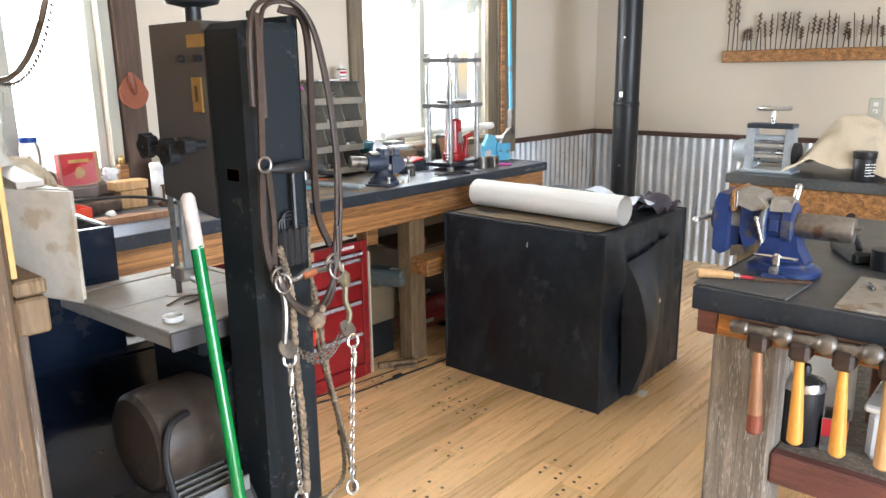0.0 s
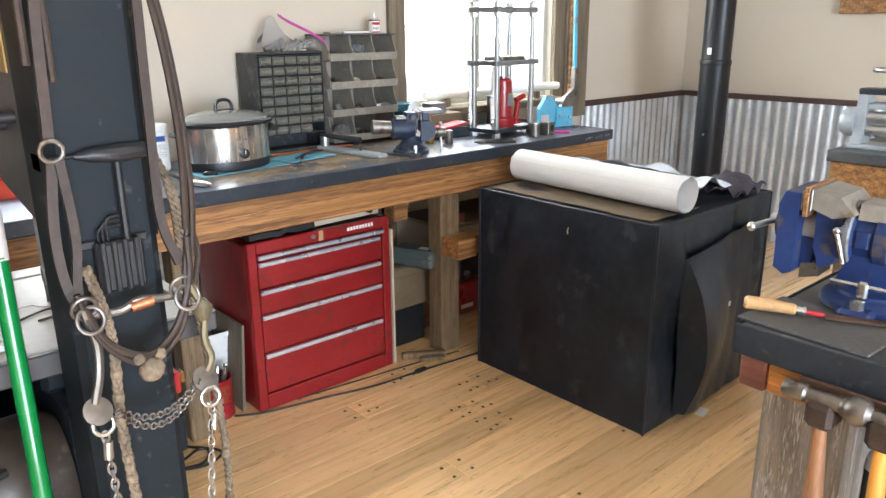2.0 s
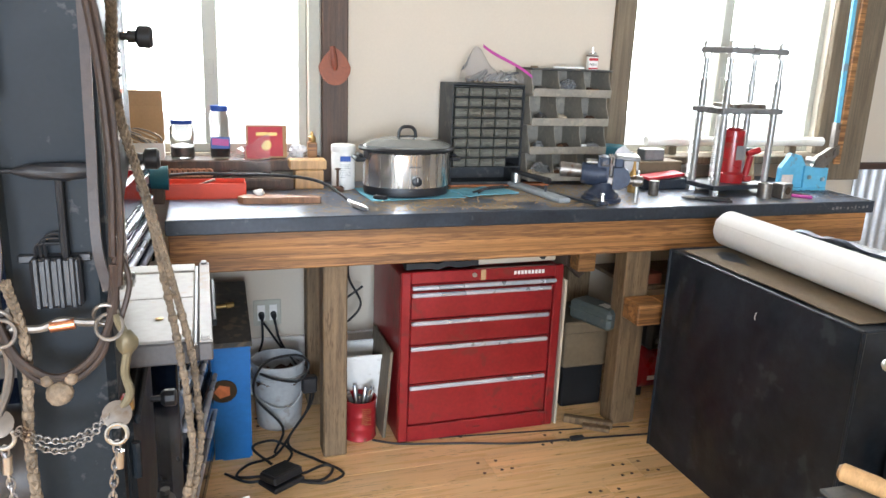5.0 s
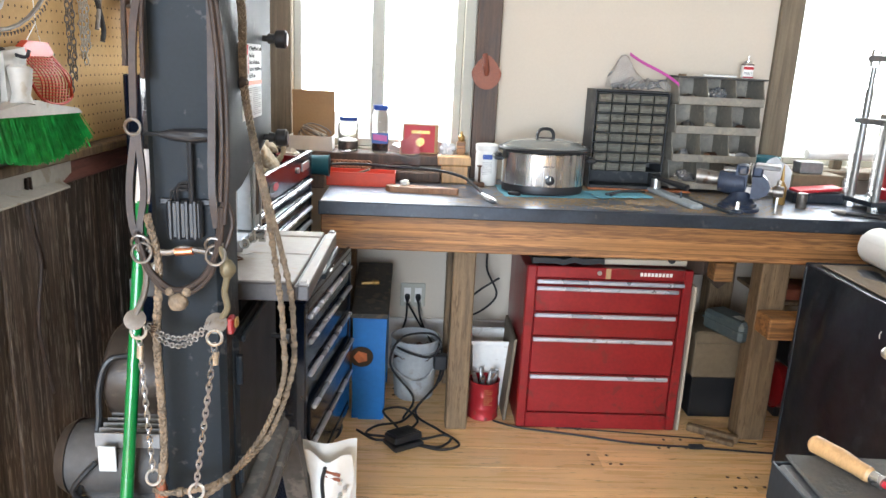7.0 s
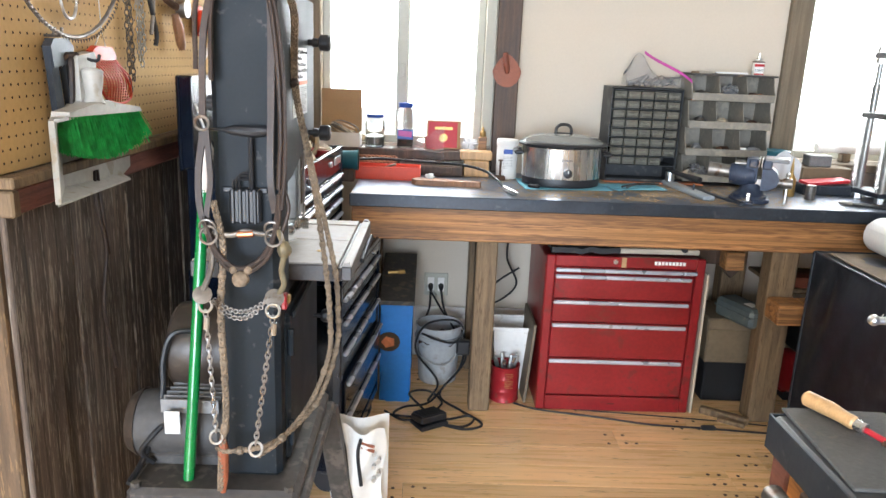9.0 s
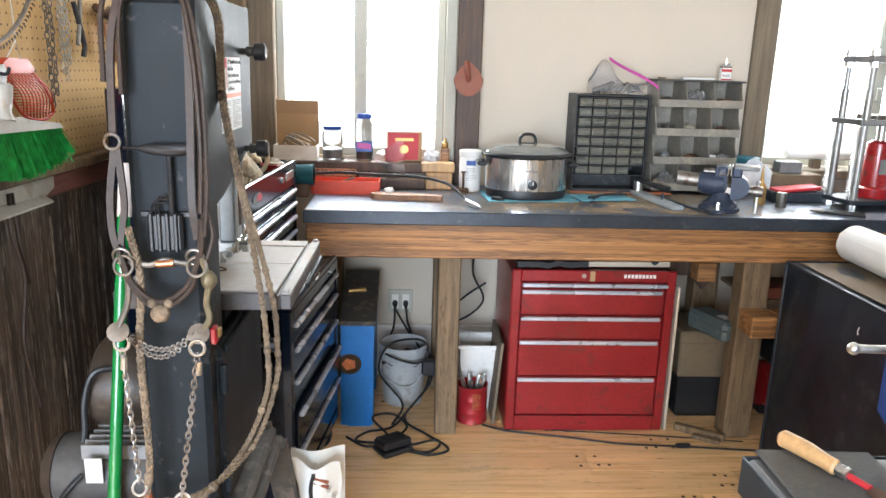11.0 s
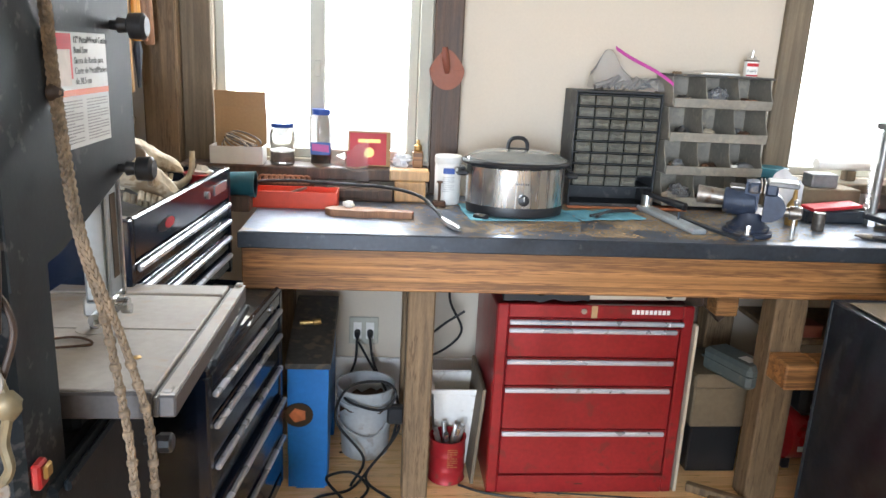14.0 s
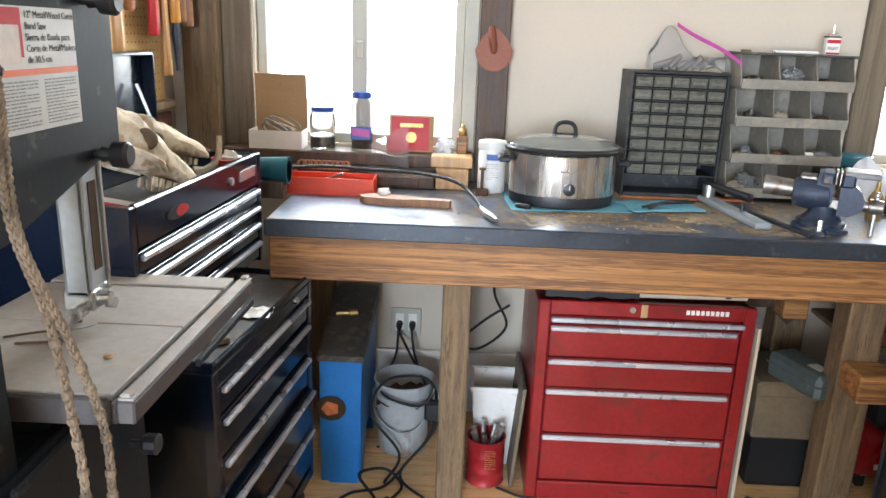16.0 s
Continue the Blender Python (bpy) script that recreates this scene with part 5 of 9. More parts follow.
part("band", Mesh().tube([(0.085 + 0.01 * math.sin(a), 0.268 * math.cos(a), 0.27 * math.sin(a)) for a in [2 * math.pi * k / 40 for k in range(41)]], 0.0045, 6), M["worn_steel"], bl)
teeth = Mesh()
for k in range(70):
    a = math.pi + math.pi * k / 70
    teeth.cyl((0.085, 0.272 * math.cos(a), 0.274 * math.sin(a)), (0.085, 0.280 * math.cos(a), 0.282 * math.sin(a)), 0.003, 0.0005, 4)
tagged(part("teeth", teeth, M["worn_steel"], bl), kind="stuff")
part("hook", Mesh().tube([(0.0, 0.0, 0.262), (0.095, 0.0, 0.262), (0.105, 0.0, 0.285)], 0.005, 8), M["worn_steel"], bl)
rg = hung("steel_ring", 1.936, 1.535, "bright steel ring hung on the pegboard", "ring")
part("hoop", Mesh().tube([(0.012, 0.035 * math.cos(a), 0.045 * math.sin(a)) for a in [2 * math.pi * k / 24 for k in range(25)]], 0.0035, 8), M["bright_steel"], rg)
lb = hung("leather_strap", 1.885, 1.41, "dark leather straps hung on the pegboard", "strap")
for i in range(3):
    part("strap", Mesh().tube(curve_points([(0.012, -0.024 + 0.016 * i, -0.03), (0.030, -0.018 + 0.018 * i, 0.0), (0.032, -0.002 + 0.018 * i, -0.012), (0.026, 0.0 + 0.014 * i, -0.10), (0.020, 0.004 + 0.014 * i, -0.14)], 5), 0.007, 6), M["leather"], lb)
part("long_strap", Mesh().tube(curve_points([(0.024, 0.085, -0.27), (0.024, 0.080, -0.36), (0.028, 0.105, -0.47), (0.024, 0.080, -0.62), (0.024, 0.12, -0.80)], 8), 0.0045, 6), M["leather"], lb)
part("long_strap", Mesh().tube(curve_points([(0.024, 0.097, -0.27), (0.028, 0.100, -0.38), (0.024, 0.13, -0.49)], 8), 0.0045, 6), M["leather"], lb)
hc = hung("hoof_nippers", 1.855, 1.43, "dark iron nippers hung on the pegboard", "nippers")
part("jaw", Mesh().prism([(-0.045, 0.0), (-0.030, 0.016), (0.030, 0.018), (0.052, 0.0), (0.045, -0.035), (-0.038, -0.045)], 0.010, 0.030, "x"), M["steel_edge"], hc)
part("arm", Mesh().prism([(-0.044, -0.020), (-0.015, -0.030), (0.002, -0.160), (-0.030, -0.160)], 0.012, 0.026, "x"), M["steel_edge"], hc)
part("arm", Mesh().prism([(0.015, -0.030), (0.045, -0.020), (0.050, -0.150), (0.028, -0.150)], 0.012, 0.026, "x"), M["steel_edge"], hc)
for yy in (-0.012, 0.018):
    part("peg", Mesh().tube(curve_points([(0.0, yy, 0.022), (0.020, yy, 0.024), (0.024, yy, 0.040)], 4), 0.0035, 6), M["worn_steel"], hc)


def peg_chain(y, z, n, link, mat, name):
    ob = hung(name, y, z, "steel chain hung on a pegboard hook", "chain")
    for i in range(n):
        m = Mesh()
        c = Vector((0.014, 0.003 * math.sin(i * 1.3), -link * 1.5 * i))
        s = Vector((0, 1, 0)) if i % 2 else Vector((1, 0, 0))
        m.tube([c + Vector((0, 0, link * math.cos(q))) + s * link * 0.5 * math.sin(q) for q in [2 * math.pi * k / 10 for k in range(11)]], link * 0.16, 5)
        part("link", m, mat, ob)


peg_chain(2.232, 1.62, 19, 0.011, M["worn_steel"], "hanging_chain")
peg_chain(2.255, 1.60, 16, 0.011, M["worn_steel"], "hanging_chain")
peg_chain(2.300, 1.60, 14, 0.010, M["bright_steel"], "hanging_chain")
peg_chain(2.318, 1.60, 15, 0.010, M["bright_steel"], "hanging_chain")
peg_chain(2.335, 1.61, 13, 0.010, M["bright_steel"], "hanging_chain")
pl = hung("pliers", 2.400, 1.56, "black handled pliers hung on the pegboard", "pliers")
part("handle", Mesh().tube(curve_points([(0.015, -0.02, 0.02), (0.018, 0.0, -0.04), (0.018, 0.018, -0.09), (0.016, 0.012, -0.12)], 5), 0.007, 8), M["black_plastic"], pl)
part("jaw", Mesh().tube(curve_points([(0.015, 0.02, 0.03), (0.018, 0.0, -0.03), (0.018, -0.02, -0.09)], 5), 0.006, 8), M["worn_steel"], pl)
hs = hung("hand_drill", 2.60, 1.555, "old iron hand drill with a wooden handle on the pegboard", "drill")
part("frame", Mesh().tube(curve_points([(0.02, -0.10, 0.02), (0.03, -0.04, 0.0), (0.03, 0.02, 0.01), (0.02, 0.08, -0.02)], 5), 0.012, 8), M["rust"], hs)
part("crank", Mesh().cyl((0.025, -0.02, 0.0), (0.055, -0.02, 0.0), 0.03, n=16), M["worn_steel"], hs)
part("handle", Mesh().rings([((0.03, -0.06, -0.02), 0.010), ((0.035, -0.05, -0.06), 0.016), ((0.035, -0.035, -0.11), 0.014), ((0.035, -0.03, -0.125), 0.008)], 10), M["old_handle"], hs)
rb = hung("wire_spool", 2.80, 1.525, "red and black wire spool hung on the pegboard", "spool")
part("spool", Mesh().rings([((0.01, 0, 0), 0.05), ((0.02, 0, 0), 0.05), ((0.021, 0, 0), 0.035), ((0.05, 0, 0), 0.035), ((0.051, 0, 0), 0.05), ((0.06, 0, 0), 0.05)], 20), M["red_plastic"], rb)
for i in range(6):
    part("loose_wire", Mesh().tube(curve_points([(0.03, -0.03, -0.02), (0.04, -0.06 + 0.01 * i, -0.09), (0.03, 0.0 + 0.015 * i, -0.13 + 0.01 * i), (0.03, 0.05, -0.05)], 6), 0.0015, 5), M["bright_steel"], rb)
tools = (("mallet", 3.12, 1.34, 0.05, "handle_wood", "old pale wooden mallet handle on the pegboard"), ("hammer", 3.20, 1.47, 0.05, "old_handle", "hammer with a brown handle on the pegboard"),
         ("axe", 3.33, 1.40, 0.06, "print_red", "hatchet with a red handle on the pegboard"), ("hammer", 3.365, 1.41, 0.05, "old_handle", "hammer with a brown handle on the pegboard"),
         ("sledge", 3.405, 1.275, 0.065, "handle_wood", "hammer with a long pale wooden handle"), ("chisel", 3.43, 1.44, 0.09, "yellow_wood", "large chisel with a yellow handle"),
         ("hammer", 3.455, 1.44, 0.10, "old_handle", "hammer with a brown handle on the pegboard"), ("hammer", 3.475, 1.43, 0.115, "old_handle", "hammer with a brown handle on the pegboard"))
for nm, y, zb, off, mt, text in tools:
    tl = hung(nm, y, zb, text, nm)
    part("handle", Mesh().rings([((off, 0, 0.0), 0.013), ((off, 0, 0.006), 0.017), ((off, 0, 0.10), 0.015), ((off, 0, 0.22), 0.012), ((off, 0, 0.34), 0.013)], 10), M[mt], tl)
    if nm == "chisel":
        part("blade", Mesh().rings([((off, 0, 0.0), 0.010), ((off, 0, -0.03), 0.016), ((off, 0, -0.07), 0.012), ((off, 0, -0.15), 0.006)], 8), M["steel_edge"], tl)
    else:
        part("head", Mesh().rings([((off, -0.055, 0.35), 0.018), ((off, -0.03, 0.352), 0.014), ((off, 0.0, 0.352), 0.017), ((off, 0.05, 0.35), 0.010)], 10), M["worn_steel"], tl)
    part("peg", Mesh().cyl((0.0, 0.02, 0.325), (off + 0.02, 0.02, 0.325), 0.004, n=6), M["worn_steel"], tl)
structure("tool_rack", Mesh().box(PX + 0.004, PX + 0.05, 3.25, 3.49, 1.165, 1.19, 0.003), M["post"], "wooden tool rack on the pegboard", "rack").matrix_basis = WALL

# ---- long workbench under the windows ----
wbn = thing("long_workbench", pose(3.0, 3.25, 0), "long timber workbench with a worn steel sheet top", "workbench")
BT = 0.932


def bx(a):
    return a - 3.0


def by(a):
    return a - 3.25


part("worktop", Mesh().box(bx(1.655), bx(4.44), by(2.918), by(3.575), 0.888, BT, 0.004), M["steel_top"], wbn, "worn steel sheet worktop")
part("front_edge", Mesh().box(bx(1.653), bx(4.442), by(2.909), by(2.9165), 0.884, BT + 0.001, 0.003).box(bx(4.4415), bx(4.446), by(2.912), by(3.575), 0.884, BT + 0.001, 0.002), M["steel_edge"], wbn, "dark folded steel front edge")
part("apron_board", Mesh().box(bx(1.66), bx(4.43), by(2.928), by(2.968), 0.756, 0.8835, 0.004), M["fir"], wbn, "knotty fir front beam")
part("end_apron", Mesh().box(bx(4.392), bx(4.43), by(2.969), by(3.56), 0.756, 0.8835, 0.004), M["fir"], wbn)
part("back_beam", Mesh().box(bx(1.66), bx(4.39), by(3.53), by(3.57), 0.756, 0.8875, 0.004), M["post"], wbn)
for lx0, lx1, ly in ((2.150, 2.236, 3.012), (3.33, 3.44, 2.985), (4.30, 4.389, 3.0)):
    part("leg", Mesh().box(bx(lx0), bx(lx1), by(ly), by(ly + 0.09), 0, 0.8875, 0.005), M["post"], wbn)
    part("leg", Mesh().box(bx(lx0), bx(lx1), by(3.44), by(3.53), 0, 0.8875, 0.005), M["post"], wbn)
part("shelf_beam", Mesh().box(bx(3.33), bx(3.44), by(2.87), by(2.984), 0.475, 0.56, 0.005), M["fir"], wbn, "sawn fir cross block")
part("shelf_beam", Mesh().box(bx(3.442), bx(4.30), by(2.90), by(2.98), 0.475, 0.56, 0.004), M["fir"], wbn)
part("shelf_board", Mesh().box(bx(3.442), bx(4.30), by(3.08), by(3.43), 0.545, 0.563, 0.003), M["post"], wbn)
part("brace", Mesh().box(-0.15, 0.15, -0.02, 0.02, -0.04, 0.04, 0.004, pose(bx(3.25), by(3.36), 0.66, 0, 45, 0)), M["dark_wood"], wbn)
part("brace_block", Mesh().box(bx(3.10), bx(3.24), by(3.30), by(3.36), 0.60, 0.70, 0.004), M["dark_wood"], wbn)
part("brace_block", Mesh().box(bx(3.24), bx(3.32), by(3.20), by(3.28), 0.60, 0.68, 0.004), M["fir"], wbn)
part("stub_beam", Mesh().box(bx(1.66), bx(1.75), by(3.44), by(3.53), 0, 0.8875, 0.004), M["post"], wbn)
chalk = Mesh()
rnd = random.Random(8)
for i in range(11):
    x = 4.20 + 0.02 * i
    chalk.box(bx(x), bx(x + rnd.uniform(0.006, 0.014)), by(2.9085), by(2.9089), 0.905 + rnd.uniform(-0.004, 0.004), 0.909 + rnd.uniform(0, 0.008), 0)
part("chalk_marks", chalk, M["print_grey"], wbn, "faint chalk scribble")
# leather holder on the dark board
lh = thing("leather_pouch", pose(2.285, NY - 0.041, 1.32), "chestnut leather pear-shaped tool pouch hung on the board", "pouch")
ov = [(0.064 * math.sin(a) * (1.0 if math.cos(a) < 0 else 1 - 0.42 * math.cos(a)), 0.072 + 0.072 * math.cos(a)) for a in [2 * math.pi * k / 28 for k in range(28)]]
part("back", Mesh().prism(ov, -0.006, 0.0, "y"), M["tan_leather"], lh)
part("pocket", Mesh().prism([(x * 0.97, z * 0.97 + 0.002) for x, z in ov if z < 0.075], -0.016, -0.007, "y"), M["tan_leather"], lh)
part("tool_handle", Mesh().rings([((-0.012, -0.018, 0.15), 0.010), ((-0.01, -0.02, 0.12), 0.015), ((-0.002, -0.018, 0.08), 0.013), ((0.0, -0.012, 0.06), 0.008)], 10), M["paint_tip"], lh, "dark red tool handle")
# outlet
ot = thing("wall_outlet", pose(2.005, NY, 0.367), "cream double wall outlet with two black plugs", "outlet")
part("cover_plate", Mesh().box(-0.058, 0.058, -0.008, 0.0, -0.057, 0.057, 0.003), M["vinyl_frame"], ot)
for dx in (-0.025, 0.025):
    part("socket", Mesh().box(dx - 0.016, dx + 0.016, -0.0105, -0.0085, -0.035, 0.035, 0.004), M["white_plastic"], ot)
    part("plug", Mesh().rings([((dx, -0.011, -0.005), 0.013), ((dx, -0.035, -0.008), 0.012), ((dx, -0.05, -0.018), 0.006)], 10), M["black_plastic"], ot)
structure("baseboard", Mesh().box(1.36, 5.06, NY - 0.022, NY - 0.003, 0.0, 0.255, 0.003), M["ceiling"], "white painted skirting panel along the wall", "baseboard")

# ---- red tool chest under the bench ----
rc = thing("red_tool_chest", pose(2.765, 3.28, 0), "scratched red steel tool chest with five drawers", "tool chest")
X0, X1, Y0, Y1 = -0.325, 0.327, 3.045 - 3.28, 3.50 - 3.28
rb_ = Mesh().box(X0, X1, Y0 + 0.0225, Y1, 0.002, 0.672, 0.004)
for a, b in ((X0, X0 + 0.036), (X1 - 0.036, X1)):
    part("frame_post", Mesh().box(a, b, Y0, Y0 + 0.022, 0.002, 0.685, 0.004), M["red_paint"], rc)
for a, b in ((0.640, 0.685), (0.002, 0.066)):
    part("frame_rail", Mesh().box(X0 + 0.0365, X1 - 0.0365, Y0, Y0 + 0.022, a, b, 0.003), M["red_paint"], rc)
part("body", rb_, M["red_paint"], rc)
for z0, z1 in ((0.612, 0.635), (0.502, 0.607), (0.400, 0.497), (0.242, 0.396), (0.072, 0.237)):
    d = part("drawer", Mesh().box(X0 + 0.040, X1 - 0.040, Y0 + 0.004, Y0 + 0.021, z0, z1, 0.003), M["red_paint"], rc)
    part("drawer_pull", Mesh().box(X0 + 0.040, X1 - 0.040 - (0.012 if z1 < 0.61 else -0.008), Y0 - 0.010, Y0 + 0.0035, z1 - 0.018, z1 - 0.002, 0.0035), M["pull_trim"], d, "worn silver drawer pull")
part("lock", Mesh().cyl((-0.045, Y0, 0.665), (-0.045, Y0 - 0.006, 0.665), 0.009, n=14), M["bright_steel"], rc)
part("tape", Mesh().box(-0.02, 0.0, Y0 - 0.003, Y0 - 0.001, 0.642, 0.684, 0.0005), M["cardboard"], rc, "brown masking tape strip")
bars = Mesh()
for i in range(9):
    bars.box(0.115 + i * 0.0145, 0.126 + i * 0.0145, Y0 - 0.002, Y0 - 0.0005, 0.657, 0.672, 0.001)
part("badge", bars, M["print_white"], rc, "white maker's badge")
part("slot", Mesh().box(-0.02, 0.01, Y0 - 0.0008, Y0 - 0.0001, 0.034, 0.038, 0), M["hole"], rc)
single("folded_board", Mesh().box(-0.17, 0.17, -0.10, 0.10, 0, 0.022, 0.003), M["canvas"], pose(2.91, 3.20, 0.687, 0, 0, 2), "pale folded board on the red tool chest", "board")
single("black_pipe", Mesh().cyl((0, -0.09, 0.014), (0.02, 0.15, 0.02), 0.014, n=12), M["black_plastic"], pose(3.0, 3.14, 0.7095), "short black pipe on the red tool chest", "pipe")
single("black_jacket", Mesh().sheet(lambda u, v: (0.28 * u - 0.14, 0.2 * v - 0.1, 0.028 + 0.016 * noise.noise(Vector((6 * u, 5 * v, 2)))), 14, 10, 0.022), M["rubber"], pose(2.60, 3.16, 0.687), "folded black cloth on the red tool chest", "cloth")
single("side_board", Mesh().box(0, 0.010, 0, 0.38, 0, 0.62, 0.002), M["canvas"], pose(3.105, 3.05, 0), "thin pale board standing beside the red chest", "board")
single("side_board", Mesh().box(0, 0.012, 0, 0.30, 0, 0.36, 0.002, pose(0, 0, 0, 0, 4, 0)), M["trim_wood"], pose(2.392, 3.10, 0), "thin grey board leaning beside the red chest", "board")
# coffee tin with sockets
tin = thing("coffee_tin", pose(2.312, 3.15, 0), "red coffee tin full of steel tools", "tin")
part("can", Mesh().lathe([(0.062, 0), (0.0655, 0.004), (0.063, 0.008), (0.0625, 0.045), (0.064, 0.05), (0.0625, 0.055), (0.0625, 0.10), (0.064, 0.105), (0.0625, 0.11), (0.063, 0.158), (0.0655, 0.162), (0.061, 0.163), (0.060, 0.12), (0.0, 0.115)], None, 28), M["tin_red"], tin)
print_bars("fine_print", tin, M["brass"], FACE_S, (-0.005, -0.0645, 0.14), 9, 0.035, 0.002, 0.008, 9)
rnd = random.Random(4)
for i in range(8):
    a = i * 0.9
    part("steel_tool", Mesh().cyl((0.025 * math.cos(a), 0.025 * math.sin(a), 0.11), (0.05 * math.cos(a), 0.045 * math.sin(a), 0.19 + rnd.uniform(-0.01, 0.02)), 0.009, n=10), M["bright_steel"], tin)
wbk = thing("white_bin", pose(2.34, 3.30, 0), "white plastic bin behind the coffee tin", "bin")
part("bin", Mesh().add([(-0.06, -0.06, 0), (0.06, -0.06, 0), (0.06, 0.06, 0), (-0.06, 0.06, 0), (-0.08, -0.08, 0.30), (0.08, -0.08, 0.30), (0.08, 0.08, 0.30), (-0.08, 0.08, 0.30), (-0.074, -0.074, 0.30), (0.074, -0.074, 0.30), (0.074, 0.074, 0.30), (-0.074, 0.074, 0.30), (-0.056, -0.056, 0.02), (0.056, -0.056, 0.02), (0.056, 0.056, 0.02), (-0.056, 0.056, 0.02)],
                      [(3, 2, 1, 0), (0, 1, 5, 4), (1, 2, 6, 5), (2, 3, 7, 6), (3, 0, 4, 7), (4, 5, 9, 8), (5, 6, 10, 9), (6, 7, 11, 10), (7, 4, 8, 11), (8, 9, 13, 12), (9, 10, 14, 13), (10, 11, 15, 14), (11, 8, 12, 15), (12, 13, 14, 15)]), M["white_plastic"], wbk)
part("rim", Mesh().box(-0.087, 0.087, -0.087, -0.080, 0.285, 0.303, 0.002).box(-0.087, -0.081, -0.08, 0.087, 0.285, 0.303, 0.002).box(0.081, 0.087, -0.08, 0.087, 0.285, 0.303, 0.002).box(-0.081, 0.081, 0.081, 0.087, 0.285, 0.303, 0.002), M["white_plastic"], wbk)
# grey bucket
bk = thing("bucket", pose(2.022, 3.335, 0), "pale grey plastic bucket with cables over it", "bucket")
part("pail", Mesh().lathe([(0.082, 0), (0.086, 0.004), (0.100, 0.215), (0.106, 0.216), (0.106, 0.225), (0.101, 0.226), (0.103, 0.262), (0.107, 0.264), (0.107, 0.272), (0.100, 0.272), (0.085, 0.03), (0.0, 0.028)], None, 32), M["bucket_grey"], bk)
part("handle", Mesh().tube(curve_points([(-0.107, 0.0, 0.22), (-0.09, -0.07, 0.15), (0.0, -0.115, 0.11), (0.07, -0.09, 0.14), (0.107, 0, 0.22)], 8), 0.004, 6), M["bucket_grey"], bk)
part("contents", Mesh().sheet(lambda u, v: (0.09 * (2 * u - 1), 0.09 * (2 * v - 1), 0.20 + 0.03 * noise.noise(Vector((6 * u, 6 * v, 3)))), 10, 10), M["rust"], bk)
# cables
cb = thing("power_cord", pose(2.0, 3.2, 0), "tangled black power cords from the outlet to the floor", "cord")


def cable(pts, r=0.005):
    part("cord", Mesh().tube(curve_points([(x - 2.0, y - 3.2, z) for x, y, z in pts], 8), r, 7), M["rubber"], cb)


cable([(1.98, 3.565, 0.35), (1.975, 3.52, 0.27), (1.94, 3.46, 0.20), (1.96, 3.23, 0.25), (2.08, 3.22, 0.22), (2.13, 3.25, 0.27), (2.08, 3.24, 0.32), (1.96, 3.25, 0.29), (1.92, 3.22, 0.18), (2.02, 3.19, 0.05), (1.98, 3.08, 0.008)])
cable([(2.03, 3.565, 0.35), (2.05, 3.50, 0.27), (2.12, 3.30, 0.20), (2.14, 3.22, 0.14), (2.05, 3.14, 0.05), (1.98, 3.06, 0.008), (1.88, 3.02, 0.006), (1.84, 2.95, 0.006), (1.94, 2.93, 0.006)])
cable([(1.985, 3.56, 0.34), (2.06, 3.46, 0.25), (2.135, 3.33, 0.22), (2.12, 3.2, 0.12), (2.03, 3.10, 0.03), (2.12, 3.0, 0.006), (2.17, 2.93, 0.006), (2.12, 2.86, 0.006), (2.03, 2.88, 0.006)])
cable([(1.96, 2.98, 0.02), (1.90, 3.06, 0.05), (1.98, 3.12, 0.035), (2.04, 3.06, 0.01), (1.99, 2.95, 0.006), (2.06, 2.91, 0.012), (2.15, 2.95, 0.008), (2.20, 2.88, 0.006), (2.13, 2.84, 0.006), (2.04, 2.87, 0.006)])
cable([(1.80, 2.98, 0.006), (1.87, 2.91, 0.006), (1.93, 2.90, 0.012), (1.96, 2.91, 0.02)])
cable([(2.35, 3.52, 0.72), (2.33, 3.50, 0.55), (2.38, 3.48, 0.42), (2.28, 3.47, 0.33), (2.22, 3.47, 0.36), (2.30, 3.48, 0.44), (2.39, 3.49, 0.50)])
part("adapter", Mesh().box(0.10, 0.16, 0.02, 0.06, 0.16, 0.23, 0.008), M["black_plastic"], cb)
part("adapter", Mesh().box(0.31, 0.36, 0.30, 0.34, 0.62, 0.72, 0.008), M["black_plastic"], cb)
fc = thing("extension_cord", pose(2.9, 2.95, 0), "thin black cord with an inline switch on the floor", "cord")
part("cord", Mesh().tube(curve_points([(-0.55, 0.14, 0.004), (-0.445, 0.085, 0.004), (-0.22, 0.035, 0.004), (0.0, -0.02, 0.004), (0.22, -0.04, 0.004), (0.40, -0.06, 0.004), (0.55, -0.075, 0.004), (0.9, -0.10, 0.004)], 8), 0.004, 6), M["rubber"], fc)
part("cord", Mesh().tube(curve_points([(-0.30, 0.10, 0.003), (0.05, 0.06, 0.003), (0.3, 0.03, 0.003), (0.5, 0.0, 0.003)], 6), 0.0028, 6), M["rubber"], fc)
part("inline_switch", Mesh().box(0.205, 0.265, -0.055, -0.033, 0.0, 0.018, 0.005), M["black_plastic"], fc)
fp = thing("foot_pedal", pose(1.985, 2.885, 0, 0, 0, 32), "black electric foot pedal on the floor", "pedal")
part("base", Mesh().box(-0.065, 0.065, -0.05, 0.05, 0, 0.02, 0.006), M["black_plastic"], fp)
part("treadle", Mesh().box(-0.06, 0.06, -0.045, 0.045, 0.0, 0.03, 0.006, pose(0, 0, 0.022, -9, 0, 0)), M["black_plastic"], fp)
for i in range(6):
    part("ridge", Mesh().box(-0.05, 0.05, -0.036 + i * 0.014, -0.031 + i * 0.014, 0.03, 0.034, 0.001, pose(0, 0, 0.0225, -9, 0, 0)), M["rubber"], fp)
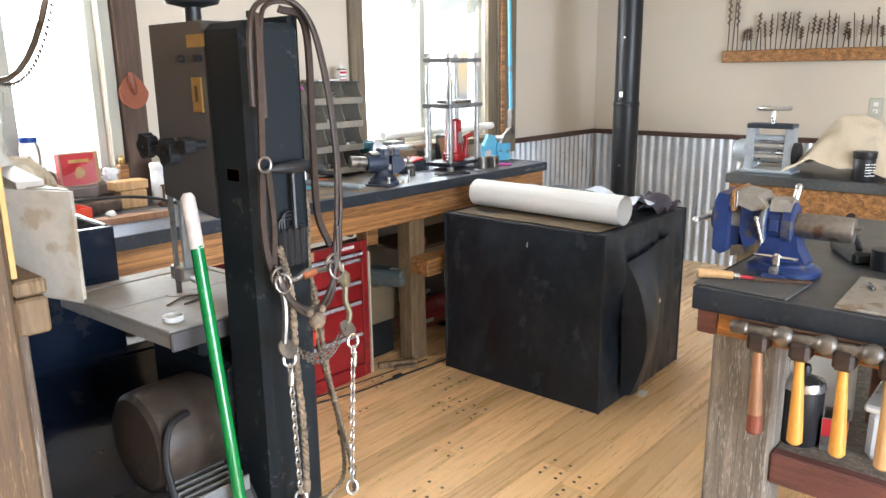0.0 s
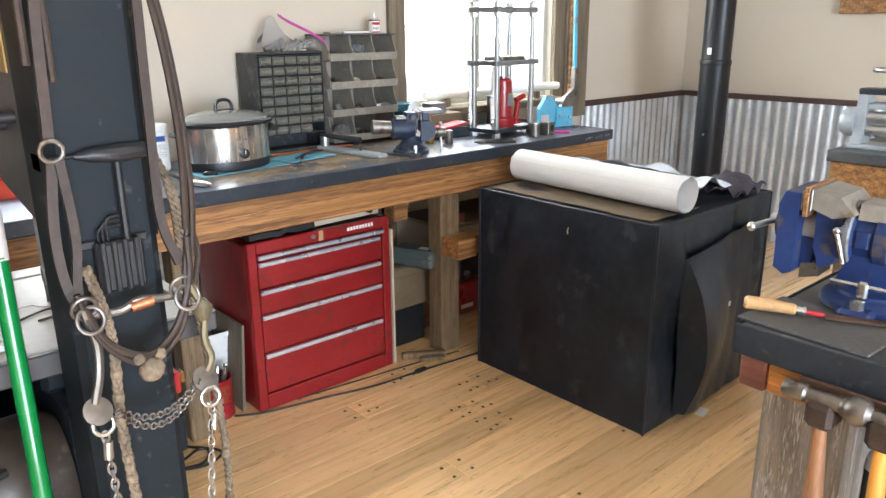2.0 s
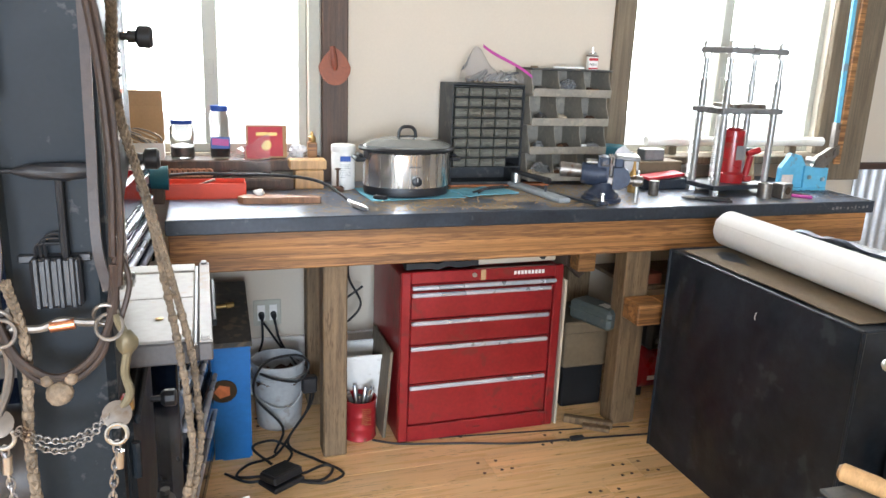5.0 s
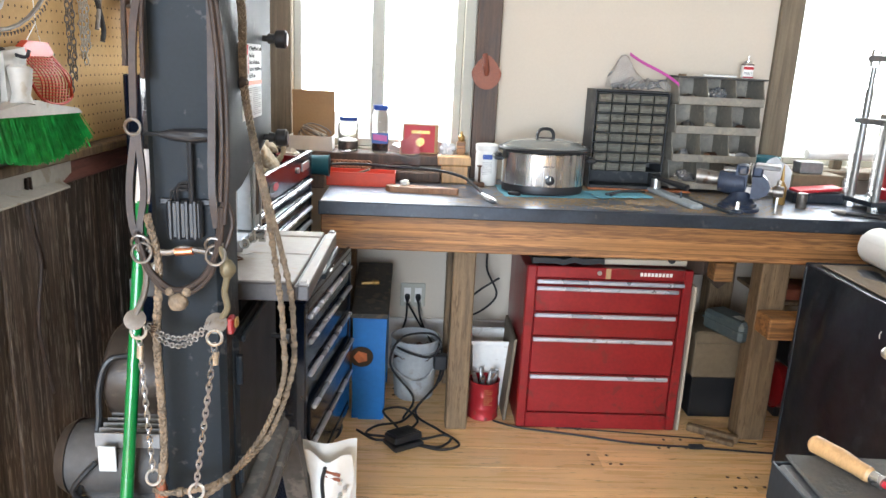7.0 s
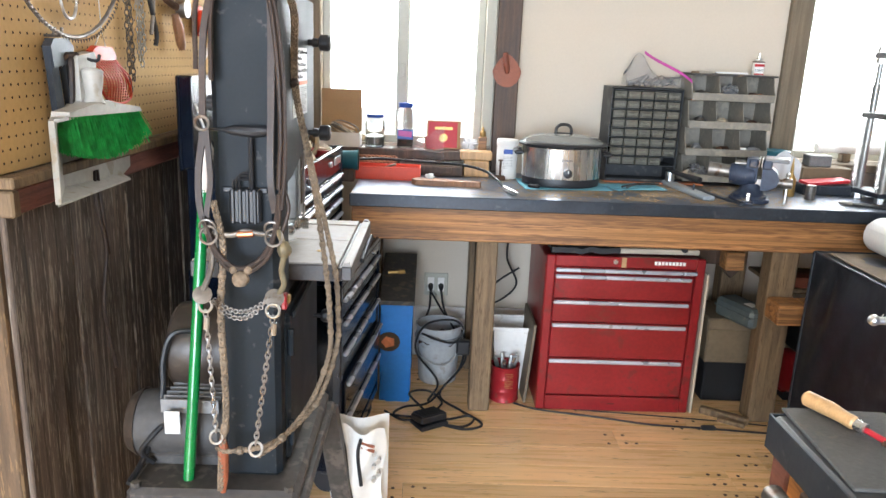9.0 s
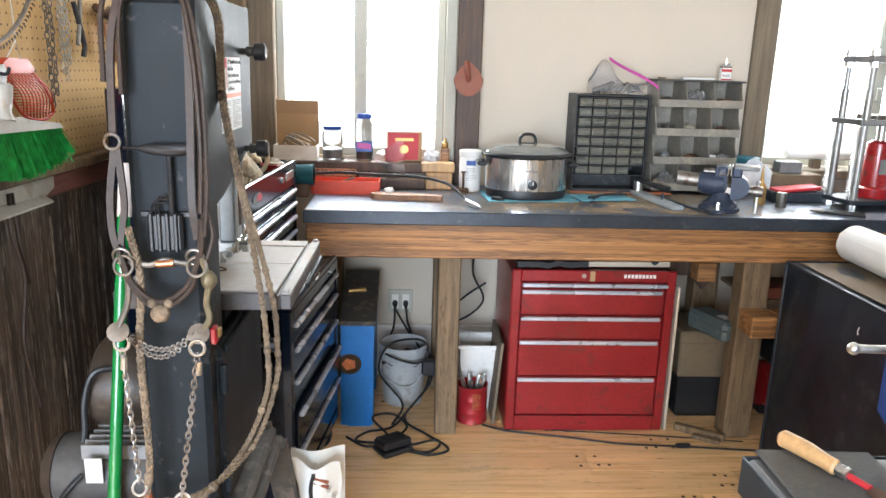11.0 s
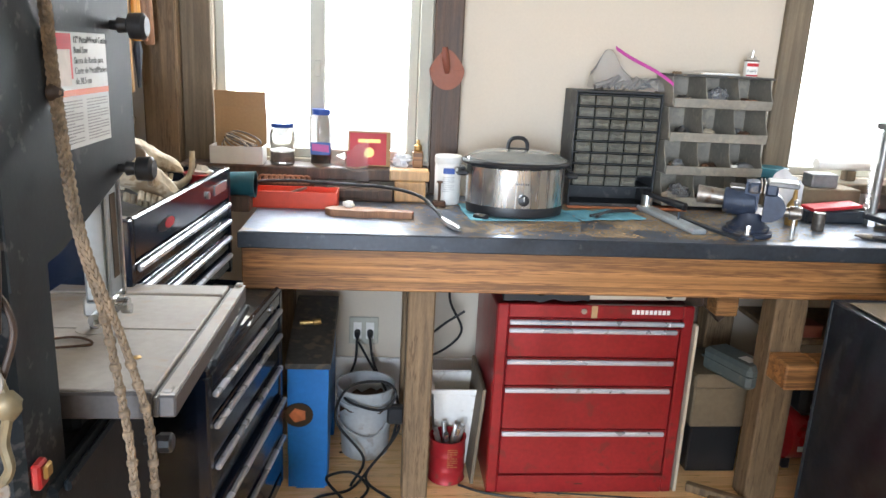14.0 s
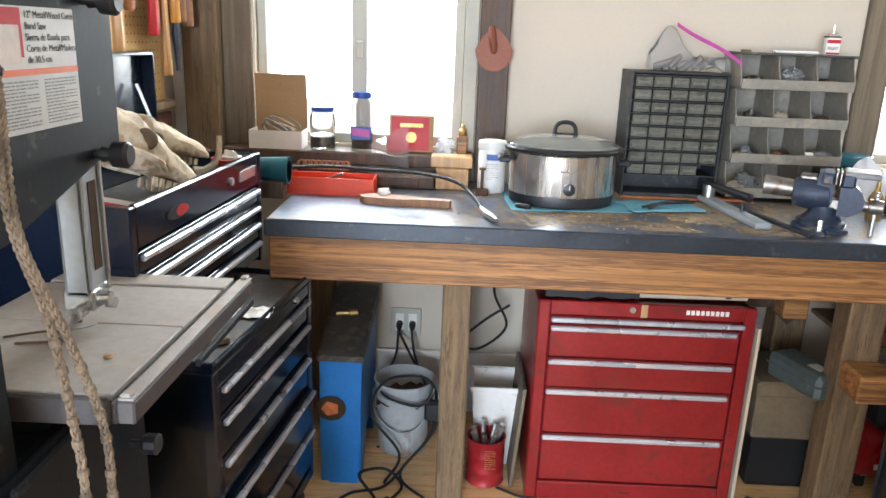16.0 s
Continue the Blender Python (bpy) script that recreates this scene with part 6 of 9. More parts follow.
# blue machine
bmx = thing("blue_machine", pose(1.820, 3.3, 0) @ Matrix.Diagonal((1.12, 1, 1, 1)), "blue painted machine cabinet with a dark worn top", "machine")
part("side", Mesh().prism([(3.09 - 3.3, 0.0), (3.16 - 3.3, 0.0), (3.24 - 3.3, 0.13), (3.40 - 3.3, 0.13), (3.44 - 3.3, 0.0), (3.50 - 3.3, 0.0), (3.50 - 3.3, 0.49), (3.085 - 3.3, 0.435)], -0.045, 0.072, "x"), M["machine_blue"], bmx)
part("front_panel", Mesh().prism([(-0.045, 0.13), (-0.02, 0.0), (0.065, 0.0), (0.075, 0.435), (-0.045, 0.435)], 3.08 - 3.3, 3.09 - 3.3, "y"), M["machine_blue"], bmx)
part("port", Mesh().cyl((-0.012, 3.079 - 3.3, 0.275), (-0.012, 3.072 - 3.3, 0.275), 0.042, n=24), M["hole"], bmx)
part("port_flaps", Mesh().cyl((-0.014, 3.0745 - 3.3, 0.275), (-0.014, 3.0695 - 3.3, 0.275), 0.034, 0.02, n=5), M["orange"], bmx, "orange rubber port flaps")
part("top", Mesh().prism([(3.075 - 3.3, 0.438), (3.51 - 3.3, 0.492), (3.51 - 3.3, 0.545), (3.46 - 3.3, 0.548), (3.085 - 3.3, 0.452)], -0.052, 0.080, "x"), M["dark_grey_top"], bmx)
part("air_fitting", Mesh().rings([((-0.03, 3.30 - 3.3, 0.512), 0.008), ((0.01, 3.305 - 3.3, 0.514), 0.008), ((0.012, 3.305 - 3.3, 0.514), 0.012), ((0.035, 3.31 - 3.3, 0.516), 0.010)], 10), M["brass"], bmx)
# brown box, case, dark crate, compressor
bb = thing("storage_box", pose(3.30, 3.28, 0.0), "dull brown box on a dark crate under the bench", "box")
part("box", Mesh().box(-0.115, 0.12, -0.12, 0.14, 0.19, 0.385, 0.006), M["brown_box"], bb)
part("lid", Mesh().box(-0.12, 0.125, -0.125, 0.145, 0.34, 0.395, 0.008), M["brown_box"], bb)
part("crate", Mesh().box(-0.10, 0.09, -0.10, 0.14, 0.0, 0.189, 0.005), M["rubber"], bb)
cs = thing("tool_case", pose(3.315, 3.13, 0.397, 0, 0, 20), "grey-green plastic tool case on the box", "case")
part("shell", Mesh().box(-0.055, 0.055, -0.10, 0.12, 0.0, 0.085, 0.014), M["teal_case"], cs)
part("lid_band", Mesh().box(-0.057, 0.057, -0.102, 0.122, 0.045, 0.052, 0.003), M["teal_case"], cs)
part("label_patch", Mesh().box(-0.02, 0.02, -0.06, -0.01, 0.0852, 0.0858, 0), M["print_white"], cs)
part("latch", Mesh().box(-0.015, 0.015, -0.106, -0.1025, 0.035, 0.06, 0.002), M["chrome"], cs)
cp = thing("air_compressor", pose(3.70, 3.25, 0), "red air compressor under the bench", "compressor")
part("tank", Mesh().rings([((-0.14, 0, 0.13), 0.05), ((-0.12, 0, 0.13), 0.10), ((0.2, 0, 0.13), 0.10), ((0.22, 0, 0.13), 0.05)], 20), M["red_glossy"], cp)
part("shroud", Mesh().box(-0.10, 0.12, -0.08, 0.08, 0.225, 0.40, 0.02), M["black_plastic"], cp)
part("gauge", Mesh().cyl((-0.05, -0.082, 0.27), (-0.05, -0.095, 0.27), 0.018, n=16), M["bright_steel"], cp)
part("maker_mark", Mesh().box(-0.10, -0.02, -0.1035, -0.1005, 0.10, 0.12, 0.0), M["print_white"], cp)
for dx in (-0.1, 0.17):
    part("foot", Mesh().box(dx - 0.015, dx + 0.015, -0.05, 0.05, 0.0, 0.05, 0.004), M["black_plastic"], cp)
single("wood_scrap", Mesh().box(-0.10, 0.10, -0.016, 0.016, 0, 0.03, 0.004).box(-0.02, 0.09, -0.05, -0.018, 0, 0.018, 0.003), M["post"], pose(3.24, 3.01, 0, 0, 0, -32), "broken brown wood scrap on the floor", "scrap")
single("small_box", Mesh().box(-0.06, 0.06, -0.04, 0.04, 0, 0.045, 0.003), M["paint_tip"], pose(3.52, 3.14, 0.5635), "small red-brown box on the lower shelf", "box")

# ---- things on the long bench ----
ck = thing("slow_cooker", pose(2.508, 3.275, BT + 0.006), "oval stainless slow cooker with black lid and handles", "slow cooker")
SX, SY_ = 1.0, 0.74
part("base", Mesh().lathe([(0.150, 0), (0.162, 0.004), (0.166, 0.03), (0.164, 0.036)], None, 40, SX, SY_), M["black_plastic"], ck)
part("shell", Mesh().lathe([(0.164, 0.034), (0.166, 0.04), (0.166, 0.155), (0.168, 0.160), (0.162, 0.161)], None, 48, SX, SY_), M["steel_pot"], ck)
part("crock_rim", Mesh().lathe([(0.160, 0.160), (0.183, 0.166), (0.186, 0.174), (0.180, 0.180), (0.160, 0.178)], None, 48, SX, SY_), M["black_plastic"], ck)
part("lid", Mesh().lathe([(0.170, 0.180), (0.168, 0.186), (0.14, 0.200), (0.09, 0.210), (0.03, 0.214), (0.0, 0.215)], None, 40, SX, SY_), M["lid_glass"], ck, "dark glass lid")
part("lid_handle", Mesh().tube(curve_points([(-0.033, 0, 0.212), (-0.030, 0, 0.235), (-0.015, 0, 0.249), (0.015, 0, 0.249), (0.030, 0, 0.235), (0.033, 0, 0.212)], 5), 0.0065, 8).box(-0.038, 0.038, -0.012, 0.012, 0.208, 0.217, 0.003), M["black_plastic"], ck)
for s in (-1, 1):
    part("handle", Mesh().box(s * 0.165 if s > 0 else -0.205, 0.205 if s > 0 else -0.165, -0.045, 0.045, 0.125, 0.142, 0.006).box(s * 0.172 if s > 0 else -0.19, 0.19 if s > 0 else -0.172, -0.03, 0.03, 0.142, 0.152, 0.004), M["black_plastic"], ck)
kb = part("dial", Mesh().rings([((0.008, -0.120, 0.062), 0.019), ((0.008, -0.132, 0.062), 0.0175), ((0.008, -0.134, 0.062), 0.013)], 20), M["black_plastic"], ck)
part("pointer", Mesh().box(0.0065, 0.0095, -0.1355, -0.1342, 0.062, 0.077, 0), M["print_white"], kb)
mk = Mesh()
for i in range(8):
    mk.box(-0.022 + i * 0.0058, -0.0185 + i * 0.0058, -0.1245, -0.1235, 0.112, 0.118, 0)
part("maker_mark", mk, M["print_grey"], ck)


def towel(name, m, sx_, sy_, label, seed, folds=0.006):
    return single(name, Mesh().sheet(lambda u, v: (sx_ * (u - 0.5) + 0.012 * noise.noise(Vector((u * 3, v * 3, seed))), sy_ * (v - 0.5) + 0.012 * noise.noise(Vector((v * 3, u * 3, seed + 5))), 0.004 + folds * (0.5 + 0.5 * noise.noise(Vector((u * 5, v * 5, seed + 9))))), 16, 12, 0.002), M["blue_cloth"], m, label, "towel")


towel("shop_towel", pose(2.52, 3.28, BT, 0, 0, 4), 0.37, 0.26, "blue paper shop towel under the slow cooker", 1, 0.001)
towel("shop_towel", pose(2.82, 3.26, BT, 0, 0, 12), 0.24, 0.15, "crumpled blue shop towel with tongs on it", 2, 0.010)
tg = single("tongs", Mesh().tube(curve_points([(-0.09, -0.02, 0), (0.0, 0.0, 0.004), (0.12, 0.012, 0)], 5), 0.0045, 6).tube(curve_points([(-0.08, -0.04, 0), (0.0, 0.0, 0.006), (0.115, 0.035, 0)], 5), 0.0045, 6), M["black_plastic"], pose(2.83, 3.24, BT + 0.018, 0, 0, 20), "black steel tongs on the blue towel", "tongs")
cn = thing("plastic_tub", pose(2.292, 3.42, BT), "white plastic tub with a printed label", "tub")
part("tub", Mesh().lathe([(0.043, 0), (0.046, 0.004), (0.046, 0.145), (0.044, 0.148)], None, 28), M["white_plastic"], cn)
part("lid", Mesh().lathe([(0.047, 0.146), (0.048, 0.148), (0.048, 0.168), (0.045, 0.172), (0.0, 0.172)], None, 28), M["white_plastic"], cn)
print_bars("fine_print", cn, M["print_grey"], FACE_S, (-0.02, -0.0468, 0.10), 8, 0.04, 0.002, 0.007, 12)
part("label_patch", Mesh().box(-0.02, 0.02, -0.0472, -0.0462, 0.112, 0.132, 0), M["blue_lid"], cn)
fx_ = thing("small_stake", pose(2.26, 3.36, BT), "small rusty steel stake on a block", "stake")
part("block", Mesh().box(-0.022, 0.022, -0.02, 0.02, 0, 0.018, 0.003), M["rust"], fx_)
part("pin", Mesh().cyl((0, 0, 0.018), (0, 0, 0.085), 0.005, n=10).cyl((0, 0, 0.083), (0, 0, 0.088), 0.011, n=12), M["rust"], fx_)

# drawer organiser
og = thing("drawer_organiser", pose(2.888, 3.50, BT), "dark grey organiser with eight rows of small drawers", "organiser")
W, H, D0 = 0.157, 0.415, -0.08
bd = Mesh().box(-W, -W + 0.006, D0, 0.09, 0.0, H, 0.002).box(W - 0.006, W, D0, 0.09, 0.0, H, 0.002).box(-W + 0.006, W - 0.006, D0, 0.09, H - 0.006, H, 0.002).box(-W + 0.006, W - 0.006, D0, 0.09, 0.0, 0.008, 0.002).box(-W + 0.006, W - 0.006, 0.08, 0.09, 0.008, H - 0.006, 0.001)
for r in range(1, 10):
    part("shelf", Mesh().box(-W + 0.0065, W - 0.0065, D0 + 0.003, 0.0795, r * (H - 0.05) / 9 + 0.036, r * (H - 0.05) / 9 + 0.040, 0.001), M["cabinet_plastic"], og)
part("body", bd, M["cabinet_plastic"], og)
pitch = (H - 0.05) / 9
dw = (2 * W - 0.02) / 5
for r in range(9):
    for c in range(5):
        if r == 0 or (r == 1 and c == 4):
            continue
        x = -W + 0.010 + c * dw
        z0 = 0.041 + r * pitch
        q = Mesh().box(x + 0.002, x + dw - 0.002, D0 - 0.004, D0 + 0.075, z0 + 0.001, z0 + pitch - 0.007, 0.002)
        d = part("drawer", q, M["clear_drawer"], og)
        part("pull", Mesh().prism([(x + 0.010, z0 + 0.010), (x + dw / 2, z0 + 0.014), (x + dw - 0.010, z0 + 0.010), (x + dw - 0.010, z0 + 0.022), (x + dw / 2, z0 + 0.018), (x + 0.010, z0 + 0.022)], D0 - 0.009, D0 - 0.0042, "y"), M["pull_plastic"], d)
part("bottom_lip", Mesh().box(-W + 0.006, W - 0.006, D0 - 0.012, D0 + 0.003, 0.008, 0.020, 0.002), M["cabinet_plastic"], og)
bag = thing("zip_bag", pose(2.92, 3.49, BT + H), "clear zip bag of metal parts on the organiser", "bag")
part("film", Mesh().sheet(lambda u, v: (0.25 * (u - 0.5), 0.10 * (v - 0.5) + 0.02 * math.sin(5 * u), 0.012 + (0.10 * math.exp(-((u - 0.25) / 0.2) ** 2) + 0.035) * math.sin(math.pi * v) + 0.012 * noise.noise(Vector((7 * u, 6 * v, 1)))), 20, 10), M["bag_film"], bag)
part("zip", Mesh().sheet(lambda u, v: (-0.055 + 0.215 * u, -0.035 - 0.02 * u + 0.006 * v, 0.145 - 0.115 * u + 0.022 * math.sin(math.pi * u) * (u - 0.4) + 0.011 * v), 14, 2, 0.003), M["pink"], bag, "magenta zip strip")
for i in range(7):
    part("metal_piece", Mesh().cyl((-0.11 + 0.025 * i, 0.0, 0.012), (-0.06 + 0.02 * i, 0.02 * math.sin(i), 0.03 + 0.01 * (i % 3)), 0.011, n=8), M["worn_steel"], bag)

# angled bin shelf
bn = thing("bin_shelf", pose(3.255, 3.50, BT), "dusty grey steel bin shelf with four tiers", "bin shelf")
BW0, BW1 = -0.175, 0.185
tiers = [0.02, 0.135, 0.255, 0.375]
for i, z in enumerate(tiers):
    part("shelf", Mesh().prism([(-0.075, z), (0.10, z - 0.012), (0.10, z - 0.006), (-0.072, z + 0.007), (-0.084, z + 0.030), (-0.092, z + 0.029), (-0.088, z - 0.002), (-0.080, z - 0.004)], BW0, BW1, "x"), M["grey_bin"], bn)
sd = [(-0.085, 0.0), (0.105, 0.0), (0.105, 0.485), (-0.03, 0.485)]
for i, z in enumerate(tiers):
    top = (tiers + [0.49])[i + 1]
    for x in (BW0 - 0.003, BW0 + 0.12, BW0 + 0.24, BW1):
        part("divider", Mesh().prism([(-0.080, z + 0.006), (0.10, z), (0.10, top - 0.014), (-0.052, top - 0.004), (-0.060, z + 0.075), (-0.084, z + 0.031)], x, x + 0.003, "x"), M["grey_bin"], bn)
part("back", Mesh().box(BW0, BW1, 0.101, 0.105, 0.0, 0.485, 0), M["grey_bin"], bn)
part("top", Mesh().box(BW0 - 0.006, BW1 + 0.014, -0.068, 0.106, 0.478, 0.486, 0.002), M["dark_grey_top"], bn, "rust-brown top sheet")
part("top_strip", Mesh().box(BW0 - 0.004, BW0 + 0.03, -0.052, -0.045, 0.478, 0.494, 0.002), M["post"], bn)
rnd = random.Random(21)
junk = [("bone", 0.018), ("worn_steel", 0.016), ("rust", 0.016), ("grey_metal", 0.020), ("grey_metal", 0.015), ("old_handle", 0.014), ("worn_steel", 0.018), ("grey_metal", 0.02)]
for i, z in enumerate(tiers):
    for c in range(3):
        for k in range(2):
            mt, r = junk[(i * 3 + c * 2 + k * 5) % len(junk)]
            x = BW0 + 0.06 + c * 0.12 + rnd.uniform(-0.025, 0.025)
            y = -0.03 + 0.04 * k
            single("loose_part", Mesh().ball((0, 0, 0.9 * r), 1.35 * r * rnd.uniform(0.8, 1.5), 1.3 * r, 1.05 * r, 10, 0.6, i * 7 + c + k * 3), M[mt], pose(3.255 + x, 3.50 + y, BT + z + 0.008 - (y + 0.07) * 0.075), "small loose part lying in the bin shelf", "part", "parts in the bin shelf")
single("clear_wad", Mesh().ball((0, 0, 0.028), 0.034, 0.026, 0.028, 14, 0.8, 3), M["bag_film"], pose(3.255, 3.46, BT + 0.385), "crumpled clear plastic in the bin shelf", "plastic")
single("clear_wad", Mesh().ball((0, 0, 0.030), 0.038, 0.028, 0.030, 14, 0.8, 6), M["bag_film"], pose(3.15, 3.455, BT + 0.029), "crumpled clear plastic in the bin shelf", "plastic")
single("yellow_box", Mesh().box(-0.032, 0.032, -0.012, 0.012, 0, 0.014, 0.003), M["yellow"], pose(3.155, 3.435, BT + 0.146, 0, 0, -4), "small yellow plastic case in the bin shelf", "case")
single("white_card", Mesh().box(-0.013, 0.013, -0.006, 0.006, 0, 0.026, 0.002), M["print_white"], pose(3.345, 3.44, BT + 0.146), "small white block in the bin shelf", "block")
oc = thing("oil_can", pose(3.39, 3.51, BT + 0.486) @ Matrix.Diagonal((0.86, 0.86, 0.94, 1)), "small white and red metal paint can", "can")
part("can", Mesh().box(-0.026, 0.026, -0.016, 0.016, 0, 0.062, 0.004), M["print_white"], oc)
part("cap", Mesh().cyl((0, 0, 0.062), (0, 0, 0.078), 0.009, n=12).cyl((0, 0, 0.077), (0, 0, 0.10), 0.003, n=8).cyl((-0.018, 0, 0.062), (0.018, 0, 0.066), 0.012, n=12), M["bright_steel"], oc)
part("band", Mesh().box(-0.0255, 0.0255, -0.0168, -0.0161, 0.040, 0.052, 0), M["print_red"], oc)
part("band", Mesh().box(-0.0255, 0.0255, -0.0168, -0.0161, 0.003, 0.009, 0), M["print_red"], oc)
part("lid", Mesh().box(-0.0265, 0.0265, -0.0165, 0.0165, 0.057, 0.0635, 0.002), M["rust"], oc)
writing("lettering", "PAINT", 0.015, Matrix.Translation((-0.022, -0.0172, 0.018)) @ FACE_S, M["print_black"], oc)
single("white_strip", Mesh().box(-0.07, 0.07, -0.01, 0.01, 0, 0.008, 0.002), M["print_white"], pose(3.26, 3.47, BT + 0.4875), "white strip on top of the bin shelf", "strip")


def vise(m, s, paint, label):
    """A bench vise: swivel base, barrel body, wide jaws, anvil, screw and handle bar."""
    v = thing("bench_vise", m, label, "vise")

    def Z(*a):
        return [s * q for q in a]

    def barrel(rows, n=22):
        return Mesh().rings([((0, s * y, s * z), s * r) for y, z, r in rows], n)
    part("base_plate", Mesh().lathe([(s * 0.083, 0), (s * 0.088, s * 0.004), (s * 0.088, s * 0.016), (s * 0.083, s * 0.020)], None, 32).box(*Z(-0.125, 0.125, -0.026, 0.026, 0, 0.016), s * 0.006), paint, v)
    part("swivel_base", Mesh().lathe([(s * 0.074, s * 0.020), (s * 0.076, s * 0.034), (s * 0.062, s * 0.042), (s * 0.046, s * 0.060), (s * 0.040, s * 0.085)], None, 30), paint, v)
    part("body", barrel([(0.098, 0.122, 0.034), (0.095, 0.122, 0.046), (0.06, 0.122, 0.052), (0.02, 0.122, 0.054), (-0.012, 0.124, 0.048), (-0.02, 0.126, 0.03)]), paint, v)
    part("fixed_jaw", Mesh().prism([(s * a, s * b) for a, b in ((-0.022, 0.10), (0.012, 0.10), (0.03, 0.155), (0.026, 0.20), (-0.022, 0.20))], s * -0.040, s * 0.040, "x").box(*Z(-0.062, 0.062, -0.022, 0.018, 0.162, 0.202), s * 0.007), paint, v)
    part("anvil", Mesh().box(*Z(-0.032, 0.032, 0.026, 0.082, 0.168, 0.184), s * 0.005), M["worn_steel"], v)
    part("sliding_jaw", Mesh().box(*Z(-0.062, 0.062, -0.082, -0.040, 0.158, 0.204), s * 0.007).prism([(s * a, s * b) for a, b in ((-0.042, 0.060), (-0.042, 0.165), (-0.080, 0.165), (-0.105, 0.145), (-0.118, 0.115), (-0.110, 0.082), (-0.075, 0.060))], s * -0.036, s * 0.036, "x"), paint, v)
    part("jaw_top", Mesh().box(*Z(-0.060, 0.060, -0.150, -0.046, 0.192, 0.211), s * 0.004), M["grey_metal"], v, "worn grey steel jaw top")
    for y0, y1 in ((-0.040, -0.034), (-0.028, -0.022)):
        part("jaw_plate", Mesh().box(*Z(-0.064, 0.064, y0, y1, 0.166, 0.206), s * 0.0015), M["worn_steel"], v)
    part("guide_bar", Mesh().box(*Z(-0.022, 0.022, -0.045, 0.02, 0.078, 0.112), s * 0.003), M["worn_steel"], v)
    part("pipe_tail", barrel([(0.096, 0.130, 0.030), (0.19, 0.134, 0.034), (0.193, 0.134, 0.026)], 18), M["worn_steel"], v)
    part("screw_head", barrel([(-0.112, 0.098, 0.018), (-0.130, 0.098, 0.018), (-0.132, 0.098, 0.025), (-0.172, 0.098, 0.024), (-0.176, 0.098, 0.016)], 18), M["worn_steel"], v)
    part("handle_bar", Mesh().cyl((s * 0.005, s * -0.152, s * 0.135), (s * 0.005, s * -0.152, s * -0.045), s * 0.0065, n=10).ball((s * 0.005, s * -0.152, s * 0.137), s * 0.011, n=10).ball((s * 0.005, s * -0.152, s * -0.047), s * 0.011, n=10), M["bright_steel"], v)
    for side in (-1, 1):
        part("lock_bolt", Mesh().cyl((side * s * 0.092, 0, s * 0.016), (side * s * 0.092, 0, s * 0.052), s * 0.010, n=6), M["bright_steel"], v)
    return v


vise(pose(3.232, 3.06, BT, 0, 0, 64), 0.86, M["vise_grey"], "blue-grey bench vise bolted on the long bench")
# metal fixture with a black lever
ft = thing("ring_bender", pose(3.035, 3.22, BT, 0, 0, 7), "aluminium bending jig with a black lever", "bending jig")
part("bar", Mesh().box(-0.026, 0.026, -0.20, 0.20, 0, 0.020, 0.006), M["mill_grey"], ft, "pale aluminium bar")
part("post", Mesh().cyl((0, 0.17, 0.018), (0, 0.17, 0.06), 0.02, n=16), M["bright_steel"], ft)
part("pin", Mesh().cyl((0.0, -0.06, 0.017), (0.0, -0.06, 0.045), 0.004, n=8), M["steel_edge"], ft)
part("lever", Mesh().rings([((-0.01, 0.18, 0.066), 0.008), ((0.02, 0.10, 0.058), 0.010), ((0.045, 0.03, 0.052), 0.014), ((0.055, 0.0, 0.050), 0.014), ((0.056, -0.002, 0.050), 0.007)], 12), M["black_plastic"], ft)
single("steel_flat", Mesh().box(-0.012, 0.012, -0.19, 0.19, 0, 0.010, 0.002), M["steel_edge"], pose(3.12, 3.14, BT, 0, 0, 14), "dark flat steel bar on the bench", "bar")
rods = Mesh()
for i in range(5):
    rods.cyl((-0.22, 0.012 * i, 0.004), (0.22, 0.012 * i + 0.004 * i, 0.004), 0.0035, n=6)
single("copper_rods", rods, M["copper"], pose(2.95, 3.40, BT), "thin copper rods behind the tools", "rods")

# sill things by the first window
ct = thing("carton", pose(1.545, 3.545, 1.0355) @ Matrix.Diagonal((1.1, 1, 1, 1)), "open brown cardboard carton of wire parts", "carton")
part("box", Mesh().box(-0.083, 0.083, -0.05, 0.05, 0, 0.004, 0.0).box(-0.083, 0.083, -0.053, -0.050, 0, 0.062, 0).box(-0.083, -0.080, -0.05, 0.05, 0, 0.062, 0).box(0.080, 0.083, -0.05, 0.05, 0, 0.062, 0), M["print_white"], ct)
part("back_flap", Mesh().box(-0.083, 0.083, 0.050, 0.053, 0, 0.19, 0), M["cardboard"], ct)
part("flap", Mesh().box(-0.083, 0.083, 0, 0.003, 0, 0.06, 0, pose(0, 0.05, 0.19, 12, 0, 0)), M["cardboard"], ct)
for i in range(9):
    part("wire_part", Mesh().tube([(0.05 * math.cos(a + i) * (0.6 + 0.05 * i) - 0.02 + 0.006 * i, -0.02 + 0.02 * math.sin(a), 0.066 + 0.022 * math.sin(a + i * 0.7) + 0.003 * i) for a in [2 * math.pi * k / 14 for k in range(12)]], 0.0028, 5), M["bone"] if i % 2 else M["worn_steel"], ct)


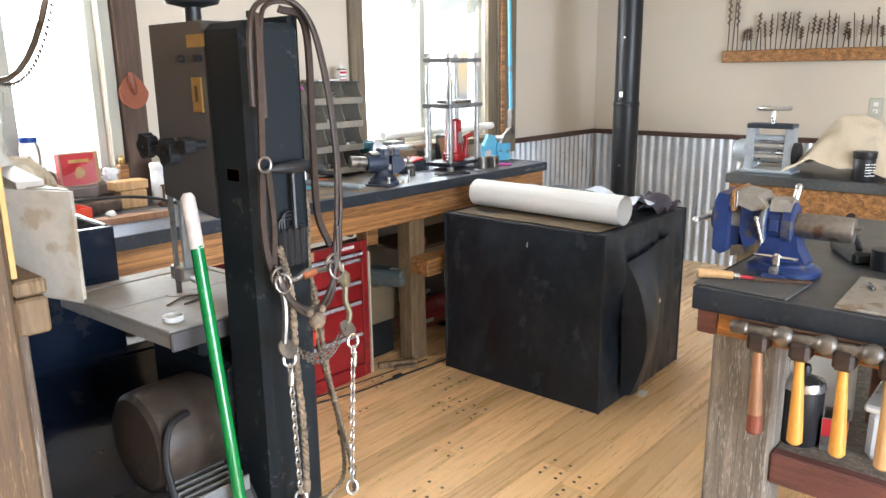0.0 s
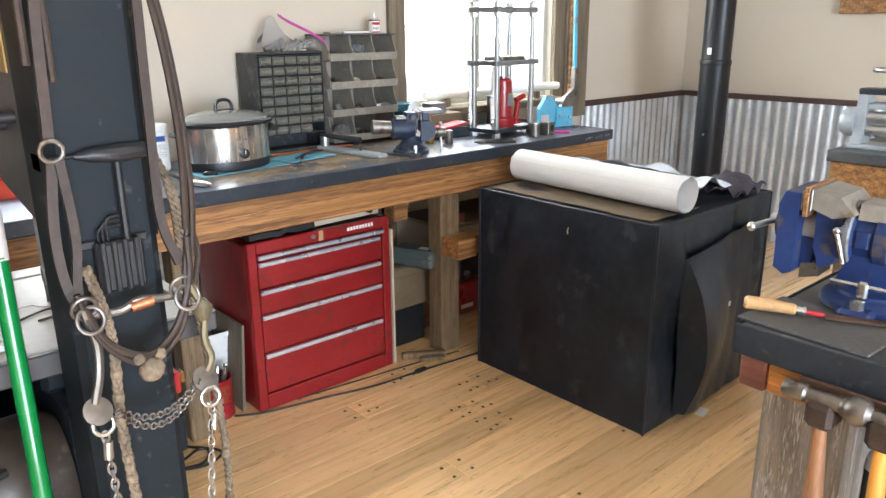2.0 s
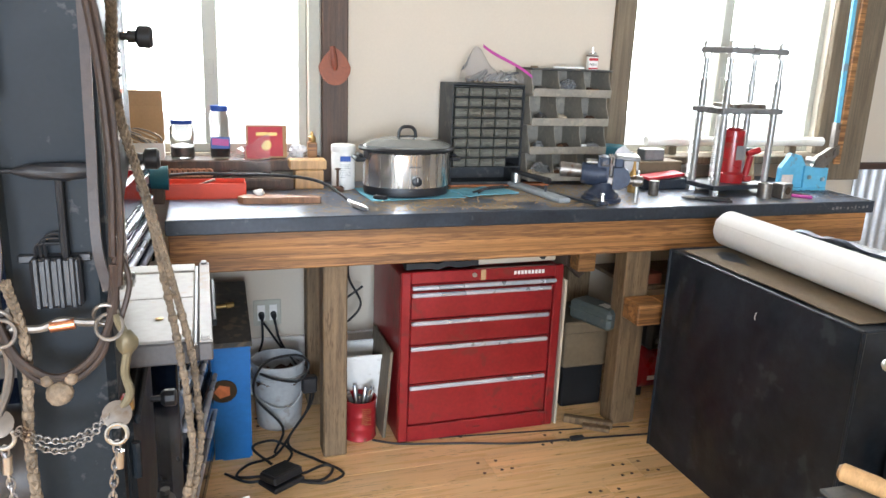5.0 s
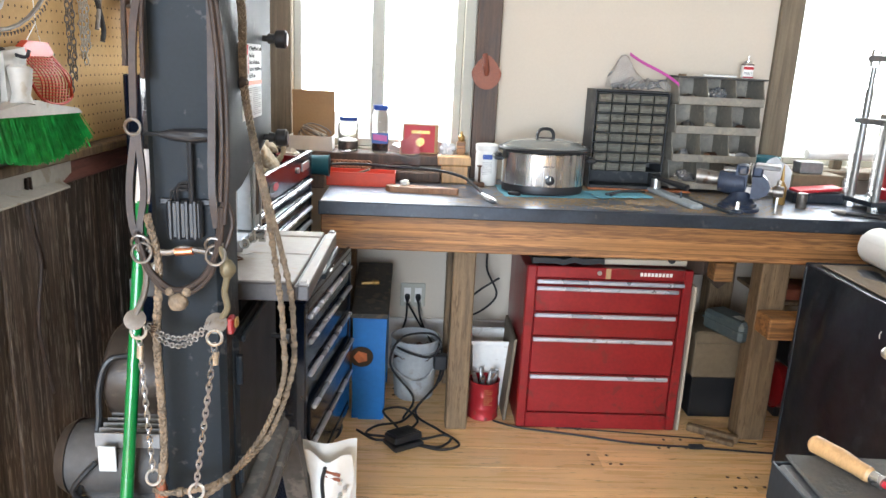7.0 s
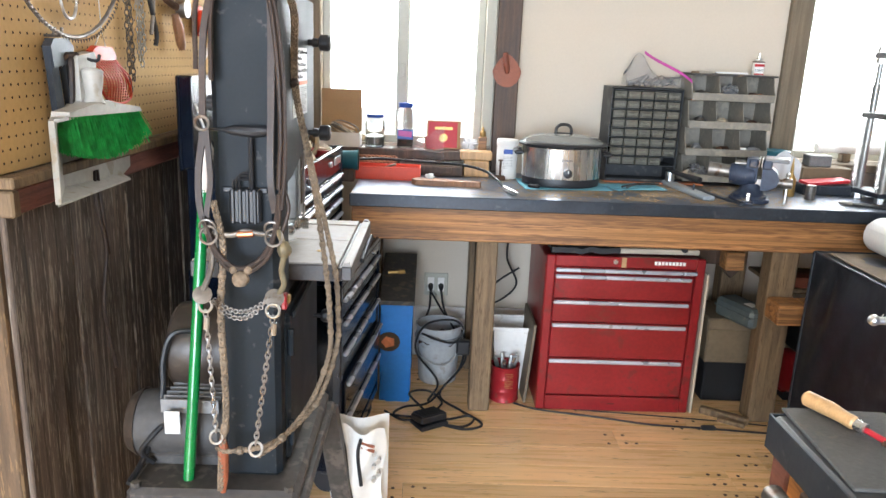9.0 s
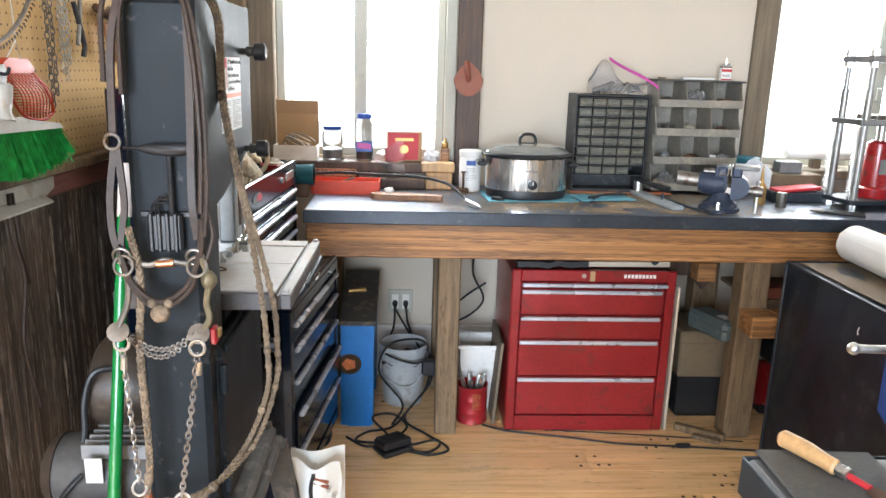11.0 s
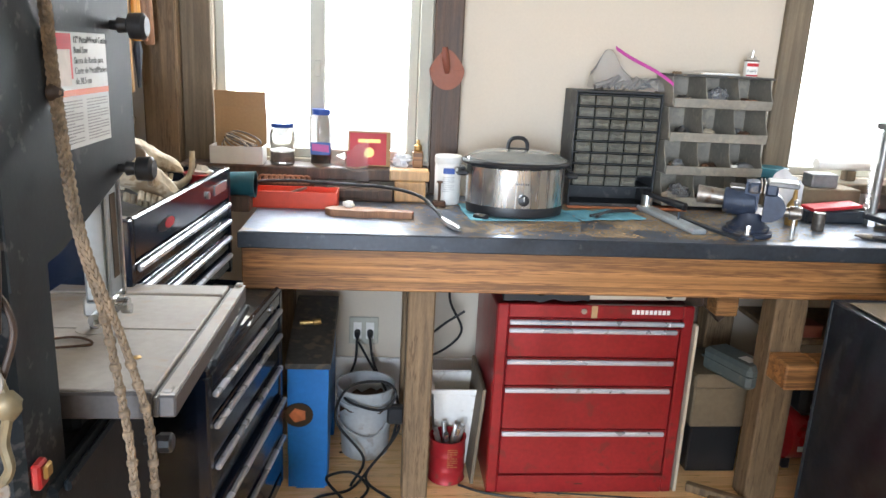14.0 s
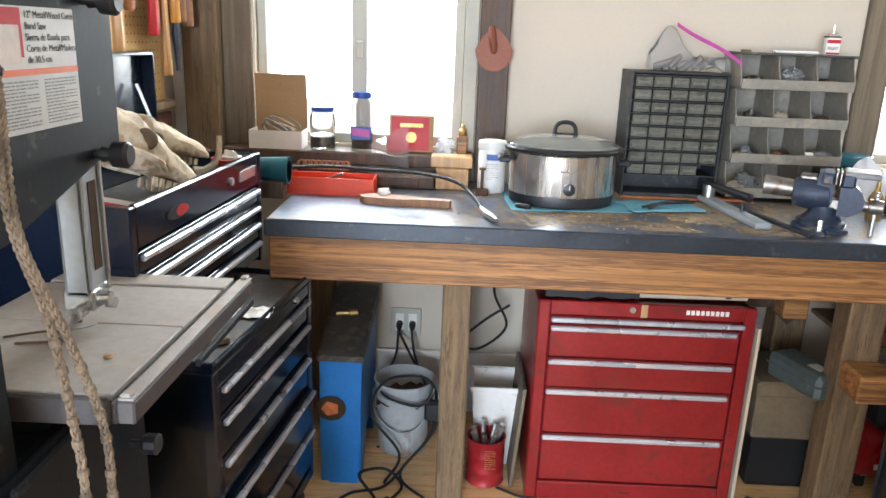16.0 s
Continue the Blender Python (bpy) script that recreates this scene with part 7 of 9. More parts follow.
def jar(x, y, r, h, label, lid_mat, inside):
    j = thing("glass_jar", pose(x, y, 1.0355), label, "jar")
    part("glass", Mesh().lathe([(r * 0.9, 0), (r, 0.006), (r, h * 0.78), (r * 0.8, h * 0.88), (r * 0.8, h * 0.95)], None, 24), M["glass"], j)
    part("lid", Mesh().lathe([(r * 0.86, h * 0.9), (r * 0.88, h * 0.91), (r * 0.88, h), (0.0, h)], None, 24), lid_mat, j)
    part("contents", Mesh().lathe([(r * 0.85, 0.008), (r * 0.9, 0.012), (r * 0.88, h * 0.3), (0.0, h * 0.42)], None, 16), inside, j)
    return j


jar(1.70, 3.545, 0.044, 0.145, "glass jar with a blue lid and metal parts", M["blue_lid"], M["worn_steel"])
j2 = jar(1.838, 3.55, 0.037, 0.20, "tall jar with a blue lid on the sill", M["blue_lid"], M["dark_grey_top"])
part("label_patch", Mesh().prism([(-0.035 + 0.07 * k / 8, 0.04) for k in range(9)] + [(0.035 - 0.07 * k / 8, 0.085) for k in range(9)], -0.039, -0.037, "y"), M["blue_lid"], j2)
part("label_patch", Mesh().prism([(-0.03, 0.055), (0.03, 0.05), (0.03, 0.075), (-0.03, 0.08)], -0.0405, -0.0392, "y"), M["pink"], j2)
cg = thing("cigar_box", pose(2.012, 3.555, 1.0355, -6, 0, 0), "dark red cigar box standing on the sill", "box")
part("box", Mesh().box(-0.076, 0.076, -0.02, 0.02, 0, 0.125, 0.002), M["print_red"], cg)
part("edge_band", Mesh().box(-0.0765, 0.0765, -0.0215, -0.0205, 0.120, 0.125, 0).box(-0.0765, 0.0765, -0.0215, -0.0205, 0.0, 0.005, 0).box(-0.0765, -0.071, -0.0215, -0.0205, 0.005, 0.12, 0).box(0.062, 0.0765, -0.0215, -0.0205, 0.005, 0.12, 0), M["cardboard"], cg)
part("emblem", Mesh().cyl((0.0, -0.0206, 0.05), (0.0, -0.0216, 0.05), 0.018, n=20), M["brass"], cg)
part("title_bar", Mesh().box(-0.04, 0.04, -0.0216, -0.0206, 0.085, 0.098, 0), M["brass"], cg)
single("clear_bag", Mesh().sheet(lambda u, v: (0.16 * (u - 0.5), 0.03 * math.sin(4 * u + 2 * v), 0.14 * v * (0.5 + 0.7 * u) + 0.01 * noise.noise(Vector((6 * u, 5 * v, 2)))), 14, 10), M["bag_film"], pose(1.945, 3.455, 0.99, 10, 0, -15), "clear plastic bag against the sill", "bag")
wf = single("film_wad", Mesh().ball((0, 0, 0.025), 0.032, 0.025, 0.026, 14, 0.8, 5), M["clear_film"], pose(2.13, 3.54, 1.0355), "crumpled clear wrap on the sill", "wrap")
bo = thing("wooden_figure", pose(2.19, 3.55, 1.0355), "small brown wooden block with a brass bottle on it", "block")
part("block", Mesh().box(-0.018, 0.018, -0.02, 0.02, 0, 0.062, 0.003), M["fir"], bo)
part("bottle", Mesh().lathe([(0.012, 0.0625), (0.014, 0.066), (0.014, 0.082), (0.006, 0.09), (0.006, 0.10), (0.002, 0.104)], None, 14), M["brass"], bo)
cl = thing("copper_coil", pose(1.72, 3.52, 1.0), "row of copper tube coils below the sill", "coil")
for i in range(9):
    part("loop", Mesh().tube([(-0.08 + 0.019 * i + 0.013 * math.cos(a), -0.044 + 0.004 * math.sin(a), -0.012 + 0.013 * math.sin(a)) for a in [2 * math.pi * k / 14 for k in range(15)]], 0.0055, 7), M["tan_coil"], cl)
part("backing", Mesh().box(-0.10, 0.10, -0.0335, -0.012, -0.066, 0.02, 0.003), M["dark_wood"], cl)
# red tray, cup
tr = thing("parts_tray", pose(1.765, 3.305, BT), "red-orange plastic tray with a few tools", "tray")
a0, a1, b0, b1 = -0.15, 0.15, -0.055, 0.055
part("tray", Mesh().box(a0, a1, b0, b1, 0, 0.004, 0).box(a0, a1, b0, b0 + 0.004, 0.004, 0.055, 0.001).box(a0, a1, b1 - 0.004, b1, 0.004, 0.055, 0.001).box(a0, a0 + 0.004, b0 + 0.004, b1 - 0.004, 0.004, 0.055, 0.001).box(a1 - 0.004, a1, b0 + 0.004, b1 - 0.004, 0.004, 0.055, 0.001), M["red_plastic"], tr)
single("graver", Mesh().cyl((-0.08, 0.02, 0.0), (0.05, -0.01, 0.05), 0.005, n=8), M["worn_steel"], pose(1.76, 3.305, BT + 0.012), "thin steel tool in the red tray", "tool")
single("tray_lump", Mesh().ball((0, 0, 0.014), 0.035, 0.02, 0.016, 12, 0.4, 2), M["worn_steel"], pose(1.82, 3.30, BT + 0.004), "grey metal lump in the red tray", "part")
cu = thing("teal_cup", pose(1.625, 3.20, BT), "teal plastic cup on its side behind the chest", "cup")
part("cup", Mesh().rings([((-0.06, 0, 0.085), 0.036), ((0.03, 0, 0.085), 0.041), ((0.034, 0, 0.085), 0.043), ((0.034, 0, 0.085), 0.036), ((-0.04, 0, 0.085), 0.031)], 24), M["teal"], cu)
part("stand", Mesh().box(-0.05, 0.02, -0.03, 0.03, 0.0, 0.052, 0.004), M["dark_wood"], cu)
# wooden blocks and paddle
wk = thing("wood_block", pose(2.155, 3.455, BT), "stacked pale wooden blocks on the bench", "block")
part("upper_block", Mesh().box(-0.068, 0.072, -0.04, 0.035, 0.074, 0.112, 0.004), M["handle_wood"], wk)
part("lower_block", Mesh().box(-0.05, 0.06, -0.045, 0.03, 0.0, 0.073, 0.004), M["handle_wood"], wk)
single("tool_block", Mesh().box(-0.13, 0.10, -0.03, 0.03, 0, 0.045, 0.004).box(-0.13, 0.05, -0.034, -0.03, 0.01, 0.04, 0.002), M["dark_wood"], pose(2.00, 3.43, BT), "dark wooden block with slots", "block")
pw = [(-0.14, -0.005), (-0.12, -0.03), (0.0, -0.034), (0.03, -0.018), (0.14, -0.016), (0.145, 0.0), (0.14, 0.016), (0.03, 0.018), (0.0, 0.034), (-0.12, 0.03)]
single("wooden_paddle", Mesh().prism(pw, 0.0, 0.022, "z"), M["old_handle"], pose(2.02, 3.165, BT, 0, 0, -7), "carved wooden paddle on the bench", "paddle")
single("putty_lump", Mesh().ball((0, 0, 0.010), 0.018, 0.014, 0.012, 12, 0.5, 1), M["print_white"], pose(1.955, 3.19, BT + 0.0215), "small white lump on the paddle", "lump")
# flex shaft
fs = thing("flex_shaft", pose(2.2, 3.2, BT), "black flexible shaft with a chrome handpiece", "flex shaft")
part("cable", Mesh().tube(curve_points([(-0.58, 0.13, 0.07), (-0.45, 0.15, 0.075), (-0.30, 0.16, 0.068), (-0.13, 0.155, 0.062), (-0.02, 0.09, 0.05), (0.03, -0.02, 0.03), (0.055, -0.12, 0.014)], 8), 0.006, 8), M["rubber"], fs)
part("handpiece", Mesh().rings([((0.052, -0.11, 0.015), 0.007), ((0.064, -0.15, 0.012), 0.011), ((0.085, -0.215, 0.012), 0.011), ((0.088, -0.225, 0.012), 0.007), ((0.093, -0.24, 0.012), 0.005)], 12), M["bright_steel"], fs)
single("burr_handle", Mesh().rings([((-0.02, 0.012, 0.010), 0.004), ((-0.012, 0.007, 0.010), 0.010), ((0.02, -0.012, 0.010), 0.010), ((0.025, -0.015, 0.010), 0.005)], 10), M["black_plastic"], pose(2.38, 3.165, BT), "small black tool handle on the bench", "handle")
# litter on the worktop
rnd = random.Random(31)
chips = Mesh()
for i in range(90):
    x, y = rnd.gauss(2.68, 0.28), rnd.uniform(2.95, 3.38)
    s = rnd.uniform(0.0012, 0.0036)
    chips.box(x - s, x + s, y - s * 0.6, y + s * 0.6, BT + 0.0005, BT + 0.0025, 0)
single("wood_chips", chips, M["handle_wood"], Matrix(), "small pale wood chips and filings on the bench", "chips", kind="stuff")
dust = Mesh()
for i in range(9000):
    x, y = rnd.gauss(2.82, 0.30), rnd.uniform(2.96, 3.50)
    if noise.noise(Vector((x * 6, y * 9, 3))) + 0.25 * rnd.random() < 0.0:
        continue
    s = rnd.uniform(0.0015, 0.008)
    q = rnd.uniform(0, 3)
    dust.add([(x + s * math.cos(q + a) * (1 + 0.5 * math.sin(3 * a + i)), y + s * math.sin(q + a), BT + 0.0006 + 0.0006 * (a > 3)) for a in (0, 1.2, 2.4, 3.7, 5.0)], [(0, 1, 2, 3, 4)])
single("sawdust", dust, M["dust"], Matrix(), "brown sawdust and filings over the bench", "sawdust", kind="stuff")

# hydraulic press
pr = thing("hydraulic_press", pose(3.925, 3.20, BT, 0, 0, 6), "four-post hydraulic press with a red bottle jack", "press")
PWX, PWY = 0.135, 0.07
part("base_plate", Mesh().box(-0.16, 0.155, -0.09, 0.09, 0.022, 0.042, 0.003), M["steel_edge"], pr)
part("top_plate", Mesh().box(-0.155, 0.155, -0.09, 0.09, 0.575, 0.598, 0.003), M["grey_metal"], pr)
part("moving_plate", Mesh().box(-0.165, 0.165, -0.092, 0.092, 0.335, 0.358, 0.003), M["grey_metal"], pr)
part("spacer", Mesh().box(-0.08, 0.10, -0.06, 0.06, 0.358, 0.375, 0.003), M["worn_steel"], pr)
for px in (-PWX, PWX):
    for py in (-PWY, PWY):
        part("post", Mesh().rings([((px, py, 0.0225), 0.0145), ((px, py, 0.47), 0.0150), ((px, py, 0.471), 0.0105), ((px, py, 0.472), 0.0105), ((px, py, 0.628), 0.0105)], 14), M["post_steel"], pr)
        part("nut", Mesh().cyl((px, py, 0.598), (px, py, 0.622), 0.019, n=6), M["bright_steel"], pr)
        part("nut", Mesh().cyl((px, py, 0.555), (px, py, 0.575), 0.019, n=6), M["bright_steel"], pr)
        part("nut", Mesh().cyl((px, py, 0.0), (px, py, 0.022), 0.021, n=6), M["bright_steel"], pr)
for py in (-PWY, PWY):
    hel = [(-PWX - 0.028 + 0.010 * math.cos(a), py + 0.010 * math.sin(a), 0.06 + 0.27 * a / (2 * math.pi * 34)) for a in [2 * math.pi * 34 * k / 340 for k in range(341)]]
    part("spring", Mesh().tube(hel, 0.0022, 5), M["bright_steel"], pr)
    part("hook", Mesh().tube([(-PWX - 0.028, py, 0.335), (-PWX - 0.028, py, 0.32)], 0.003, 6).tube([(-PWX - 0.028, py, 0.06), (-PWX - 0.02, py, 0.03)], 0.003, 6), M["bright_steel"], pr)
jk = part("jack", Mesh().lathe([(0.058, 0.0425), (0.060, 0.05), (0.060, 0.08), (0.048, 0.088), (0.046, 0.245), (0.044, 0.262), (0.030, 0.272), (0.018, 0.273)], None, 24), M["red_glossy"], pr, "red bottle jack")
part("ram", Mesh().cyl((0, 0, 0.272), (0, 0, 0.334), 0.016, n=16), M["bright_steel"], jk)
part("pump_socket", Mesh().cyl((0.05, -0.04, 0.06), (0.06, -0.05, 0.16), 0.014, n=12).cyl((0.045, -0.045, 0.165), (0.095, -0.06, 0.185), 0.013, n=12).box(0.03, 0.07, -0.065, -0.03, 0.05, 0.075, 0.005), M["red_glossy"], jk)
part("jack_label", Mesh().prism([(-0.02, 0.14), (0.02, 0.14), (0.02, 0.20), (-0.02, 0.20)], -0.0480, -0.0465, "y"), M["print_grey"], jk)
# steel dies, pliers
for x, y, r, h in ((3.985, 3.04, 0.028, 0.062),):
    single("steel_die", Mesh().lathe([(r, 0), (r, h), (r * 0.55, h), (r * 0.5, h * 0.6), (0.0, h * 0.6)], None, 24), M["worn_steel"], pose(x, y, BT), "hollow steel die on the bench", "die")
sb = thing("steel_block", pose(4.065, 3.03, BT, 0, 0, 10), "steel block with a bored hole", "block")
part("block", Mesh().box(-0.03, 0.03, -0.028, 0.028, 0, 0.062, 0.003), M["worn_steel"], sb)
part("bore", Mesh().cyl((0.0, -0.0285, 0.034), (0.0, -0.0300, 0.034), 0.016, n=18), M["hole"], sb)
ps = thing("pliers", pose(3.655, 3.02, BT, 0, 0, -28), "black handled pliers lying on the bench", "pliers")
part("handle", Mesh().tube(curve_points([(-0.03, 0.0, 0.008), (0.03, 0.018, 0.008), (0.12, 0.022, 0.008)], 5), 0.006, 8), M["black_plastic"], ps)
part("handle", Mesh().tube(curve_points([(-0.03, 0.0, 0.008), (0.03, -0.016, 0.008), (0.12, -0.028, 0.008)], 5), 0.006, 8), M["black_plastic"], ps)
part("jaws", Mesh().rings([((-0.02, 0, 0.009), 0.010), ((-0.05, 0, 0.009), 0.008), ((-0.07, 0, 0.009), 0.003)], 8), M["worn_steel"], ps)
ms = single("marker_pen", Mesh().cyl((0, 0, 0.008), (0.06, -0.07, 0.008), 0.007, n=10), M["pink"], pose(4.12, 3.05, BT), "magenta marker pen on the bench", "pen")
single("marker_pen", Mesh().cyl((0, 0, 0.008), (0.06, -0.06, 0.008), 0.007, n=10), M["print_black"], pose(4.14, 3.075, BT), "dark marker pen on the bench", "pen")
# shear with a long handle
shr = thing("bench_shear", pose(4.31, 3.20, BT), "light blue bench shear with a long upright lever", "shear")
part("frame", Mesh().prism([(-0.12, 0.0), (0.13, 0.0), (0.13, 0.085), (0.02, 0.10), (-0.02, 0.155), (-0.07, 0.165), (-0.12, 0.10)], -0.012, 0.012, "y").box(-0.10, 0.13, -0.03, 0.03, 0, 0.012, 0.003), M["light_blue"], shr)
part("side_plate", Mesh().prism([(0.0, 0.01), (0.13, 0.01), (0.13, 0.10), (0.0, 0.11)], -0.024, -0.014, "y"), M["light_blue"], shr)
part("linkage", Mesh().prism([(0.03, 0.105), (0.10, 0.10), (0.165, 0.16), (0.17, 0.20), (0.12, 0.19), (0.05, 0.15)], -0.03, -0.012, "y").cyl((0.15, -0.035, 0.17), (0.15, 0.02, 0.17), 0.016, n=14).cyl((0.05, -0.04, 0.13), (0.05, 0.02, 0.13), 0.018, n=14), M["worn_steel"], shr)
part("lever_socket", Mesh().box(0.135, 0.165, -0.022, 0.004, 0.15, 0.30, 0.003), M["worn_steel"], shr)
part("lever", Mesh().prism([(0.138, 0.30), (0.160, 0.30), (0.135, 0.93), (0.116, 0.93)], -0.016, -0.004, "y"), M["light_blue"], shr)
for bx_, bz in ((0.025, 0.06), (0.10, 0.05)):
    part("bolt", Mesh().cyl((bx_, -0.024, bz), (bx_, -0.034, bz), 0.009, n=6), M["bright_steel"], shr)
part("label_patch", Mesh().box(-0.11, -0.05, -0.0135, -0.0125, 0.02, 0.07, 0), M["pale_grip"], shr)
filings = Mesh()
for i in range(60):
    x, y = rnd.uniform(4.12, 4.40), rnd.uniform(3.0, 3.3)
    filings.box(x, x + rnd.uniform(0.006, 0.02), y, y + 0.005, BT + 0.0005, BT + 0.003, 0)
single("metal_snips", filings, M["chrome"], Matrix(), "small metal offcuts around the shear", "offcuts", kind="stuff")
# behind: sill of the second window
single("white_tube", Mesh().cyl((-0.48, 0, 0.022), (0.55, 0.0, 0.022), 0.022, n=18), M["print_white"], pose(4.22, 3.57, 1.082), "long white plastic tube on the window sill", "tube")
single("tube_rest", Mesh().box(-0.02, 0.02, -0.02, 0.02, 0, 0.039, 0.003), M["trim_wood"], pose(3.88, 3.57, 1.0435), "small wooden rest under the white tube", "rest", "tube rests")
single("tube_rest", Mesh().box(-0.02, 0.02, -0.02, 0.02, 0, 0.039, 0.003), M["trim_wood"], pose(4.58, 3.57, 1.0435), "small wooden rest under the white tube", "rest", "tube rests")
single("grey_box", Mesh().box(-0.05, 0.05, -0.035, 0.035, 0, 0.05, 0.004), M["grey_metal"], pose(3.68, 3.43, 1.037), "grey card box behind the vise", "box")
single("brown_crate", Mesh().box(-0.11, 0.11, -0.06, 0.06, 0, 0.105, 0.004), M["brown_box"], pose(3.70, 3.43, BT), "flat brown box behind the vise", "box")
single("red_folder", Mesh().box(-0.10, 0.10, -0.035, 0.035, 0, 0.012, 0.002, pose(0, 0, 0, 4, -4, 8)), M["print_red"], pose(3.66, 3.30, BT + 0.05), "red paper folder on a dark tray", "folder")
single("dark_tray", Mesh().box(-0.11, 0.11, -0.045, 0.045, 0, 0.045, 0.005), M["steel_edge"], pose(3.66, 3.31, BT), "low dark tray behind the vise", "tray")
single("glue_bottle", Mesh().lathe([(0.02, 0), (0.022, 0.004), (0.022, 0.07), (0.008, 0.095), (0.005, 0.13), (0.002, 0.16)], None, 16), M["brass"], pose(3.47, 3.22, BT), "amber glue bottle with a thin nozzle", "bottle")
single("steel_cylinder", Mesh().lathe([(0.019, 0), (0.020, 0.002), (0.020, 0.058), (0.018, 0.06)], None, 18), M["worn_steel"], pose(3.525, 3.15, BT), "short steel cylinder on the bench", "cylinder")
single("clear_bag", Mesh().sheet(lambda u, v: (0.14 * (u - 0.5), 0.04 * math.sin(3 * u), 0.15 * v * (0.6 + 0.4 * math.sin(3 * u)) + 0.01 * noise.noise(Vector((6 * u, 5 * v, 7)))), 12, 10), M["clear_film"], pose(3.50, 3.34, BT + 0.02), "clear plastic bag behind the vise", "bag")
single("clay_pot", Mesh().lathe([(0.03, 0), (0.06, 0.03), (0.065, 0.06), (0.06, 0.062), (0.0, 0.04)], None, 20), M["teal"], pose(3.52, 3.50, BT + 0.10), "greenish bowl behind the vise", "bowl")
single("bowl_block", Mesh().box(-0.06, 0.06, -0.06, 0.06, 0, 0.0995, 0.004), M["trim_wood"], pose(3.52, 3.50, BT), "wooden block under the bowl", "block")
single("dark_box", Mesh().box(-0.06, 0.06, -0.04, 0.04, 0, 0.16, 0.004), M["cabinet_plastic"], pose(4.15, 3.44, BT), "dark box behind the press", "box")
single("orange_sheet", Mesh().box(-0.09, 0.09, -0.004, 0.004, 0, 0.15, 0.001, pose(0, 0, 0, -10, 0, 0)), M["cardboard"], pose(4.13, 3.38, BT), "tan card sheet leaning behind the press", "sheet")

# ---- covered box, paper roll ----
cv = thing("covered_cabinet", pose(3.83, 2.39, 0), "square cabinet under a creased black vinyl cover", "cover")
CX0, CX1, CYa, CYb, CH = 3.402 - 3.83, 4.21 - 3.83, 1.955 - 2.39, 2.815 - 2.39, 0.792


def cover_panel(name, fn, nu=26, nv=22):
    return part(name, Mesh().sheet(fn, nu, nv), M["vinyl"], cv)


def crease(u, v, s):
    return 0.012 * noise.noise(Vector((u * 3.6 + v, v * 1.6, s))) + 0.020 * abs(noise.noise(Vector((u * 5 + v * 2.5, v * 2.2 - u * 2, s + 3)))) + 0.005 * noise.noise(Vector((u * 13 + 4 * v, v * 9 - 3 * u, s + 6)))


cover_panel("west_panel", lambda u, v: (CX0 - (crease(u, v, 1) + 0.010 * math.sin(math.pi * u) * math.sin(math.pi * v)) * min(1, 8 * v, 8 * (1 - v), 12 * u, 12 * (1 - u)), CYa + (CYb - CYa) * u, CH * v), 44, 30)
cover_panel("south_panel", lambda u, v: (CX0 + (CX1 - CX0) * u, CYa - 2.2 * crease(u, v, 5) * min(1, 8 * v, 8 * (1 - v), 12 * u, 12 * (1 - u)), CH * v), 44, 30)
cover_panel("east_panel", lambda u, v: (CX1, CYa + (CYb - CYa) * u, CH * v), 8, 8)
cover_panel("north_panel", lambda u, v: (CX0 + (CX1 - CX0) * u, CYb, CH * v), 8, 8)
cover_panel("top_panel", lambda u, v: (CX0 + (CX1 - CX0) * u, CYa + (CYb - CYa) * v, CH - 0.012 * math.sin(math.pi * u) * math.sin(math.pi * v) + crease(u, v, 9) * min(1, 8 * v, 8 * (1 - v), 8 * u, 8 * (1 - u))), 26, 26)
pip = Mesh()
for a, b in (((CX0, CYa, 0.0), (CX0, CYa, CH)), ((CX0, CYb, 0), (CX0, CYb, CH)), ((CX1, CYa, 0), (CX1, CYa, CH))):
    pip.tube([a, b], 0.006, 8)
for a, b in (((CX0, CYa), (CX0, CYb)), ((CX0, CYa), (CX1, CYa)), ((CX1, CYa), (CX1, CYb)), ((CX0, CYb), (CX1, CYb))):
    pip.tube([(a[0], a[1], CH), (b[0], b[1], CH)], 0.005, 8)
part("piping", pip, M["vinyl"], cv)
# bulging flap pocket on the south side
def flap_fn(u, v):
    bulge = 0.115 * math.exp(-((u - 0.10) / 0.42) ** 2) * math.sin(math.pi * min(1, 0.10 + 0.82 * v)) * (0 if u < 0.01 else 1)
    return (CX0 + 0.12 + 0.56 * u + 0.05 * (1 - v) * (1 - u), CYa - 0.016 - bulge - 0.016 * noise.noise(Vector((5 * u, 3 * v, 1))) - 0.008 * math.sin(14 * u + 3 * v) * (1 - u), 0.035 + 0.62 * v + 0.05 * u * v - 0.02 * u * (1 - v))


part("flap", Mesh().sheet(flap_fn, 30, 24), M["vinyl"], cv)
mk = Mesh()
for i in range(4):
    mk.box(CX0 + 0.36 + 0.022 * i, CX0 + 0.376 + 0.022 * i, CYa - 0.062, CYa - 0.0615, 0.40 + 0.004 * i, 0.420 + 0.004 * i, 0)
part("maker_mark", mk, M["print_white"], cv)
part("loose_thread", Mesh().tube(curve_points([(CX0 - 0.030, CYa + 0.36, 0.700), (CX0 - 0.031, CYa + 0.362, 0.712), (CX0 - 0.030, CYa + 0.358, 0.724)], 4), 0.0015, 5), M["print_white"], cv)
single("floor_tag", Mesh().box(-0.035, 0.035, -0.018, 0.018, 0, 0.0015, 0), M["print_white"], pose(3.72, 1.90, 0.0005, 0, 0, 12), "small white printed tag on the floor", "tag")
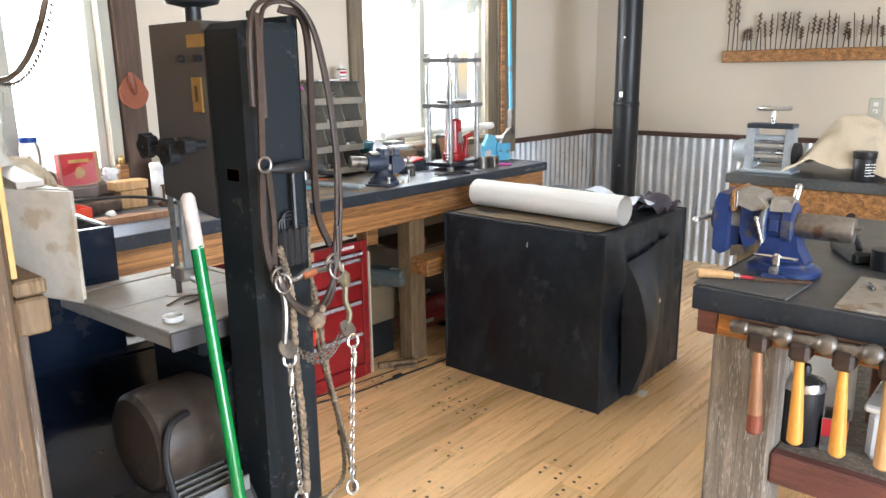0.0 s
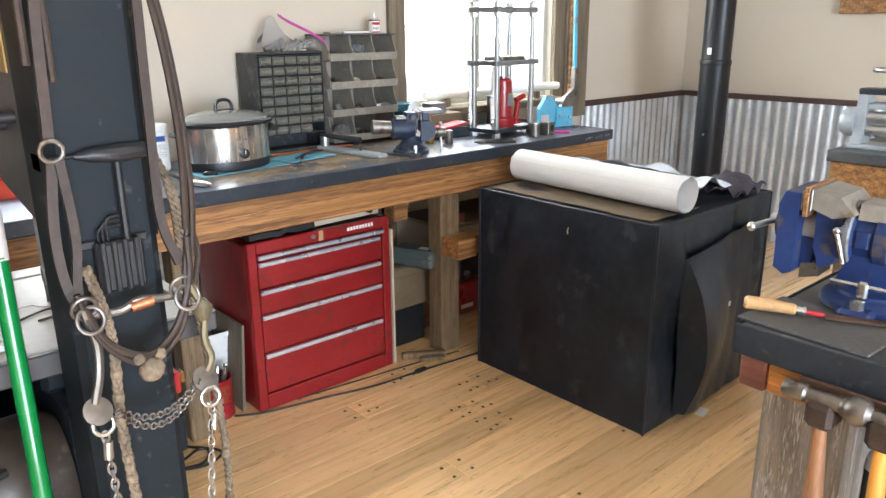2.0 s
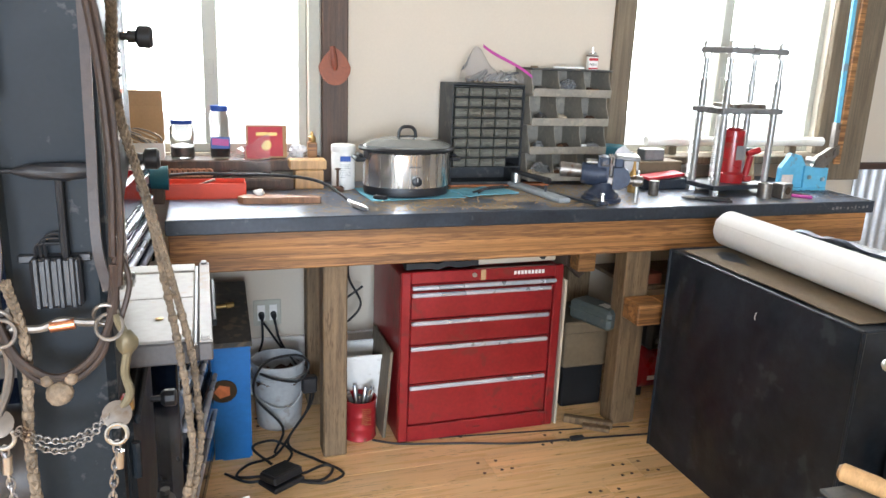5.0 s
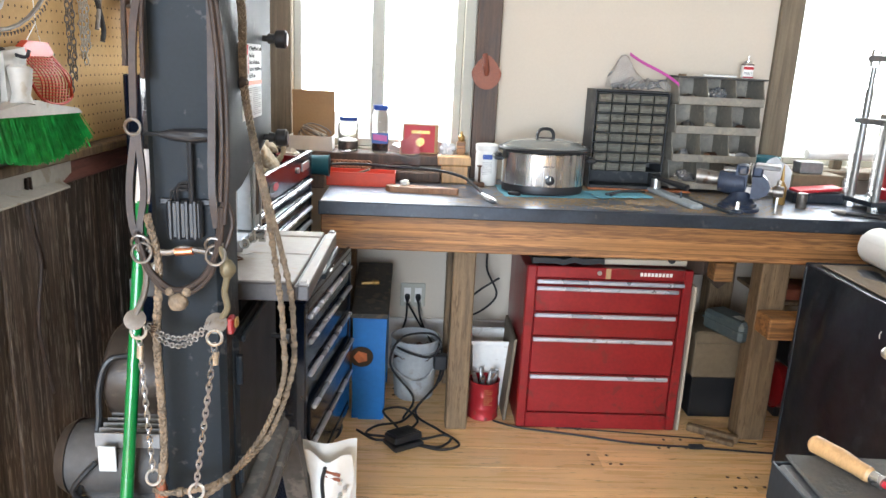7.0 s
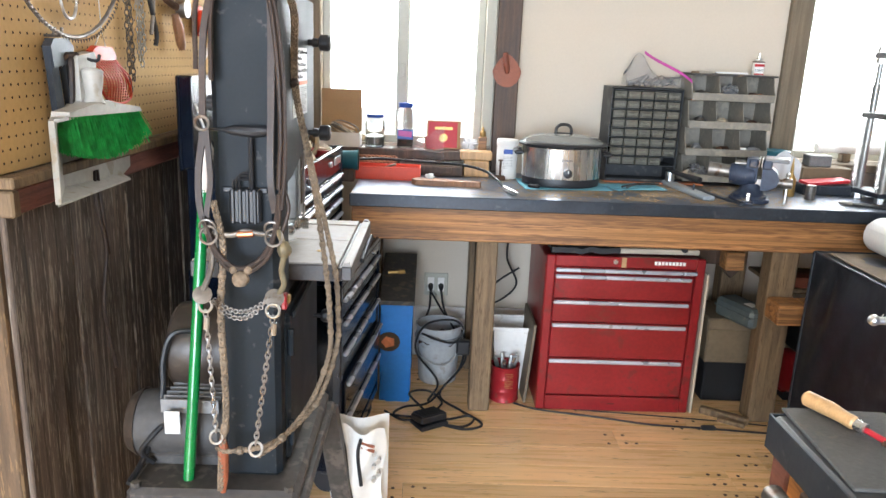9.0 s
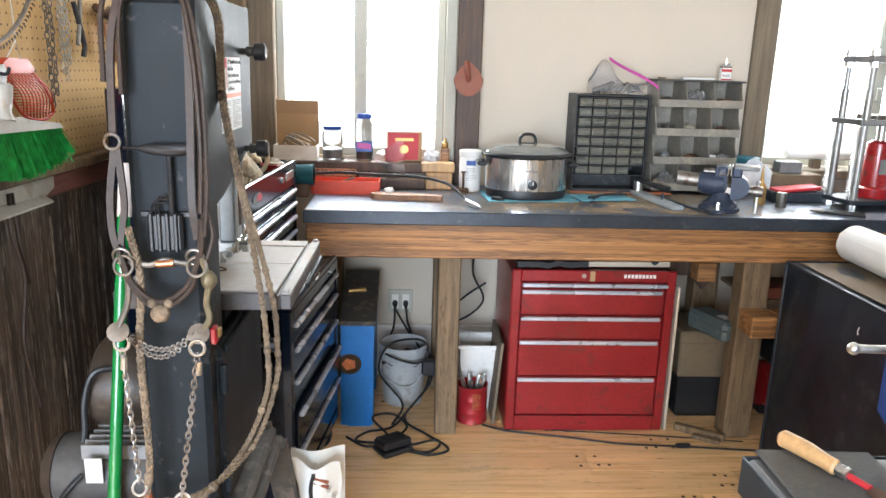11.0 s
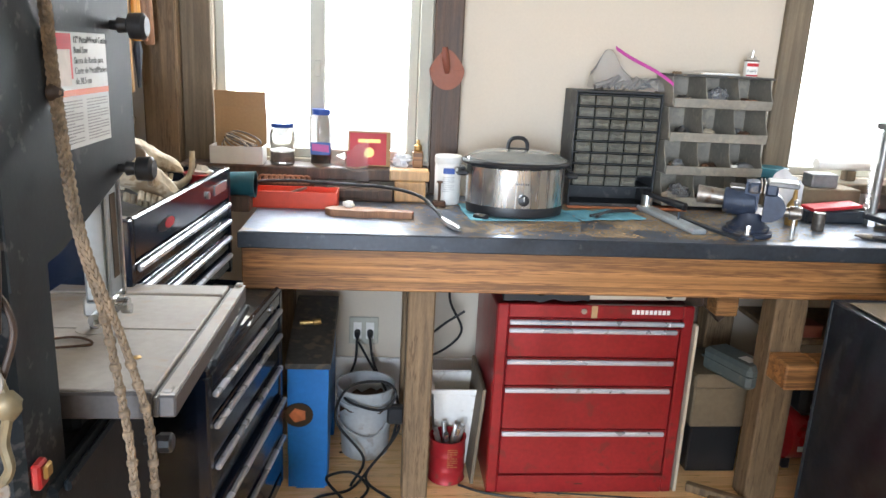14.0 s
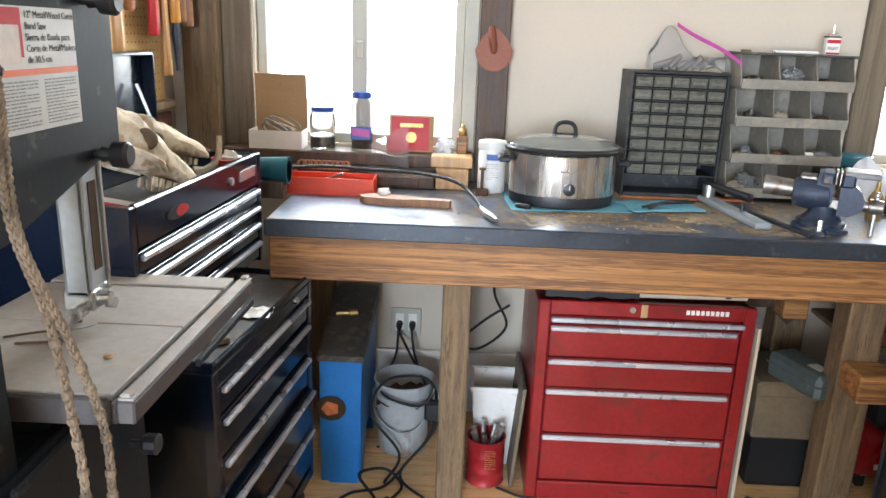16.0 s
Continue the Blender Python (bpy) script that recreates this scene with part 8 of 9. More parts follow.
top_card = single("grey_sheet", Mesh().sheet(lambda u, v: (0.30 * u, 0.78 * v, 0.004 + 0.004 * noise.noise(Vector((3 * u, 4 * v, 2)))), 8, 14, 0.003), M["brown_box"], pose(3.43, 2.00, 0.795), "grey-brown paper sheet on the covered cabinet", "sheet")
rl = thing("paper_roll", pose(3.60, 2.36, 0.871, 0, 0, -3), "large roll of white paper on the covered cabinet", "paper roll")
spiral = []
for k in range(90):
    a = 2 * math.pi * k / 30
    spiral.append((0.066 - 0.0022 * k / 30, a))
verts, faces = [], []
for r, a in spiral:
    for y in (-0.40, 0.43):
        verts.append((r * math.cos(a), y, r * math.sin(a)))
for k in range(len(spiral) - 1):
    faces.append((2 * k, 2 * k + 1, 2 * k + 3, 2 * k + 2))
part("sheet", Mesh().add(verts, faces), M["paper"], rl)
part("loose_edge", Mesh().sheet(lambda u, v: (0.0668 * math.cos(2.5 + 0.25 * u), -0.40 + 0.83 * v, 0.0668 * math.sin(2.5 + 0.25 * u)), 4, 10, 0.0008), M["paper"], rl)
pf = single("plastic_sheet", Mesh().sheet(lambda u, v: (0.10 + 0.42 * u, 0.74 * v, 0.02 + 0.11 * (1 - u) * (0.6 + 0.4 * math.sin(4 * v)) + 0.05 * noise.noise(Vector((4 * u, 5 * v, 4))) * (1 - u * 0.4)), 26, 30), M["milky_film"], pose(3.60, 2.02, 0.80), "crumpled clear plastic sheeting beside the paper roll", "plastic sheet")
single("dark_cloth", Mesh().sheet(lambda u, v: (0.30 * u, 0.24 * v, 0.02 + 0.06 * math.sin(math.pi * u) * math.sin(math.pi * v) + 0.04 * noise.noise(Vector((5 * u, 5 * v, 6)))), 18, 16, 0.004), M["purple_cloth"], pose(3.985, 1.975, 0.80) @ Matrix.Diagonal((0.72, 0.8, 0.9, 1)), "dark purple-grey cloth heaped on the cabinet", "cloth")
gl = thing("work_gloves", pose(5.55, NY - 0.03, 0.32), "yellow and black work gloves hung on the corrugated wall", "gloves")
part("glove", Mesh().sheet(lambda u, v: (0.13 * (u - 0.5), -0.03 - 0.025 * math.sin(math.pi * u), 0.20 * v), 8, 8, 0.004).box(-0.05, 0.05, -0.05, -0.02, 0.02, 0.17, 0.015), M["black_plastic"], gl)
part("palm", Mesh().box(-0.035, 0.045, -0.062, -0.0515, 0.03, 0.16, 0.008), M["yellow"], gl, "yellow palm patch")
part("hook", Mesh().cyl((0, 0.02, 0.20), (0, -0.06, 0.20), 0.005, n=8), M["worn_steel"], gl)
yt = single("yellow_tool", Mesh().box(-0.05, 0.05, -0.04, 0.04, 0, 0.26, 0.015).cyl((0, 0, 0.25), (0, 0, 0.30), 0.02, n=14), M["yellow"], pose(5.28, 3.48, 0.0), "yellow power tool standing by the wall", "tool")

# ---- stove pipe ----
sp = thing("stove_pipe", pose(5.285, 2.845, 0), "black steel stove pipe rising to the ceiling", "stove pipe")
part("lower_pipe", Mesh().cyl((0, 0, 0), (0, 0, 1.245), 0.083, n=36), M["stove_pipe"], sp)
part("upper_pipe", Mesh().cyl((0, 0, 1.235), (0, 0, CZ), 0.080, n=36), M["stove_pipe"], sp)
part("collar", Mesh().rings([((0, 0, 1.225), 0.0845), ((0, 0, 1.232), 0.0865), ((0, 0, 1.248), 0.0865), ((0, 0, 1.255), 0.082)], 36), M["stove_pipe"], sp)
part("floor_flange", Mesh().lathe([(0.16, 0), (0.16, 0.01), (0.09, 0.02), (0.085, 0.05)], None, 32), M["stove_pipe"], sp)
part("sticker", Mesh().box(-0.0815, -0.0795, -0.012, 0.012, 1.285, 1.32, 0.0004), M["print_white"], sp)
for zz in (0.84, 1.66):
    part("screw", Mesh().cyl((-0.08, -0.01, zz), (-0.086, -0.01, zz), 0.006, n=8), M["bright_steel"], sp)

# ---- bench with the rolling mill ----
mb3 = thing("mill_bench", pose(4.95, 1.0, 0), "timber side bench with a dark steel top", "workbench")
part("worktop", Mesh().box(-0.40, 0.40, -1.3, 0.895, 0.885, 0.932, 0.004), M["bench_grey"], mb3)
part("apron_board", Mesh().box(-0.385, -0.345, -1.28, 0.88, 0.755, 0.8845, 0.004), M["fir"], mb3, "fir front beam")
part("end_apron", Mesh().box(-0.344, 0.38, 0.84, 0.88, 0.755, 0.8845, 0.004), M["fir"], mb3)
for dx in (-0.33, 0.29):
    for dy in (0.74, -1.2):
        part("leg", Mesh().box(dx, dx + 0.09, dy, dy + 0.09, 0, 0.8845, 0.005), M["post"], mb3)
rm = thing("rolling_mill", pose(4.72, 1.735, 0.9325), "grey cast rolling mill with a chrome handwheel", "rolling mill")
part("base", Mesh().box(-0.07, 0.07, -0.13, 0.13, 0, 0.02, 0.005), M["mill_grey"], rm)
for dy in (-0.095, 0.095):
    part("side_frame", Mesh().prism([(-0.05, 0.02), (0.05, 0.02), (0.035, 0.23), (-0.035, 0.23)], dy - 0.02, dy + 0.02, "y"), M["mill_grey"], rm)
for zz in (0.075, 0.13):
    part("roller", Mesh().cyl((-0.01, -0.075, zz + 0.0), (-0.01, 0.075, zz), 0.025, n=20), M["bright_steel"], rm)
part("top_block", Mesh().box(-0.045, 0.045, -0.115, 0.115, 0.225, 0.25, 0.005), M["steel_edge"], rm)
part("bridge", Mesh().box(-0.03, 0.03, -0.075, 0.075, 0.165, 0.19, 0.004), M["mill_grey"], rm)
part("spindle", Mesh().cyl((0, 0, 0.25), (0, 0, 0.325), 0.011, n=12), M["bright_steel"], rm)
hw = [(0.075 * math.cos(a), 0.075 * math.sin(a), 0.325) for a in [2 * math.pi * k / 28 for k in range(29)]]
wh = part("handwheel", Mesh().tube(hw, 0.009, 8), M["bright_steel"], rm)
for k in range(4):
    a = math.pi / 2 * k + 0.3
    part("spoke", Mesh().cyl((0, 0, 0.318), (0.072 * math.cos(a), 0.072 * math.sin(a), 0.325), 0.006, n=8), M["bright_steel"], wh)
part("gear_case", Mesh().rings([((0, 0.115, 0.105), 0.06), ((0, 0.15, 0.105), 0.062), ((0, 0.175, 0.105), 0.05)], 20), M["mill_grey"], rm)
part("gear", Mesh().rings([((0, -0.115, 0.10), 0.058), ((0, -0.14, 0.10), 0.058)], 20), M["black_plastic"], rm)


def heap(u, v):
    x, y = 0.44 * (u - 0.5), 0.62 * (v - 0.5)
    h = 0.30 * math.exp(-((x / 0.17) ** 2 + ((y - 0.02) / 0.20) ** 2) * 1.0) + 0.05 * math.exp(-(((y - 0.2) / 0.1) ** 2))
    h += 0.045 * noise.noise(Vector((7 * u, 8 * v, 3))) * (0.3 + h * 3) + 0.02 * math.sin(18 * v + 4 * u) * min(1, h * 4)
    return (x, y, max(0.004, h))


single("canvas_cover", Mesh().sheet(heap, 40, 46), M["canvas"], pose(4.83, 1.33, 0.933), "cream canvas cloth draped over a machine", "cloth")
bjar = thing("dark_jar", pose(4.64, 1.285, 0.9325), "dark plastic jar with a printed label", "jar")
part("jar", Mesh().lathe([(0.045, 0), (0.048, 0.005), (0.048, 0.10), (0.043, 0.11)], None, 24), M["black_plastic"], bjar)
part("lid", Mesh().lathe([(0.05, 0.108), (0.051, 0.11), (0.051, 0.14), (0.0, 0.142)], None, 24), M["black_plastic"], bjar)
pb = print_bars("fine_print", bjar, M["print_white"], FACE_S, (0, 0, 0), 5, 0.05, 0.004, 0.013, 14)
pb.matrix_basis = pose(-0.0335, -0.0335, 0.085, 0, 0, -45) @ Matrix.Translation((-0.025, 0, 0)) @ FACE_S
# auger bit rack on the east wall
rk = thing("bit_rack", pose(EX, 2.0, 1.50), "wooden wall rack full of rusty auger bits", "rack")
part("board", Mesh().box(-0.05, -0.002, -0.95, 0.575, 0.0, 0.082, 0.005), M["fir"], rk)
rnd = random.Random(17)
for i in range(46):
    y = 0.545 - 0.0325 * i
    h = 0.36 if i < 3 else rnd.uniform(0.12, 0.25)
    m = Mesh()
    lean = rnd.uniform(-0.02, 0.02)
    m.cyl((-0.03, y, 0.083), (-0.03, y + lean, 0.083 + h), 0.0035, n=6)
    if i % 3 != 1:
        n = 26
        r = rnd.uniform(0.006, 0.013)
        lo = 0.083 + h * rnd.uniform(0.35, 0.5)
        m.tube([(-0.03 + r * math.cos(k * 0.95), y + lean * (lo - 0.083 + (h * 0.5) * k / n) / h + r * math.sin(k * 0.95), lo + h * 0.5 * k / n) for k in range(n)], 0.0036, 5)
    part("auger_bit", m, M["rust"], rk)
eo = thing("wall_outlet", pose(EX, 1.57, 1.20), "cream wall outlet plate", "outlet")
part("cover_plate", Mesh().box(-0.008, -0.001, -0.04, 0.04, -0.06, 0.06, 0.003), M["vinyl_frame"], eo)
for dz in (-0.022, 0.022):
    part("socket", Mesh().box(-0.0105, -0.0085, -0.015, 0.015, dz - 0.013, dz + 0.013, 0.003), M["white_plastic"], eo)

# ---- near workbench with the blue vise ----
nb = thing("vise_bench", pose(3.1, 0.4, 0), "heavy workbench with a dark steel top and grey posts", "workbench")
NX0, NX1, NYa, NYb = 2.487 - 3.1, 3.70 - 3.1, -0.9 - 0.4, 1.213 - 0.4
part("worktop", Mesh().box(NX0 + 0.004, NX1, NYa, NYb - 0.004, 0.872, 0.925, 0.006), M["bench_grey"], nb)
part("steel_lip", Mesh().box(NX0, NX0 + 0.0035, NYa, NYb, 0.868, 0.9255, 0.0015).box(NX0, NX1, NYb - 0.0035, NYb, 0.868, 0.9255, 0.0015), M["steel_edge"], nb)
part("apron_board", Mesh().box(NX0 + 0.012, NX0 + 0.05, NYa + 0.02, NYb - 0.062, 0.808, 0.8715, 0.004), M["orange_fir"], nb, "orange-stained fir beam")
part("apron_end", Mesh().box(NX0 + 0.010, NX0 + 0.05, NYb - 0.061, NYb - 0.012, 0.806, 0.8715, 0.004), M["red_wood"], nb)
part("side_apron", Mesh().box(NX0 + 0.051, NX1 - 0.02, NYb - 0.05, NYb - 0.012, 0.808, 0.8715, 0.004), M["fir"], nb)
for lx, ly in ((2.565, 1.018), (3.55, 1.018), (2.565, -0.8), (3.55, -0.8)):
    part("post", Mesh().box(lx - 3.1, lx - 3.1 + 0.13, ly - 0.4, ly - 0.4 + 0.165, 0, 0.8075, 0.008), M["grey_wood"], nb)
part("shelf_rail", Mesh().box(2.57 - 3.1, 2.61 - 3.1, -0.635 - 0.4, 1.016 - 0.4, 0.415, 0.50, 0.005), M["red_wood"], nb, "reddish weathered shelf rail")
part("shelf_board", Mesh().box(2.611 - 3.1, 3.54 - 3.1, -0.635 - 0.4, 1.016 - 0.4, 0.475, 0.495, 0.003), M["grey_wood"], nb)
hr = part("hammer_rail", Mesh().box(NX0 - 0.004, NX0 + 0.010, NYa + 0.2, NYb - 0.125, 0.83, 0.868, 0.003), M["rust"], nb)
for i in range(9):
    yy = NYb - 0.14 - 0.055 * i
    part("screw", Mesh().cyl((NX0 - 0.004, yy, 0.85), (NX0 - 0.008, yy, 0.85), 0.007, n=10), M["brass"], nb)


def hammer(y, wood, tip, label):
    h = thing("hammer", pose(2.448, y, 0.845), label, "hammer", "hammers on the bench rail")
    part("head", Mesh().rings([((0, 0.065, 0.012), 0.014), ((0, 0.060, 0.012), 0.017), ((0, 0.030, 0.012), 0.016), ((0, 0.026, 0.012), 0.011), ((0, -0.012, 0.012), 0.014), ((0, -0.030, 0.012), 0.012), ((0, -0.040, 0.012), 0.021), ((0, -0.052, 0.012), 0.025), ((0, -0.066, 0.012), 0.021), ((0, -0.074, 0.012), 0.010)], 14), M["worn_steel"], h)
    part("loop", Mesh().box(-0.022, 0.034, -0.022, 0.022, -0.035, 0.010, 0.008), M["leather"], h)
    part("handle", Mesh().rings([((0, 0.0, 0.02), 0.010), ((0, 0, -0.05), 0.011), ((0.002, -0.003, -0.12), 0.0135), ((0.003, -0.005, -0.20), 0.017), ((0.003, -0.006, -0.235), 0.018), ((0.003, -0.006, -0.242), 0.012)], 14), M[wood], h)
    if tip:
        part("painted_end", Mesh().rings([((0.003, -0.0055, -0.195), 0.0175), ((0.003, -0.006, -0.238), 0.0188), ((0.003, -0.006, -0.246), 0.012)], 14), M["paint_tip"], h)


hammer(1.032, "old_handle", True, "ball-peen hammer with a dark worn handle")
hammer(0.940, "yellow_wood", False, "ball-peen hammer with a yellow handle")
hammer(0.850, "yellow_wood", False, "ball-peen hammer with a yellow handle")
hammer(0.760, "handle_wood", False, "ball-peen hammer with a pale handle")
hammer(0.670, "yellow_wood", False, "ball-peen hammer with a yellow handle")

# blue multi-jaw vise on the near bench; it points from the pipe tail to the jaws
bv = thing("blue_vise", pose(2.758, 1.08, 0.9255, 0, 0, 3), "blue swivel vise with a steel pipe tail on the bench", "vise")
JAW = -0.052  # how far the jaws are wound in
AX = 0.015  # the barrel's axis stands a little beside the base's middle


def vr(rows, n=24):
    return Mesh().rings([((AX, y, z), r) for y, z, r in rows], n)


part("swivel_base", Mesh().lathe([(0.088, 0), (0.092, 0.004), (0.092, 0.016), (0.086, 0.022), (0.070, 0.028), (0.066, 0.034)], None, 36).box(-0.118, 0.118, -0.030, 0.030, 0, 0.020, 0.008), M["blue_vise"], bv)
part("saddle", Mesh().prism([(-0.060, 0.030), (0.066, 0.030), (0.060, 0.062), (0.046, 0.090), (0.040, 0.105), (-0.030, 0.105), (-0.036, 0.070)], AX - 0.040, AX + 0.040, "x"), M["blue_vise"], bv)
part("barrel", vr([(-0.020, 0.130, 0.050), (-0.016, 0.130, 0.058), (0.006, 0.130, 0.058), (0.010, 0.130, 0.052), (0.042, 0.130, 0.052), (0.046, 0.130, 0.058), (0.062, 0.130, 0.060), (0.066, 0.130, 0.048)]), M["blue_vise"], bv)
part("cast_panel", Mesh().box(AX - 0.0545, AX - 0.045, 0.012, 0.040, 0.112, 0.150, 0.004), M["blue_vise"], bv)
part("anvil", Mesh().prism([(AX - 0.044, 0.166), (AX + 0.044, 0.166), (AX + 0.036, 0.196), (AX - 0.036, 0.196)], -0.012, 0.040, "y"), M["pewter"], bv, "worn grey anvil flat")
part("collar_ring", vr([(0.098, 0.130, 0.0605), (0.101, 0.130, 0.064), (0.109, 0.130, 0.064), (0.112, 0.130, 0.0605)]), M["grey_metal"], bv).location.y = JAW
part("fixed_jaw", Mesh().prism([(0.112, 0.078), (0.150, 0.060), (0.164, 0.10), (0.166, 0.196), (0.112, 0.196), (0.100, 0.160)], AX - 0.042, AX + 0.042, "x"), M["blue_vise"], bv).location.y = JAW
part("jaw_top", Mesh().prism([(0.092, 0.176), (0.120, 0.206), (0.168, 0.214), (0.168, 0.178), (0.130, 0.165)], AX - 0.064, AX + 0.064, "x"), M["pewter"], bv, "worn bare steel jaw top").location.y = JAW
part("moving_jaw", Mesh().prism([(0.190, 0.048), (0.206, 0.040), (0.226, 0.052), (0.228, 0.180), (0.218, 0.206), (0.190, 0.206)], AX - 0.066, AX + 0.066, "x").prism([(0.168, 0.056), (0.190, 0.048), (0.190, 0.120), (0.168, 0.112)], AX - 0.030, AX + 0.030, "x"), M["blue_vise"], bv).location.y = JAW
part("jaw_boss", vr([(0.226, 0.130, 0.040), (0.244, 0.130, 0.034), (0.246, 0.130, 0.022)], 20), M["blue_vise"], bv).location.y = JAW
part("jaw_plate", Mesh().box(AX - 0.066, AX + 0.066, 0.1685, 0.174, 0.172, 0.216, 0.0015), M["worn_steel"], bv).location.y = JAW
part("jaw_plate", Mesh().box(AX - 0.066, AX + 0.066, 0.184, 0.1895, 0.172, 0.210, 0.0015), M["worn_steel"], bv).location.y = JAW
part("wood_pad", Mesh().box(AX - 0.068, AX + 0.068, 0.1742, 0.1838, 0.160, 0.219, 0.002), M["fir"], bv, "brown wooden jaw pad").location.y = JAW
part("slide_bar", Mesh().cyl((AX, 0.10, 0.130), (AX, 0.19, 0.130), 0.034, n=22), M["pewter"], bv).location.y = JAW
part("lower_jaw", Mesh().prism([(0.150, 0.040), (0.186, 0.030), (0.186, 0.060), (0.156, 0.066)], AX - 0.034, AX + 0.034, "x"), M["worn_steel"], bv, "serrated lower pipe jaw").location.y = JAW
part("pipe_tail", Mesh().rings([((AX, -0.020, 0.128), 0.033), ((AX, -0.150, 0.128), 0.033), ((AX, -0.156, 0.128), 0.030), ((AX, -0.157, 0.128), 0.022)], 26), M["worn_steel"], bv)
part("tail_pin", Mesh().cyl((AX - 0.010, -0.156, 0.138), (AX - 0.010, -0.172, 0.138), 0.007, n=10), M["worn_steel"], bv)
part("tail_pin", Mesh().cyl((AX + 0.012, -0.156, 0.120), (AX + 0.012, -0.168, 0.120), 0.006, n=10), M["worn_steel"], bv)
part("screw_head", vr([(0.244, 0.130, 0.016), (0.262, 0.130, 0.016), (0.264, 0.130, 0.012)], 18), M["bright_steel"], bv).location.y = JAW
part("handle_bar", Mesh().cyl((-0.072, 0.216, 0.130), (0.095, 0.186, 0.133), 0.0065, n=12).ball((-0.072, 0.216, 0.130), 0.0095, n=12).ball((0.097, 0.186, 0.133), 0.0095, n=12), M["bright_steel"], bv)
part("lock_handle", Mesh().cyl((-0.088, 0.055, 0.152), (-0.078, 0.040, 0.092), 0.0042, n=10).ball((-0.088, 0.055, 0.154), 0.007, n=10).cyl((-0.036, 0.055, 0.150), (-0.090, 0.055, 0.152), 0.0055, n=12), M["bright_steel"], bv)
part("lock_handle", Mesh().cyl((-0.084, 0.055, 0.060), (-0.066, -0.048, 0.054), 0.0042, n=10).box(-0.087, -0.071, -0.009, 0.009, 0.034, 0.068, 0.004), M["bright_steel"], bv)
part("lock_handle", Mesh().cyl((AX + 0.02, -0.004, 0.180), (AX + 0.03, -0.010, 0.222), 0.008, n=10).ball((AX + 0.03, -0.010, 0.224), 0.010, n=10), M["bright_steel"], bv)
for dx in (-0.100, 0.100):
    part("base_bolt", Mesh().cyl((dx, 0.0, 0.020), (dx, 0.0, 0.036), 0.012, n=6), M["bright_steel"], bv)
single("rubber_mat", Mesh().box(-0.080, 0.080, -0.115, 0.112, 0, 0.006, 0.002), M["rubber_mat"], pose(2.583, 1.105, 0.9258, 0, 0, -3), "dark rubber mat at the bench corner", "mat")
fl = thing("file", pose(2.592, 1.135, 0.9335, 0, 0, 24.7), "steel file with a pale wooden handle on the mat", "file")
part("handle", Mesh().rings([((0, 0.105, 0.012), 0.008), ((0, 0.10, 0.012), 0.0125), ((0, 0.06, 0.012), 0.0125), ((0, 0.035, 0.010), 0.0105), ((0, 0.02, 0.009), 0.011), ((0, 0.016, 0.009), 0.008)], 14), M["handle_wood"], fl)
part("ferrule", Mesh().cyl((0, 0.016, 0.009), (0, 0.0, 0.008), 0.0085, n=12), M["bright_steel"], fl)
part("red_collar", Mesh().cyl((0, 0.0, 0.007), (0, -0.03, 0.005), 0.0045, n=8), M["print_red"], fl)
part("blade", Mesh().box(-0.009, 0.009, -0.165, -0.03, 0.0, 0.006, 0.001), M["rust"], fl)
single("steel_plate", Mesh().box(-0.15, 0.15, -0.15, 0.13, 0, 0.008, 0.002), M["pewter"], pose(2.66, 0.77, 0.9258, 0, 0, 2), "grey steel plate on the bench", "plate")
single("bolt_pieces", Mesh().cyl((0, 0, 0.006), (0.05, 0.01, 0.006), 0.005, n=8).cyl((0.02, 0.03, 0.006), (0.06, 0.05, 0.006), 0.005, n=8), M["chrome"], pose(2.66, 0.82, 0.9342), "a few bright bolts on the steel plate", "bolts")
hb = thing("hand_brake", pose(3.05, 0.98, 0.9255, 0, 0, 30), "black ratchet lever tool on the bench", "tool")
part("body", Mesh().box(-0.10, 0.10, -0.03, 0.03, 0, 0.035, 0.008), M["black_plastic"], hb)
part("lever", Mesh().cyl((-0.06, 0, 0.03), (-0.13, 0.05, 0.12), 0.009, n=10), M["bright_steel"], hb)
part("grip", Mesh().cyl((-0.125, 0.046, 0.114), (-0.15, 0.065, 0.145), 0.012, n=10), M["black_plastic"], hb)
single("dark_pot", Mesh().lathe([(0.03, 0), (0.034, 0.004), (0.034, 0.055), (0.0, 0.056)], None, 20), M["black_plastic"], pose(2.95, 0.88, 0.9255), "small dark pot on the bench", "pot")
# shelf things under the near bench
cnn = thing("metal_canister", pose(2.70, 0.985, 0.4955), "dark canister with a domed steel lid", "canister")
part("body", Mesh().lathe([(0.05, 0), (0.052, 0.004), (0.052, 0.15), (0.05, 0.152)], None, 28), M["black_plastic"], cnn)
part("lid", Mesh().lathe([(0.054, 0.15), (0.055, 0.155), (0.05, 0.172), (0.02, 0.184), (0.0, 0.186)], None, 28), M["chrome"], cnn)
part("knob", Mesh().lathe([(0.012, 0.184), (0.016, 0.20), (0.012, 0.212), (0.0, 0.214)], None, 16), M["black_plastic"], cnn)
rtn = thing("square_tin", pose(2.72, 0.905, 0.4955, 0, 0, 10), "open square red and white tin", "tin")
part("tin", Mesh().box(-0.04, 0.04, -0.03, 0.03, 0, 0.003, 0).box(-0.04, 0.04, -0.03, -0.028, 0.003, 0.09, 0).box(-0.04, 0.04, 0.028, 0.03, 0.003, 0.09, 0).box(-0.04, -0.038, -0.028, 0.028, 0.003, 0.09, 0).box(0.038, 0.04, -0.028, 0.028, 0.003, 0.09, 0), M["bright_steel"], rtn)
